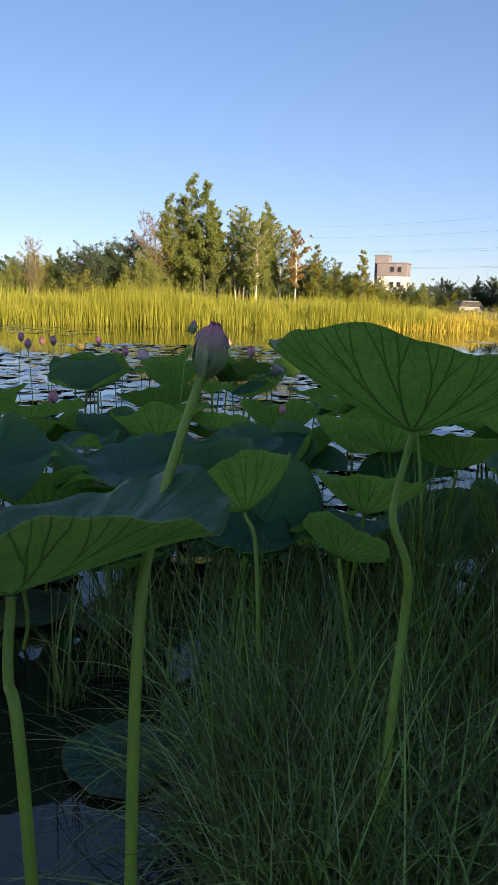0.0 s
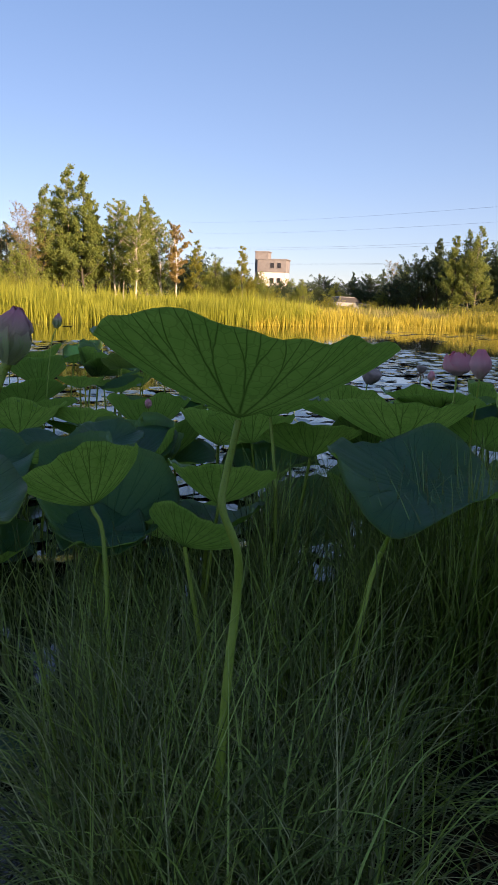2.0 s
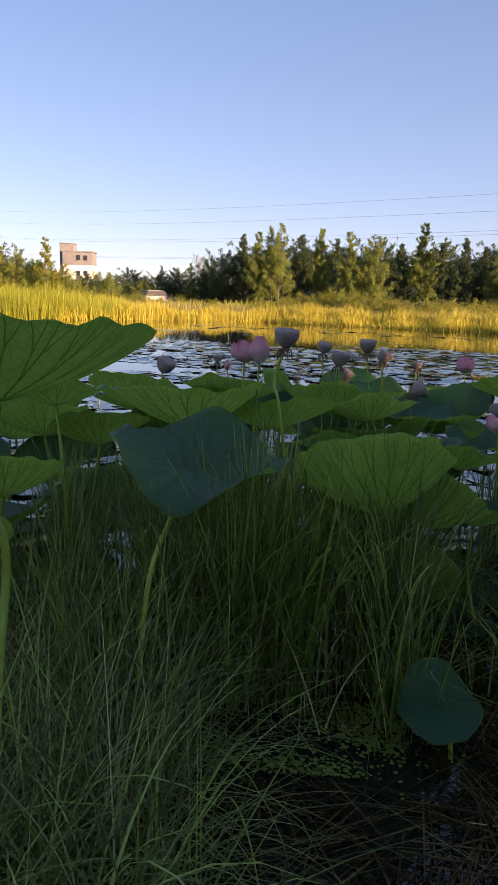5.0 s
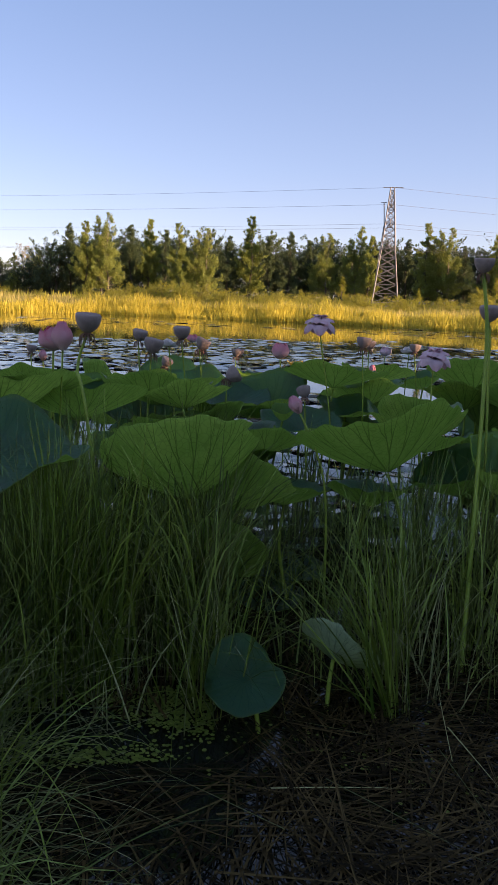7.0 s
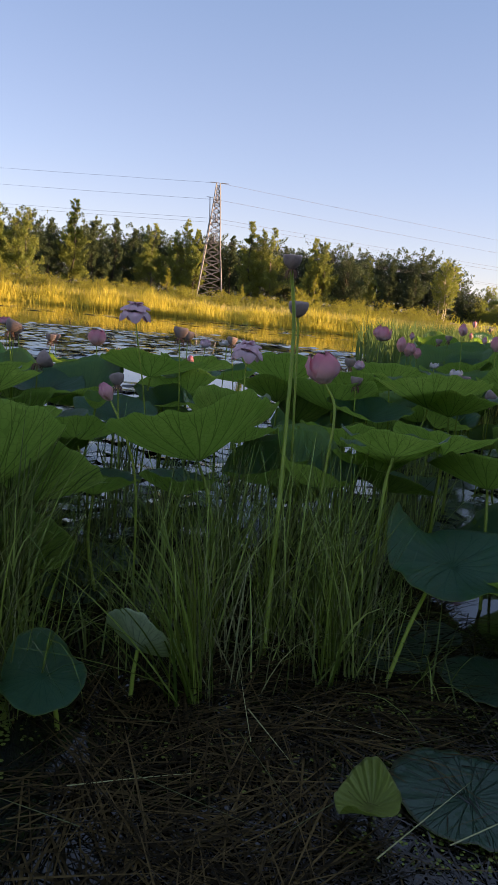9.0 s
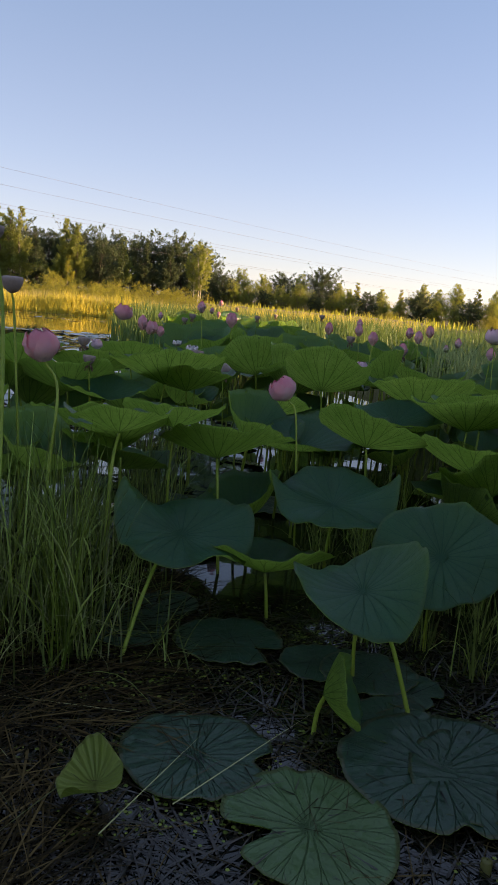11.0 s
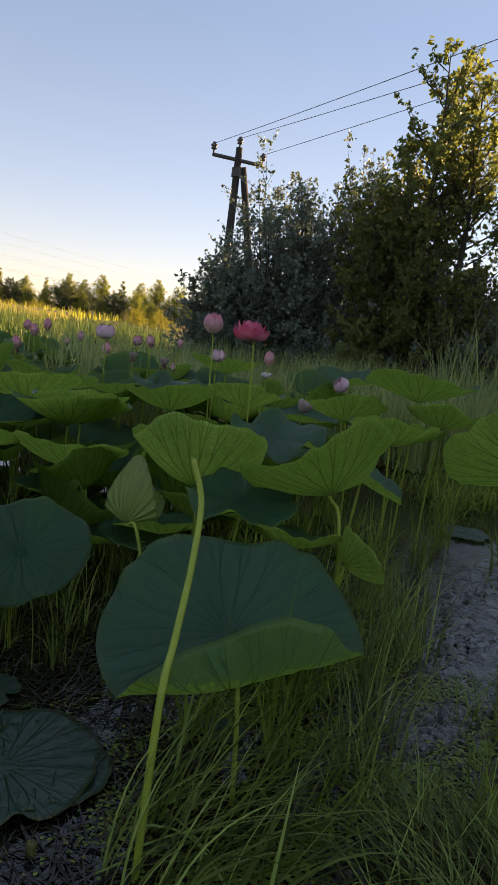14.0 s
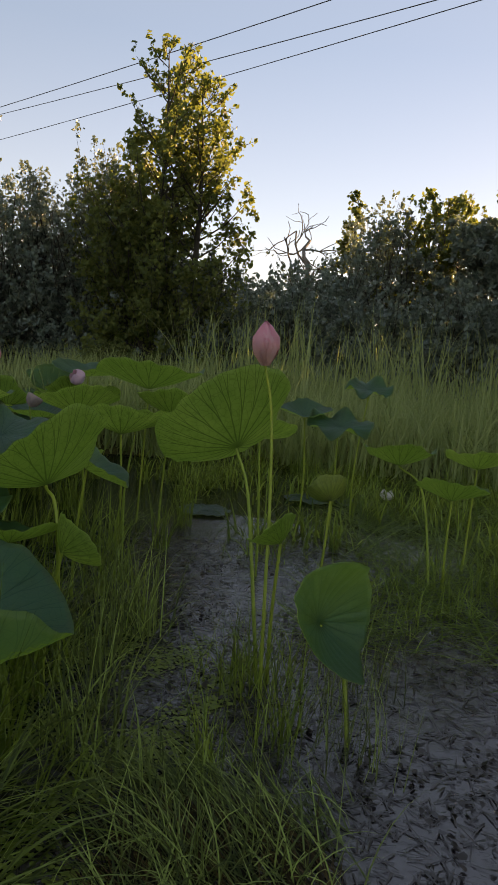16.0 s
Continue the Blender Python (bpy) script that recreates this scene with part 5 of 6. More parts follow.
leaf(-0.361, 5.205, 0.450, 0.20, 0.3, 10, 116)
leaf(1.139, 5.259, 0.444, 0.28, 0.3, 10, 70)
leaf(1.412, 3.876, 0.632, 0.30, 0.35, 16, 53)
leaf(0.644, 6.037, 0.494, 0.25, 0.2, 8, 86)
leaf(0.141, 3.432, 0.586, 0.17, 0.2, 10, 291)
leaf(0.958, 2.640, 0.682, 0.20, 0.4, 16, 95)
bud(-0.353, 5.467, 1.026, 0.11, base=(-0.479, 5.283), via=[(-0.400, 5.449, 0.822)], tilt=10, az=6)
bloom(-1.200, 8.253, 0.570, 0.13, opening=0.45, label='open pale pink lotus flower on a tall stem', kind='petal_pale')
bloom(-2.001, 8.600, 0.640, 0.1, opening=0.5, kind='yellow', label='faded yellow lotus flower on a tall stem')
bud(-2.162, 8.044, 0.736, 0.11, kind='bud_pink')
bud(-1.797, 8.655, 0.709, 0.11, kind='bud_pink')
bud(-1.297, 7.222, 0.674, 0.11, kind='bud_pink')
bud(-1.299, 7.732, 0.658, 0.11, kind='bud_pink')
bud(-2.266, 7.486, 0.732, 0.11, kind='bud_pink')
bud(-2.648, 8.416, 0.746, 0.11, kind='bud_pink')
bud(0.080, 6.382, 0.789, 0.11, kind='bud_pink')
bud(-2.719, 9.439, 0.636, 0.11, kind='bud_pink')
bud(-0.358, 10.866, 0.598, 0.11, kind='bud_pink')
seed_head(-1.163, 5.909, 0.614, 0.055, tilt=12, az=323)
seed_head(-1.186, 5.687, 0.537, 0.05, kind='pod_green', tilt=20, az=344)
bud(-1.067, 4.271, 0.640, 0.085, base=(-1.128, 4.033), via=[(-1.105, 4.235, 0.492)], kind='bud_pink')
seed_head(0.281, 6.073, 0.685, 0.05, tilt=40, az=349)
leaf(0.088, 6.172, 0.680, 0.18, 0.2, 25, 91, mats=('leaf_top_pale', 'leaf_under_pale'), label='withered yellow lotus leaf hanging from its stem')
seed_head(1.006, 6.034, 0.813, 0.04)
bud(0.322, 4.250, 0.619, 0.06, kind='bud_pink')
# round the tall sedge
leaf(1.159, 2.021, 0.722, 0.30, 0.19, 13, 285, base=(0.836, 1.572), via=[(0.910, 1.695, 0.448), (1.072, 1.935, 0.625)], wave=0.12, lobes=3, saddle=0.05, saddle_az=150, thick=0.01, label='wide drooping blue-green lotus leaf over the sedge')
leaf(1.358, 2.730, 0.724, 0.34, 0.35, 12, 82, wave=0.075)
leaf(1.790, 2.879, 0.674, 0.30, 0.3, 14, 66, wave=0.075)
leaf(2.467, 3.432, 0.620, 0.32, 0.3, 14, 50, wave=0.075, label='bright green lotus leaf lit from behind')
leaf(2.160, 4.248, 0.597, 0.30, 0.25, 10, 68)
leaf(2.505, 3.175, 0.633, 0.26, 0.3, 14, 78)
leaf(2.827, 4.602, 0.536, 0.30, 0.2, 8, 63)
leaf(1.801, 1.901, 0.546, 0.30, 0.5, 30, 76)
leaf(1.513, 4.238, 0.551, 0.27, 0.3, 10, 76)
bloom(1.877, 3.427, 0.927, 0.125, base=(1.826, 3.306), opening=0.42, rows=3, kind='petal', label='half open pink lotus flower on a thick stem', thick=0.008)
bud(1.619, 2.617, 0.997, 0.115, kind='petal', opening=0.08, rows=2, label='opening pink lotus bud')
seed_head(1.633, 2.397, 1.080, 0.048, base=(1.642, 2.132), via=[(1.594, 2.319, 0.784), (1.595, 2.401, 0.945)], tilt=8, thick=0.0075, az=274)
seed_head(2.686, 3.524, 0.972, 0.05, tilt=6, az=238)
bloom(2.741, 3.779, 0.920, 0.075, opening=0.9, kind='petal_white', rows=1, label='last pale petals of a withering lotus flower')
seed_head(2.580, 3.872, 0.941, 0.046, tilt=14, az=302)
seed_head(2.370, 3.298, 0.918, 0.052, tilt=12, thick=0.007, az=320)
seed_head(2.278, 4.981, 0.784, 0.036)
seed_head(1.598, 4.042, 0.811, 0.058, tilt=25, beard=False, az=314)
bud(2.385, 5.041, 0.718, 0.08, kind='bud_pink')
seed_head(3.109, 4.019, 0.873, 0.05, tilt=25, az=327)
bud(2.104, 4.068, 0.695, 0.06)
seed_head(3.437, 4.519, 0.820, 0.05)
seed_head(2.994, 4.306, 0.733, 0.042, tilt=30, az=311)
seed_head(3.869, 4.708, 0.747, 0.04)
seed_head(2.820, 3.236, 0.770, 0.05, tilt=60, az=336)
seed_head(3.692, 3.057, 0.944, 0.045)
seed_head(2.790, 2.497, 0.762, 0.035, tilt=30, az=69)
bloom(3.794, 4.019, 0.791, 0.12, opening=0.35, kind='petal')
bloom(4.253, 4.413, 0.699, 0.07, opening=0.9, kind='yellow', rows=1, label='small yellow water flower')
bloom(5.100, 7.484, 0.657, 0.1, opening=0.6, kind='petal')
bloom(3.128, 2.811, 1.084, 0.088, base=(3.132, 2.767), opening=1.55, kind='petal_pale', rows=3, label='pale pink lotus flower with hanging petals, past its bloom')
bloom(3.480, 2.309, 0.941, 0.088, opening=1.55, kind='petal_pale', rows=3, label='pale pink lotus flower with drooping petals')
bud(2.361, 2.002, 0.787, 0.075, base=(2.382, 1.814), via=[(2.421, 1.883, 0.417), (2.400, 1.935, 0.640)], kind='bud_pink', tilt=28, az=141)
leaf(2.655, 1.785, 0.571, 0.36, 0.46, 19, 100, base=(2.521, 1.495), via=[(2.604, 1.605, 0.213), (2.649, 1.709, 0.431)], wave=0.06, lobes=4, label="large green lotus leaf, veined underside towards the water's edge")
leaf(2.471, 2.220, 0.342, 0.22, 0.3, 12, 52, base=(2.297, 1.867), via=[(2.329, 2.025, 0.099), (2.401, 2.150, 0.197)], wave=0.075, label='bright green lotus leaf on a bent stem')
leaf(2.781, 2.015, 0.345, 0.20, 0.35, 10, 45, wave=0.075)
leaf(2.075, 2.083, 0.414, 0.26, 0.45, 35, 36, wave=0.075)
leaf(2.213, 2.636, 0.520, 0.30, 0.3, 14, 70)
leaf(2.754, 2.750, 0.447, 0.28, 0.25, 12, 53)
leaf(1.869, 1.798, 0.312, 0.17, 0.3, 55, 47)
leaf(2.852, 4.374, 0.567, 0.26, 0.25, 14, 83, label='bright green lotus leaf lit from behind')
leaf(2.767, 3.738, 0.596, 0.30, 0.3, 10, 61)
leaf(4.109, 4.537, 0.537, 0.32, 0.2, 8, 53)
leaf(3.841, 3.475, 0.654, 0.36, 0.25, 8, 48)
leaf(4.907, 4.116, 0.579, 0.30, 0.25, 10, 35)
leaf(3.287, 3.879, 0.512, 0.28, 0.2, 8, 256)
leaf(4.156, 2.563, 0.733, 0.30, 0.35, 14, 48)
leaf(2.574, 4.932, 0.510, 0.30, 0.25, 8, 68)
leaf(2.088, 4.371, 0.601, 0.30, 0.3, 10, 61)
leaf(3.202, 2.084, 0.535, 0.22, 0.3, 10, 41)
leaf(3.214, 3.046, 0.482, 0.24, 0.2, 8, 231)
leaf(2.897, 2.804, 0.593, 0.07, 0.9, 20, 232, label='small lotus leaf still rolled up, pale green')
leaf(1.652, 1.326, 0.160, 0.12, 0.12, 30, 244, wave=0.14, lobes=3, saddle=0.18, saddle_az=70, label='dark green lotus leaf low over the water')
leaf(1.962, 1.293, 0.160, 0.13, 0.3, 50, 17, mats=('leaf_under', 'leaf_back'), label='pale lotus leaf turned over, low over the water')
# seed pods and flowers by the bright sedge clump
seed_head(2.803, 1.524, 1.348, 0.036, base=(2.425, 1.167), via=[(2.587, 1.296, 0.311), (2.750, 1.428, 0.690), (2.823, 1.498, 1.113)], thick=0.01, tilt=4, label='tall brown lotus seed pod on a thick stem', az=218)
seed_head(3.184, 1.769, 1.164, 0.045, base=(3.106, 1.609), via=[(3.188, 1.752, 0.996)], tilt=5, beard=False, thick=0.007, az=218)
bloom(3.099, 1.520, 0.906, 0.135, base=(2.800, 1.320), via=[(2.975, 1.389, 0.491), (3.117, 1.468, 0.794)], opening=0.3, kind='petal', rows=3, tilt=14, thick=0.008, label='large half open pink lotus flower', pod=True, az=125)
bloom(6.204, 3.185, 0.965, 0.14, opening=0.42, kind='petal', tilt=12, label='half open pink lotus flower', az=301)
bud(6.125, 2.918, 0.898, 0.13, kind='bud_pink')
bud(6.514, 3.039, 0.856, 0.11, kind='bud_pink', opening=0.1)
bloom(6.613, 2.840, 0.761, 0.06, opening=0.8, kind='petal_white', rows=1, label='small white water flower')
seed_head(4.725, 4.067, 0.843, 0.05, tilt=10, az=316)
seed_head(4.683, 3.539, 0.865, 0.04)
bloom(5.243, 4.108, 0.809, 0.08, opening=0.9, kind='petal_white', rows=1, label='pale lotus flower losing its petals')
seed_head(4.402, 2.275, 0.865, 0.035)
seed_head(4.089, 2.008, 0.795, 0.035)
bud(6.241, 5.369, 0.650, 0.1, kind='petal_pale', opening=0.4)
seed_head(4.713, 6.574, 0.642, 0.05)
seed_head(4.473, 5.540, 0.679, 0.04)
bud(4.464, 3.744, 0.689, 0.07, kind='bud_pink')
leaf(3.105, 1.158, 0.675, 0.21, 0.3, 10, 34, base=(2.918, 1.072), via=[(2.986, 1.115, 0.380), (3.059, 1.151, 0.564)], wave=0.09, lobes=4)
leaf(3.596, 1.185, 0.629, 0.24, 0.3, 10, 25)
leaf(3.789, 1.838, 0.512, 0.24, 0.3, 12, 33)
leaf(4.639, 1.831, 0.683, 0.36, 0.35, 8, 37)
leaf(4.570, 2.350, 0.671, 0.30, 0.3, 12, 23)
leaf(4.134, 2.597, 0.611, 0.26, 0.35, 14, 39)
leaf(5.391, 2.555, 0.693, 0.30, 0.3, 10, 40)
leaf(4.116, 1.926, 0.628, 0.24, 0.25, 10, 231)
# the open bay with floating leaves
leaf(3.024, 0.811, 0.346, 0.26, 0.16, 18, 245, base=(2.565, 0.817), via=[(2.781, 0.826, 0.171), (2.945, 0.829, 0.320)], wave=0.14, lobes=3, saddle=0.08, saddle_az=120, label='wavy blue-green lotus leaf tilted over dark water')
leaf(3.675, 0.992, 0.506, 0.26, 0.32, 18, 35, base=(3.540, 0.868), via=[(3.608, 0.950, 0.388)], wave=0.075, lobes=4)
bloom(3.928, 0.762, 0.775, 0.115, base=(3.808, 0.606), via=[(3.879, 0.694, 0.651)], opening=0.45, kind='petal', rows=3, tilt=35, label='half open pink lotus flower leaning on its stem', pod=True, az=110)
leaf(3.500, 0.378, 0.437, 0.27, 0.16, 12, 190, wave=0.13, lobes=4, saddle=0.10, saddle_az=-60, label='dark blue-green wavy lotus leaf')
leaf(4.058, 0.397, 0.590, 0.26, 0.25, 25, 353, wave=0.075, label='bright green lotus leaf lit through from behind')
leaf(3.306, -0.095, 0.374, 0.24, 0.1, 36, 186, wave=0.045, label='round dark blue-green lotus leaf facing the bank')
leaf(2.782, 0.061, 0.387, 0.21, 0.18, 17, 157, base=(2.801, -0.177), via=[(2.788, -0.036, 0.255)], wave=0.11, lobes=2, saddle=0.24, saddle_az=-68, label='curled lotus leaf, one side turned up')
leaf(2.935, 0.103, 0.196, 0.17, 0.35, 40, 2, mats=('leaf_under', 'leaf_under'))
leaf(3.251, 0.552, 0.189, 0.26, 0.25, 14, 20)
leaf(2.566, 0.087, 0.140, 0.11, 0.6, 70, 284, label='narrow folded lotus leaf standing in the water')
leaf(3.432, 1.355, 0.564, 0.22, 0.3, 12, 42)
leaf(4.745, 1.737, 0.639, 0.30, 0.3, 10, 38)
leaf(4.197, 2.225, 0.620, 0.30, 0.35, 14, 37)
leaf(5.659, 2.576, 0.643, 0.34, 0.3, 8, 41)
leaf(4.769, 1.166, 0.555, 0.26, 0.25, 14, 11)
leaf(5.455, 1.076, 0.668, 0.32, 0.4, 28, 7, label='bright green lotus leaf lit through from behind')
leaf(5.403, 0.412, 0.646, 0.34, 0.35, 10, 20)
leaf(4.848, -0.031, 0.635, 0.30, 0.35, 14, 355)
leaf(4.878, 0.439, 0.595, 0.24, 0.2, 10, 191)
leaf(4.221, -0.089, 0.506, 0.30, 0.25, 18, 355)
bud(6.280, 2.938, 0.859, 0.12, kind='bud_pink')
bud(6.158, 2.106, 0.994, 0.12, kind='bud_pink', opening=0.1)
bloom(4.966, 2.566, 0.802, 0.07, opening=0.3, kind='petal_pale')
seed_head(4.785, 1.700, 0.819, 0.045, beard=False)
bloom(5.129, 1.914, 0.839, 0.06, opening=0.7, kind='petal_white', rows=1, label='white remains of a lotus flower')
seed_head(4.464, 2.220, 0.722, 0.035)
seed_head(5.396, 1.794, 0.688, 0.05, tilt=40, az=295)
bud(8.240, 2.243, 0.669, 0.1, kind='bud_pink', opening=0.05)
bud(7.889, 1.710, 0.727, 0.1, kind='bud_pink', opening=0.05)
bud(6.045, 0.905, 0.972, 0.1, kind='bud_pink', opening=0.05)
bud(7.574, 0.937, 1.000, 0.1, kind='bud_pink', opening=0.05)
bud(6.759, 3.106, 0.819, 0.1, kind='bud_pink', opening=0.05)
bud(9.071, 2.882, 0.655, 0.1, kind='bud_pink', opening=0.05)
bud(6.579, 0.787, 0.892, 0.1, kind='bud_pink', opening=0.05)
bloom(5.921, 0.934, 0.767, 0.09, opening=0.35, kind='petal_pale')
bloom(6.859, 1.645, 0.717, 0.07, opening=0.7, kind='petal_white', rows=1, label='small white flower above the leaves')
bloom(6.502, 0.092, 1.048, 0.125, base=(6.498, 0.063), opening=0.5, kind='petal_pale', label='pale pink lotus flower, half open')
bloom(7.314, -0.088, 0.997, 0.09, opening=0.2, kind='petal')
# the big tilted leaf and its neighbours
bare = thing("cut_lotus", "bare thick lotus stem that has lost its head", "lotus plant", (2.190, -0.645, 0.0))
part("stem", tubes("stem", [(curve([(p[0] - 2.190, p[1] + 0.645, p[2]) for p in ((2.19, -0.645, -0.15), (2.269, -0.658, 0.386), (2.380, -0.678, 0.517), (2.502, -0.700, 0.664), (2.605, -0.707, 0.803), (2.648, -0.676, 0.900), (2.650, -0.675, 0.906))], 8), np.append(np.linspace(0.0098, 0.0078, 48), 0.003))], M["stem"], 12), bare)
stub = thing("cut_lotus", "dull cut stub of a lotus stem at the water's edge", "lotus plant", (2.26, -0.40, 0.0))
part("stem", tubes("stem", [(np.array([[0, 0, -0.12], [0.004, 0, 0.03], [0.005, 0, 0.034], [0.005, 0, 0.035]]), np.array([0.014, 0.013, 0.012, 0.002]))], M["stem_dark"], 12), stub)
leaf(2.641, -0.828, 0.431, 0.38, 0.1, 22, 175, base=(2.478, -0.891), via=[(2.550, -0.865, 0.295)], wave=0.045, lobes=4, flip=0.52, flip_az=198, label='very large dark blue-green lotus leaf, its lower edge folded under')
leaf(3.339, -0.456, 0.516, 0.13, 0.9, 45, 334, base=(3.130, -0.648), via=[(3.275, -0.515, 0.466)], mats=('leaf_under', 'leaf_top_pale'), wave=0.09, lobes=3, saddle=0.7, saddle_az=150, label='curled yellow-green lotus leaf with a dried edge')
leaf(3.341, -1.199, 0.712, 0.30, 0.34, 36, 33, base=(3.134, -1.258), via=[(3.247, -1.234, 0.573)], wave=0.105, lobes=4, saddle=0.12, saddle_az=60, label='bright green lotus leaf lit through, one side blue-green')
leaf(3.631, -0.698, 0.621, 0.29, 0.5, 32, 354, wave=0.09, lobes=4, label='bright green lotus leaf lit through from behind')
leaf(3.320, -0.877, 0.643, 0.22, 0.12, 10, 175, wave=0.09)
leaf(4.538, -1.113, 0.721, 0.27, 0.1, 14, 173, wave=0.105, label='blue-green wavy lotus leaf mirroring the sky')
leaf(3.164, -1.062, 0.538, 0.17, 0.25, 14, 351)
leaf(4.547, -0.611, 0.615, 0.26, 0.2, 10, 1)
leaf(5.267, -0.506, 0.715, 0.30, 0.3, 14, 12)
leaf(5.466, -0.973, 0.766, 0.27, 0.3, 12, 346)
leaf(5.876, -0.470, 0.779, 0.26, 0.1, 12, 182, label='blue-green wavy lotus leaf mirroring the sky')
leaf(4.795, 0.030, 0.627, 0.32, 0.35, 10, 20)
leaf(5.472, -2.127, 0.941, 0.38, 0.25, 8, 343)
leaf(4.811, -1.802, 0.709, 0.26, 0.35, 14, 344)
leaf(5.375, -1.636, 0.762, 0.28, 0.3, 14, 358)
leaf(6.958, -1.969, 0.911, 0.30, 0.2, 8, 168)
leaf(5.123, -2.190, 0.809, 0.25, 0.3, 14, 331)
leaf(6.887, -0.888, 0.882, 0.30, 0.25, 10, 358)
leaf(5.747, 0.434, 0.643, 0.30, 0.3, 10, 12)
leaf(3.951, -1.457, 0.656, 0.20, 0.3, 40, 256)
leaf(3.074, -1.229, 0.524, 0.12, 0.5, 60, 287, label='narrow folded lotus leaf in the grass')
leaf(6.041, -0.104, 0.679, 0.30, 0.2, 8, 6)
bloom(5.453, -0.718, 1.214, 0.13, base=(5.245, -0.766), via=[(5.397, -0.732, 1.037)], opening=0.22, kind='petal', label='pink lotus flower just opening')
bloom(5.094, -0.938, 1.213, 0.13, base=(5.073, -1.003), via=[(5.088, -0.972, 1.083)], opening=0.85, kind='petal_hot', rows=3, label='deep pink open lotus flower', thick=0.008)
bud(6.074, -1.161, 1.021, 0.11, kind='bud_pink')
bloom(6.295, -0.789, 0.988, 0.1, opening=0.4, kind='petal_pale')
bloom(6.070, -1.156, 0.929, 0.05, opening=0.8, kind='petal_white', rows=1, label='white fallen lotus petals')
bloom(6.569, -1.859, 0.875, 0.12, opening=0.42, kind='petal_pale', tilt=50, label='pale pink lotus flower leaning to one side', az=108)
bud(7.880, -0.169, 0.963, 0.11, kind='petal')
bud(8.095, -0.443, 0.995, 0.09, kind='bud_pink')
seed_head(6.867, -0.104, 0.901, 0.035)
seed_head(6.684, -0.374, 0.888, 0.04)
seed_head(5.231, -1.321, 0.799, 0.05, tilt=30, beard=False, az=272)
bud(7.041, 0.754, 0.982, 0.11, kind='bud_pink')
seed_head(6.712, 0.814, 0.876, 0.045)
bud(8.075, 0.662, 0.880, 0.08)
bud(6.285, -0.462, 0.871, 0.07)
# the muddy shallows
bud(3.111, -1.949, 1.209, 0.165, base=(2.857, -1.934), via=[(2.951, -1.954, 0.401), (3.030, -1.979, 0.700), (3.087, -1.979, 1.033)], kind='bud_pink', thick=0.008, tilt=4, label='tall pointed pink lotus bud on a straight stem', az=66)
leaf(3.306, -1.937, 0.877, 0.31, 0.36, 46, 15, base=(2.940, -1.971), via=[(3.134, -1.970, 0.449), (3.241, -1.969, 0.718)], wave=0.06, lobes=4, label='bright green lotus leaf lit through, beside a pink bud')
leaf(2.976, -2.012, 0.564, 0.11, 0.5, 40, 44, wave=0.09, label='small young lotus leaf half unrolled')
leaf(2.580, -1.985, 0.413, 0.20, 0.4, 72, 209, base=(2.432, -2.073), via=[(2.604, -2.106, 0.226)], wave=0.12, lobes=2, saddle=0.3, saddle_az=10, label='lotus leaf folded upright in the muddy water')
leaf(4.912, -3.312, 0.788, 0.22, 0.1, 16, 150, wave=0.12, label='blue-green lotus leaf on a thin stem')
leaf(5.345, -3.794, 1.027, 0.18, 0.1, 18, 158, wave=0.12, label='blue-green lotus leaf on a thin stem')
leaf(4.257, -3.379, 0.647, 0.22, 0.3, 14, 335, base=(3.773, -3.356), via=[(4.060, -3.436, 0.490)], wave=0.105)
leaf(3.733, -3.378, 0.548, 0.20, 0.3, 12, 321, wave=0.09)
leaf(4.062, -3.802, 0.662, 0.20, 0.3, 14, 330, wave=0.09)
leaf(3.999, -2.785, 0.489, 0.12, 0.6, 50, 350, mats=('leaf_top_pale', 'leaf_under_pale'), label='curled yellow lotus leaf on the mud')
leaf(4.227, -2.437, 0.786, 0.20, 0.3, 20, 316)
leaf(5.206, -3.197, 0.826, 0.20, 0.2, 10, 153)
leaf(5.021, -1.939, 0.707, 0.25, 0.3, 12, 346)

# ---- floating leaves
def floating(x, y, R, notch=0.0, turn=0.0, label="round green lotus leaf floating flat on the water", mats=("pad_flat", "leaf_under"), z=0.012, **kw):
    SEED[0] += 1
    kw.setdefault("wave", 0.02)
    kw.setdefault("pleat", 0.010)
    ob = thing("floating_leaf", label, "lotus leaf", (x, y, z + 0.03 * R), "floating lotus leaves", turn)
    part("blade", lotus_blade(R, 0.03, SEED[0], mats=mats, notch=notch, rings=10, **kw), ob)
    part("stem", tubes("stem", [(np.array([[0.06, 0.02, -0.22], [0.02, 0.0, -0.1], [0.0, 0.0, -0.035 * R]]), 0.005)], M["stem_dark"], 6), ob)
    return ob


floating(2.302, 0.353, 0.20, 0.25, 30)
floating(2.186, -0.011, 0.21, 0.55, 200, mats=("pad_pale", "leaf_under"), label="light green floating leaf, torn at its edge")
floating(2.571, -0.251, 0.27, 0.12, 90)
floating(2.953, 0.555, 0.19, 0.5, 60)
floating(3.056, 0.877, 0.10, 0, 0)
floating(2.822, 0.892, 0.13, 0.2, 50)
floating(2.994, 0.057, 0.16, 0.2, 10)
floating(2.974, 0.231, 0.13, 0, 0)
floating(2.956, -0.086, 0.12, 0.3, 0)
floating(-0.713, 2.713, 0.19, 0.2, 40)
floating(-0.390, 2.685, 0.16, 0.3, 120)
floating(-0.157, 1.750, 0.17, 0.2, 80)
floating(-0.934, 4.174, 0.20, 0, 0)
floating(0.904, 5.570, 0.20, 0, 0)
floating(1.108, 4.897, 0.20, 0, 0)
floating(2.845, -0.864, 0.07, 0, 0)
floating(2.585, -0.351, 0.20, 0.15, 40)
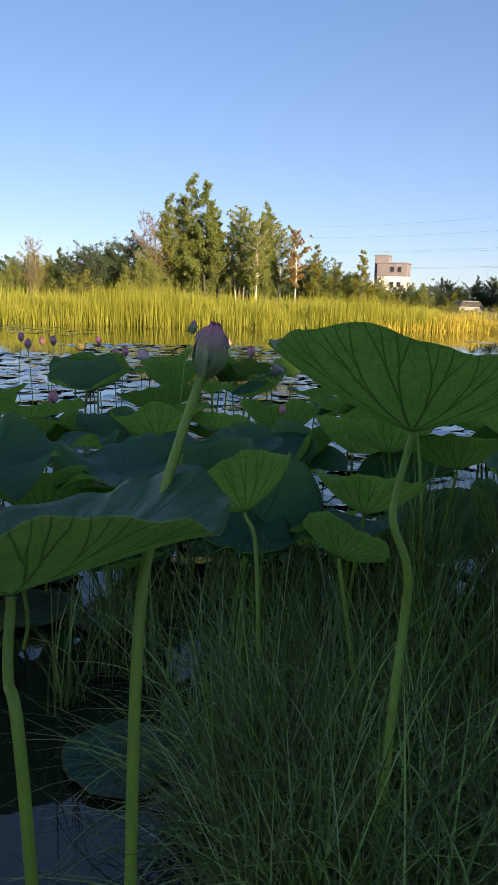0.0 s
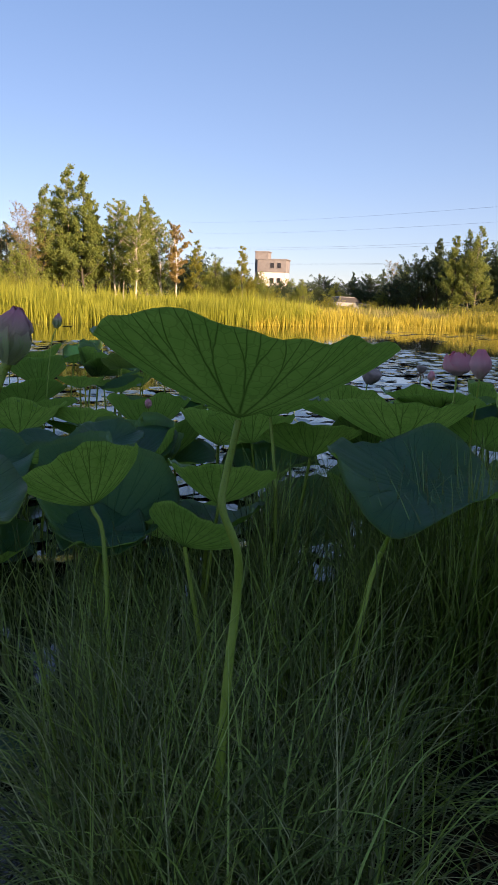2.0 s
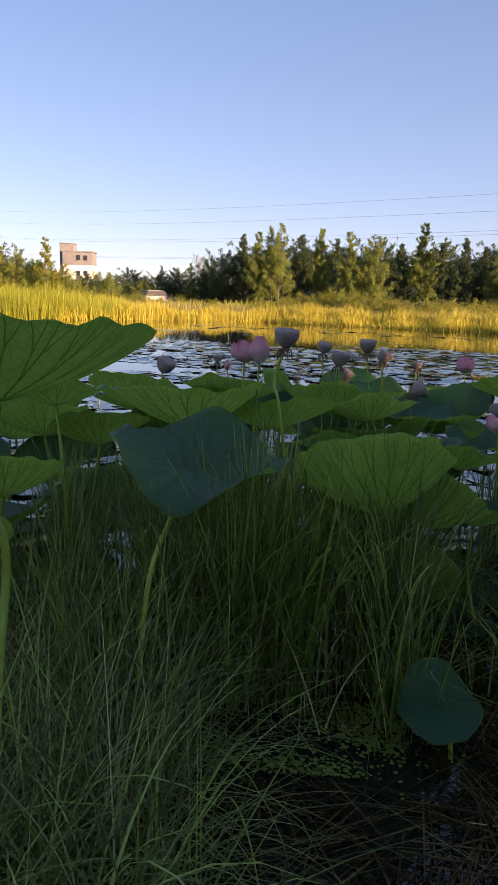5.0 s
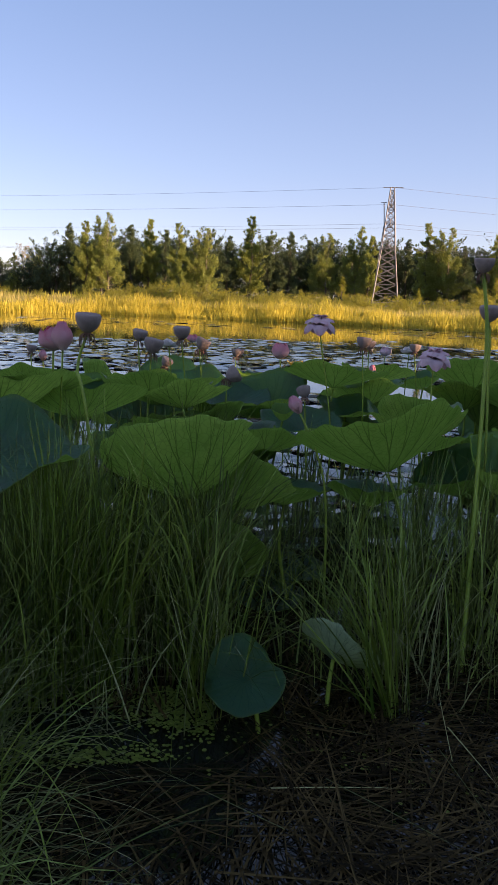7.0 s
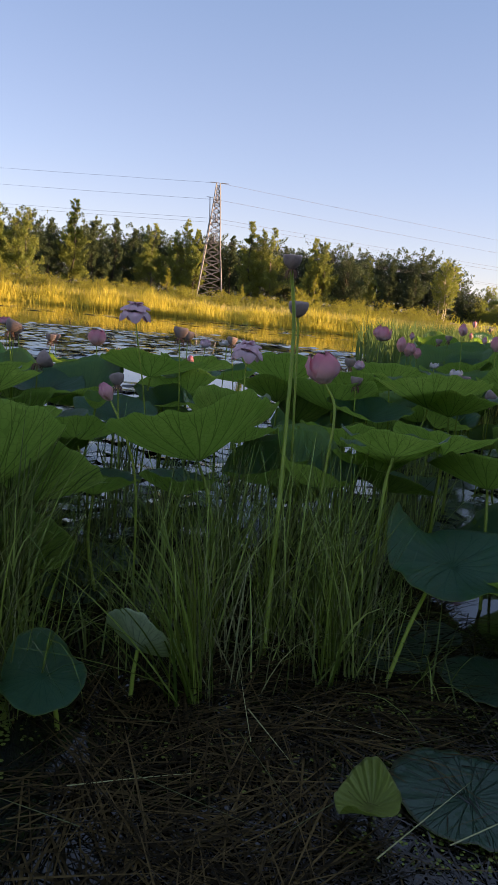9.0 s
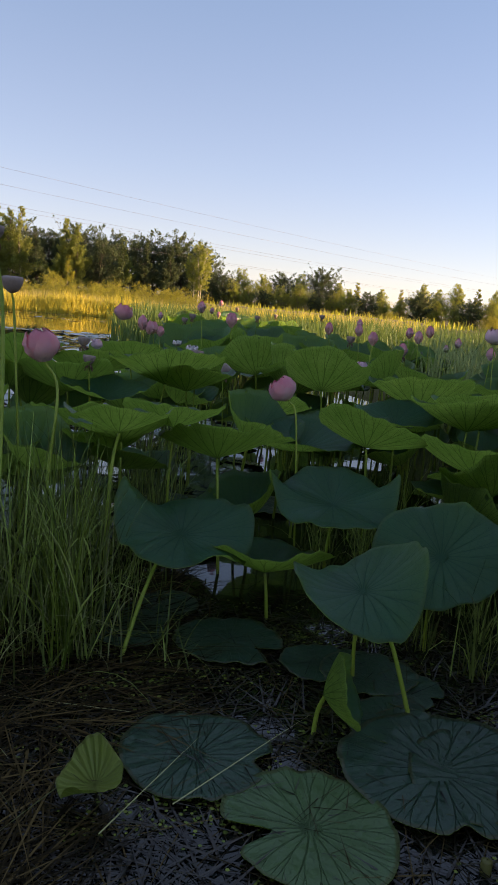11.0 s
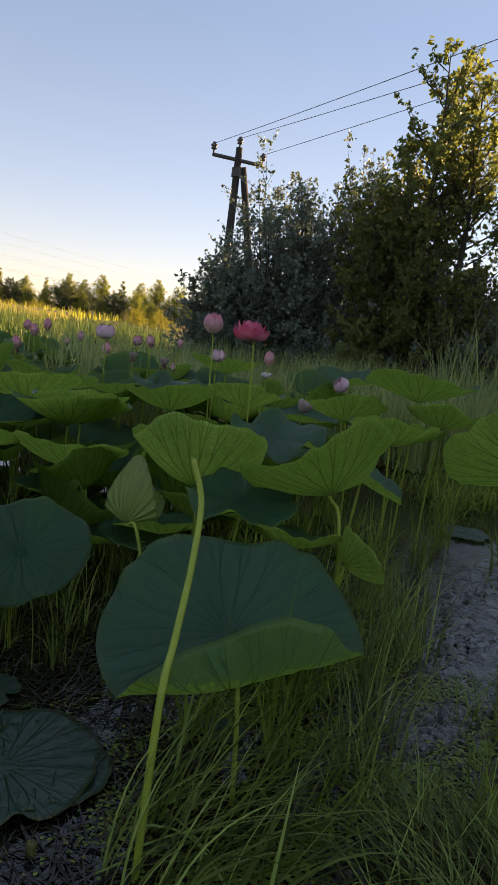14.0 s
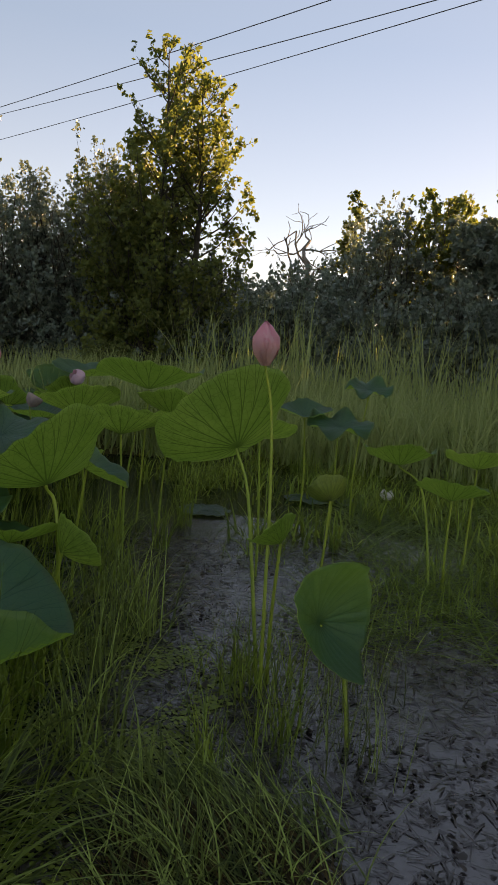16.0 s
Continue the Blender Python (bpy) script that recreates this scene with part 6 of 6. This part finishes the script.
floating(6.056, -3.734, 0.20, 0.3, 20)
floating(5.899, -4.089, 0.16, 0.2, 60)
floating(5.698, -2.676, 0.20, 0.2, 100)
floating(2.928, 0.948, 0.15, 0.3, 10)
floating(3.120, 0.893, 0.12, 0, 0)
floating(3.759, 1.164, 0.17, 0.2, 70)
floating(2.527, 2.277, 0.20, 0.3, 30)
floating(2.269, 2.057, 0.17, 0.2, 90)
floating(4.713, 1.089, 0.20, 0.2, 30)
floating(4.315, 1.568, 0.22, 0.1, 70)
floating(2.747, -0.085, 0.14, 0.2, 20)
leaf(2.027, 0.484, 0.05, 0.085, 0.5, 22, 150, saddle=0.3, saddle_az=20, wave=0.15, lobes=4, mats=("leaf_top_pale", "leaf_under_pale"), label="curled dying pale green lotus leaf on the water")
bloom(5.954, -4.454, 0.03, 0.1, "petal_white", 0.6, rows=1, label="fallen white lotus petals on the mud")

# ---- lily pads far out, all in one sheet of small discs
def disc_stuff(name, label, category, places, radius, mat, seed, z=0.008, wob=0.25, sides=9, lift=0.0):
    r = np.random.default_rng(seed)
    k = len(places)
    rad = np.broadcast_to(radius, (k,)) * r.uniform(0.6, 1.25, k)
    a = np.linspace(0, 2 * np.pi, sides, endpoint=False)[None] + r.uniform(0, 6.28, (k, 1))
    rr = rad[:, None] * (1 + wob * r.uniform(-0.5, 0.5, (k, sides)))
    v = np.stack([places[:, :1] + rr * np.cos(a), places[:, 1:2] + rr * np.sin(a), z + r.uniform(0, 0.006, (k, 1)) + lift * rad[:, None] * (1 + r.normal(0, 1, (k, 1)) * np.cos(a) + r.normal(0, 1, (k, 1)) * np.sin(a))], -1).reshape(-1, 3)
    f = (np.arange(k)[:, None] * sides + np.arange(sides)[None])
    return tagged(new(name, mesh_of(name, v, f, mat, smooth=False)), label, category, kind="stuff")


def pond(lo, hi, az0, az1, gap=0.8):
    def test(x, y):
        dx, dy = x - 0.45, y + 0.3
        d, az = np.hypot(dx, dy), np.degrees(np.arctan2(dx, dy))
        return (shore_distance(x, y) < -gap) & (d > lo) & (d < hi) & (az > az0) & (az < az1)
    return test


def patchy(test, scale, limit, seed):
    def both(x, y):
        n = np.sin(x * scale + seed) * np.cos(y * scale * 1.3 + seed * 2) + 0.5 * np.sin(x * scale * 2.7 + y * scale * 2.1 + seed)
        return test(x, y) & (n > limit)
    return both


pads_a = scatter(5200, patchy(pond(6.0, 21, -32, 66, 3.0), 0.45, -0.75, 1), 31, (-14, 4, 26, 32))
disc_stuff("lily_pads", "hundreds of small water-lily pads floating on the pond", "water lilies", pads_a, 0.14, M["pads"], 32, lift=0.045)
pads_b = scatter(2200, pond(3.6, 8, -32, 70), 33, (-6, 0, 9, 9))
disc_stuff("lily_pads", "small water-lily pads between the lotus stems", "water lilies", pads_b, 0.11, M["pads"], 34, lift=0.06)
pads_c = scatter(260, patchy(pond(22, 36, -32, 62, 0.8), 0.3, 0.35, 4), 35, (-20, 14, 32, 38))
disc_stuff("lily_pads", "thin far strips of water-lily pads", "water lilies", pads_c, 0.22, M["pads"], 36, lift=0.02)


# ---- the far part of the lotus stand
FAR_BLADES = [lotus_blade(0.29, 0.30 + 0.09 * k, 300 + k, 8 + 4 * k, 40 * k, wave=0.09, lobes=2 + k % 3, rings=8, segs=40) for k in range(6)]
FAR_STEM = tubes("stem", [(curve([(0, 0, -0.1), (0.03, 0.02, 0.35), (0, 0, 1.0)], 5), 0.008)], M["stem"], 6)


def far_leaf(x, y, z, k, turn, size):
    ob = thing("lotus_leaf", "green lotus leaf in the crowded far stand", "lotus leaf", (x, y, 0), "standing lotus leaves", turn)
    b = part("blade", FAR_BLADES[k], ob)
    b.matrix_basis = Matrix.Translation((0, 0, z)) @ Matrix.Diagonal((size, size, size, 1))
    s = part("stem", FAR_STEM, ob)
    s.matrix_basis = Matrix.Diagonal((1, 1, z, 1))


r = np.random.default_rng(44)
near_right = scatter(150, pond(5.6, 17, 62, 104, 0.3), 45, (2, -6, 18, 10))
far_out = [q for q in near_right if math.hypot(q[0] - 0.5, q[1] + 0.3) > 7.5]
joined = bmesh.new()
for x, y in far_out:
    z, size = r.uniform(0.42, 0.68), r.uniform(0.8, 1.25)
    for me, m in ((FAR_BLADES[r.integers(0, 6)], Matrix.Translation((x, y, z)) @ Matrix.Rotation(r.uniform(0, 6.28), 4, "Z") @ Matrix.Scale(size, 4)), (FAR_STEM, Matrix.Translation((x, y, 0)) @ Matrix.Diagonal((1, 1, z, 1)))):
        copy = me.copy()
        copy.transform(m)
        if me is FAR_STEM:
            copy.polygons.foreach_set("material_index", np.full(len(copy.polygons), 2, dtype=np.int32))
        joined.from_mesh(copy)
        bpy.data.meshes.remove(copy)
jm = bpy.data.meshes.new("lotus_stand")
joined.to_mesh(jm)
joined.free()
for key in ("leaf_top", "leaf_under", "stem"):
    jm.materials.append(M[key])
tagged(new("lotus_stand", jm), "crowded green lotus leaves of the far stand", "lotus leaves", kind="stuff")
for x, y in [q for q in near_right if math.hypot(q[0] - 0.5, q[1] + 0.3) <= 7.5]:
    far_leaf(x, y, r.uniform(0.45, 0.70), r.integers(0, 6), r.uniform(0, 360), r.uniform(0.8, 1.25))
for x, y in scatter(26, pond(5.0, 7.0, 20, 64), 46, (0, 0, 9, 9)):
    far_leaf(x, y, r.uniform(0.25, 0.5), r.integers(0, 6), r.uniform(0, 360), r.uniform(0.8, 1.2))
for x, y in scatter(26, pond(5.4, 8.5, -32, 18), 47, (-6, 2, 4, 9)):
    far_leaf(x, y, r.uniform(0.35, 0.6), r.integers(0, 6), r.uniform(0, 360), r.uniform(0.7, 1.1))
for x, y in scatter(46, pond(2.7, 5.4, -34, 14), 146, (-4, 1, 3, 6)):
    far_leaf(x, y, r.uniform(0.2, 0.48), r.integers(0, 6), r.uniform(0, 360), r.uniform(0.7, 1.05))
for x, y in scatter(56, pond(3.4, 6.2, 62, 104), 147, (1, -4, 8, 5)):
    far_leaf(x, y, r.uniform(0.2, 0.5), r.integers(0, 6), r.uniform(0, 360), r.uniform(0.7, 1.05))
for x, y in scatter(30, pond(3.2, 5.2, 14, 62), 148, (0, 0, 6, 6)):
    far_leaf(x, y, r.uniform(0.2, 0.5), r.integers(0, 6), r.uniform(0, 360), r.uniform(0.7, 1.05))
for i, (x, y) in enumerate(scatter(20, pond(6.5, 16, 60, 98, 0.3), 48, (2, -6, 18, 10))):
    if i % 3 == 0:
        seed_head(x, y, r.uniform(0.85, 1.1), 0.04)
    else:
        bud(x, y, r.uniform(0.85, 1.15), 0.11, ("bud_pink", "petal")[i % 2])

# ---- sedge, reeds and straw, nearest stretches
def wedge(n, az0, az1, d0, d1, seed, z=0.0, cx=0.5, cy=-0.3):
    g = np.random.default_rng(seed)
    az = np.radians(g.uniform(az0, az1, n))
    d = np.sqrt(g.uniform(d0 ** 2, d1 ** 2, n))
    return np.column_stack([cx + d * np.sin(az), cy + d * np.cos(az), np.full(n, z)])


def tufts(n, az0, az1, d0, d1, seed, per=26, spread=0.035, z=0.0, cx=0.5, cy=-0.3):
    """Blades gathered in tufts."""
    g = np.random.default_rng(seed)
    roots = wedge(max(1, n // per), az0, az1, d0, d1, seed, z, cx, cy)
    pick = roots[g.integers(0, len(roots), n)]
    return pick + np.column_stack([g.normal(0, spread, (n, 2)), np.zeros(n)])


def grass(name, label, base, height, width, mat, lean, bend, seed, segs=6, heading=None):
    return tagged(new(name, blades(name, base, height, width, M[mat], lean, bend, segs, heading, seed)), label, "grass", kind="stuff")


def straw(name, label, base, length, width, seed, mat="straw", heading=None):
    return tagged(new(name, blades(name, base, length, width, M[mat], -1.5, 0.03, 3, heading, seed)), label, "straw", kind="stuff")


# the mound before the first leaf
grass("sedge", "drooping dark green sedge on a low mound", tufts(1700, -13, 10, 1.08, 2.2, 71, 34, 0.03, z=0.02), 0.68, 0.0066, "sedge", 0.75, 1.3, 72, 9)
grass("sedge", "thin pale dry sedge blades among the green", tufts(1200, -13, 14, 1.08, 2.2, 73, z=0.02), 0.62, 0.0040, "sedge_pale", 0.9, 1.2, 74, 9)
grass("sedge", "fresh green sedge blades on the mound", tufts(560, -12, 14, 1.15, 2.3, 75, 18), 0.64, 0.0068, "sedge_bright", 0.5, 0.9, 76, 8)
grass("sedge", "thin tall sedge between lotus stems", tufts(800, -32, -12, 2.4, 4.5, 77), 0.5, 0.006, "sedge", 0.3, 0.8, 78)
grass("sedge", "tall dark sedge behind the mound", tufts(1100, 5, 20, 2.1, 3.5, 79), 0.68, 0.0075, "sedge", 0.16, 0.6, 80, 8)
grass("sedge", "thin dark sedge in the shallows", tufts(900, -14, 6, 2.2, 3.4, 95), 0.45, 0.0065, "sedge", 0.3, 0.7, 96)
grass("sedge", "long pale arching blades over the mound", tufts(330, -12, 11, 1.1, 1.9, 157, 12, 0.04, z=0.02), 0.66, 0.0042, "sedge_pale", 0.9, 0.9, 158, 9)
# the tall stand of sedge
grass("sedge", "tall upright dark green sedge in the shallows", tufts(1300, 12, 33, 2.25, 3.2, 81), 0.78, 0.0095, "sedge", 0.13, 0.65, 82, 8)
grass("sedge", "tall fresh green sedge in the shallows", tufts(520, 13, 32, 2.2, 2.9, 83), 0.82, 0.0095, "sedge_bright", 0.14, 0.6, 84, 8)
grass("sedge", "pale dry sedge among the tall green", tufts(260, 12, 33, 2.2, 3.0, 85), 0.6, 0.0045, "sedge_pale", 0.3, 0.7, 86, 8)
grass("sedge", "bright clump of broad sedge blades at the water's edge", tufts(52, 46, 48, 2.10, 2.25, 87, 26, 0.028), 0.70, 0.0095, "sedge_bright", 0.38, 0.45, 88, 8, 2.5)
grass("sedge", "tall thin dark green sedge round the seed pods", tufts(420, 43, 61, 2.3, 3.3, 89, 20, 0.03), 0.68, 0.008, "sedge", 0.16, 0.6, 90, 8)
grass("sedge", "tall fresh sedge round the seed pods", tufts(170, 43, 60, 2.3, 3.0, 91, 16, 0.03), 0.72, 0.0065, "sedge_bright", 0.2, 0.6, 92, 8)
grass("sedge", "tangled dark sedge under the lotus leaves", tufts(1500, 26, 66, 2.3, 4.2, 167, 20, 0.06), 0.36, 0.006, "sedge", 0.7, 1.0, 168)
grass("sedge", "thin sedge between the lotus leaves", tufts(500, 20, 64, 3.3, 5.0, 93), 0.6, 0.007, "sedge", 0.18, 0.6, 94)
grass("sedge", "thin light blades crossing the tall sedge", tufts(260, 11, 33, 2.05, 2.5, 151, 8, 0.05), 0.62, 0.0045, "sedge_pale", 0.3, 1.1, 152, 8)
grass("sedge", "fresh arching blades before the tall sedge", tufts(200, 11, 34, 2.05, 2.5, 153, 8, 0.05), 0.66, 0.006, "sedge_bright", 0.3, 1.0, 154, 8)
grass("sedge", "thin light blades among the seed pod stems", tufts(150, 42, 62, 2.1, 2.9, 155, 8, 0.05), 0.6, 0.0045, "sedge_pale", 0.3, 1.0, 156, 8)
# the late stretch
grass("sedge", "fresh grass at the edge of the muddy shallows", tufts(300, 99, 109, 2.25, 3.4, 101, 22), 0.60, 0.0095, "sedge_bright", 0.28, 0.9, 102, 8)
grass("sedge", "long dark drooping grass at the water's edge", tufts(190, 98, 113, 1.62, 2.1, 103, 16), 0.56, 0.0085, "sedge", 0.95, 0.7, 104, 8, -1.66)
grass("sedge", "fresh drooping grass at the water's edge", tufts(70, 99, 113, 1.7, 2.1, 105, 12), 0.42, 0.007, "sedge_bright", 1.0, 0.6, 106, 8, -1.66)
grass("sedge", "short tufts of grass in the mud", tufts(260, 103, 121, 1.5, 1.95, 107, 22, 0.05, 0, 0.6, -0.85), 0.30, 0.0048, "sedge", 1.0, 0.9, 108)
grass("sedge", "green grass lying flat at the mud's edge", tufts(300, 104, 126, 1.35, 1.9, 161, 30, 0.08, 0.01, 0.6, -0.85), 0.36, 0.005, "sedge", -1.3, 0.2, 162, 6, 0.3)
straw("straw", "brown matted straw at the mud's edge", wedge(520, 104, 124, 1.3, 1.75, 175, 0.012, 0.6, -0.85), 0.3, 0.005, 275, heading=0.2)
grass("sedge", "thin fresh grass standing round the lotus stems", tufts(230, 110, 119, 1.95, 2.7, 163, 14, 0.04, 0, 0.6, -0.85), 0.34, 0.0048, "sedge_bright", 0.35, 0.7, 164, 7)
grass("sedge", "dark grass stalks standing in the shallow water", tufts(150, 117, 125, 2.1, 2.9, 165, 10, 0.05, 0, 0.6, -0.85), 0.32, 0.004, "sedge", 0.25, 0.5, 166, 6)
grass("sedge", "dense fresh grass leaning over the mud", tufts(340, 97, 106, 1.9, 3.3, 109, 24, 0.05, 0, 0.6, -0.85), 0.50, 0.0065, "sedge", 0.4, 0.8, 110, 8)
grass("sedge", "grass between lotus leaves by the bank", tufts(800, 96, 114, 3.2, 7.5, 111), 0.46, 0.009, "sedge_bright", 0.25, 0.8, 112)
grass("sedge", "flattened mats of grass on the mud", tufts(2600, 121, 140, 3.2, 7.5, 113, 40, 0.09, 0, 0.6, -0.85), 0.45, 0.008, "sedge_bright", -1.3, 0.12, 114)
grass("sedge", "grass in the dark behind the big leaf", tufts(900, 76, 98, 2.6, 4.5, 115), 0.4, 0.0065, "sedge", 0.3, 0.8, 116)
grass("sedge", "low green grass beyond the muddy water", tufts(1500, 104, 136, 4.6, 8.0, 181, 30, 0.10, 0, 0.6, -0.85), 0.30, 0.014, "sedge_bright", 0.7, 0.9, 182)
grass("sedge", "grass islands in the muddy water", tufts(900, 114, 134, 2.9, 4.8, 183, 45, 0.10, 0, 0.6, -0.85), 0.26, 0.006, "sedge_bright", 0.9, 0.9, 184)
grass("sedge", "grass tufts on the far side of the mud", tufts(1600, 112, 140, 6.0, 9.0, 117, 40, 0.08), 0.36, 0.012, "sedge_bright", 0.8, 0.8, 118)
grass("sedge", "flattened fresh green grass lying over the mud", tufts(1500, 121, 143, 3.0, 6.5, 119, 50, 0.12, 0, 0.6, -0.85), 0.42, 0.007, "sedge_bright", -1.32, 0.12, 120)
# reeds along the near right bank
grass("reeds", "tall green reeds below the bushes", tufts(6500, 100, 140, 7.6, 13.0, 121, 14, 0.12, 0.1), 0.98, 0.022, "reed_green", 0.28, 0.8, 122, 5)
grass("reeds", "tall pale green reeds below the bushes", tufts(900, 110, 140, 9.0, 13.0, 123, 9, 0.10, 0.1), 1.75, 0.020, "reed_green", 0.15, 0.5, 124, 6)
grass("reeds", "green bank grass before the bushes", tufts(5200, 80, 112, 7.8, 14.0, 125, 18, 0.12, 0.05), 0.95, 0.022, "reed_green", 0.2, 0.6, 126, 5)
grass("reeds", "shaded green reeds along the bank", tufts(8000, 58, 88, 13.0, 30.0, 127, 14, 0.25, 0.0), 0.95, 0.04, "reed_shade", 0.15, 0.45, 128, 4)
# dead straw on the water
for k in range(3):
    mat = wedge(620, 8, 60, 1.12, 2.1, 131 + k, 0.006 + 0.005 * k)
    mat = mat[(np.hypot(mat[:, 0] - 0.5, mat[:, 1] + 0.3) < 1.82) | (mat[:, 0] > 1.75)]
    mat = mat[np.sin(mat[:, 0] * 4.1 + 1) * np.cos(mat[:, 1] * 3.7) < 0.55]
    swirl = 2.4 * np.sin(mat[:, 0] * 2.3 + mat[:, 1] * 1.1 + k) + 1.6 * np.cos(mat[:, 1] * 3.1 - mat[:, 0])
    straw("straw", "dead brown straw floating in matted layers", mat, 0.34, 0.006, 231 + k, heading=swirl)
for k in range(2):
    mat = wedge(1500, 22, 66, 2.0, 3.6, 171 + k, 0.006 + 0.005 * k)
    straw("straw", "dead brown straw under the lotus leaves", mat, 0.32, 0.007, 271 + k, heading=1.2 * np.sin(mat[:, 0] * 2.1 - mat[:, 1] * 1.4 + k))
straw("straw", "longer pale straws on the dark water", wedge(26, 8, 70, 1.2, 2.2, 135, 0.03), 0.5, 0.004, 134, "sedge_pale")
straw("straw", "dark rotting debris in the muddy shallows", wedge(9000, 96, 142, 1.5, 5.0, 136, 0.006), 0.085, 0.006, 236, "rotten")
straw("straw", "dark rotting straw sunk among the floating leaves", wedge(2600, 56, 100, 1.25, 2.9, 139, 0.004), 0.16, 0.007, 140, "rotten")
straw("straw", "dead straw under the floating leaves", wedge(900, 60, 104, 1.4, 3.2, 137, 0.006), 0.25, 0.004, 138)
def weed(az0, az1, d0, d1, n, seed, size=0.008):
    disc_stuff("duckweed", "small green duckweed leaves crowded on the water", "duckweed", patchy_pick(wedge(n * 3, az0, az1, d0, d1, seed), n, seed)[:, :2], size, M["duckweed"], seed, z=0.006, sides=6)
def patchy_pick(p, n, seed):
    s = np.random.default_rng(seed).normal(0, 0.5, len(p)) + np.sin(p[:, 0] * 7 + seed) * np.cos(p[:, 1] * 6 + seed) + 0.6 * np.sin(p[:, 0] * 17 + p[:, 1] * 13)
    return p[np.argsort(-s)][:n]
weed(11, 33, 1.84, 2.22, 2400, 141, 0.006)
weed(32, 66, 1.7, 2.6, 500, 142, 0.006)
weed(60, 100, 1.5, 3.0, 2600, 143, 0.0055)
weed(96, 122, 1.7, 3.2, 3400, 144, 0.006)
litter = wedge(2600, 98, 136, 1.4, 4.2, 145, 0.0, 0.6, -0.85)
litter = litter[np.sin(litter[:, 0] * 5.1) * np.cos(litter[:, 1] * 4.3 + 1) + 0.4 * np.sin(litter[:, 0] * 13 + litter[:, 1] * 11) > -0.15]
disc_stuff("leaf_litter", "black rotting leaf scraps on the shallow water", "leaf litter", litter[:, :2], 0.010, M["rotten"], 146, z=0.006, wob=1.2, sides=7, lift=0.3)
weed(100, 123, 1.7, 3.5, 6500, 147, 0.008)
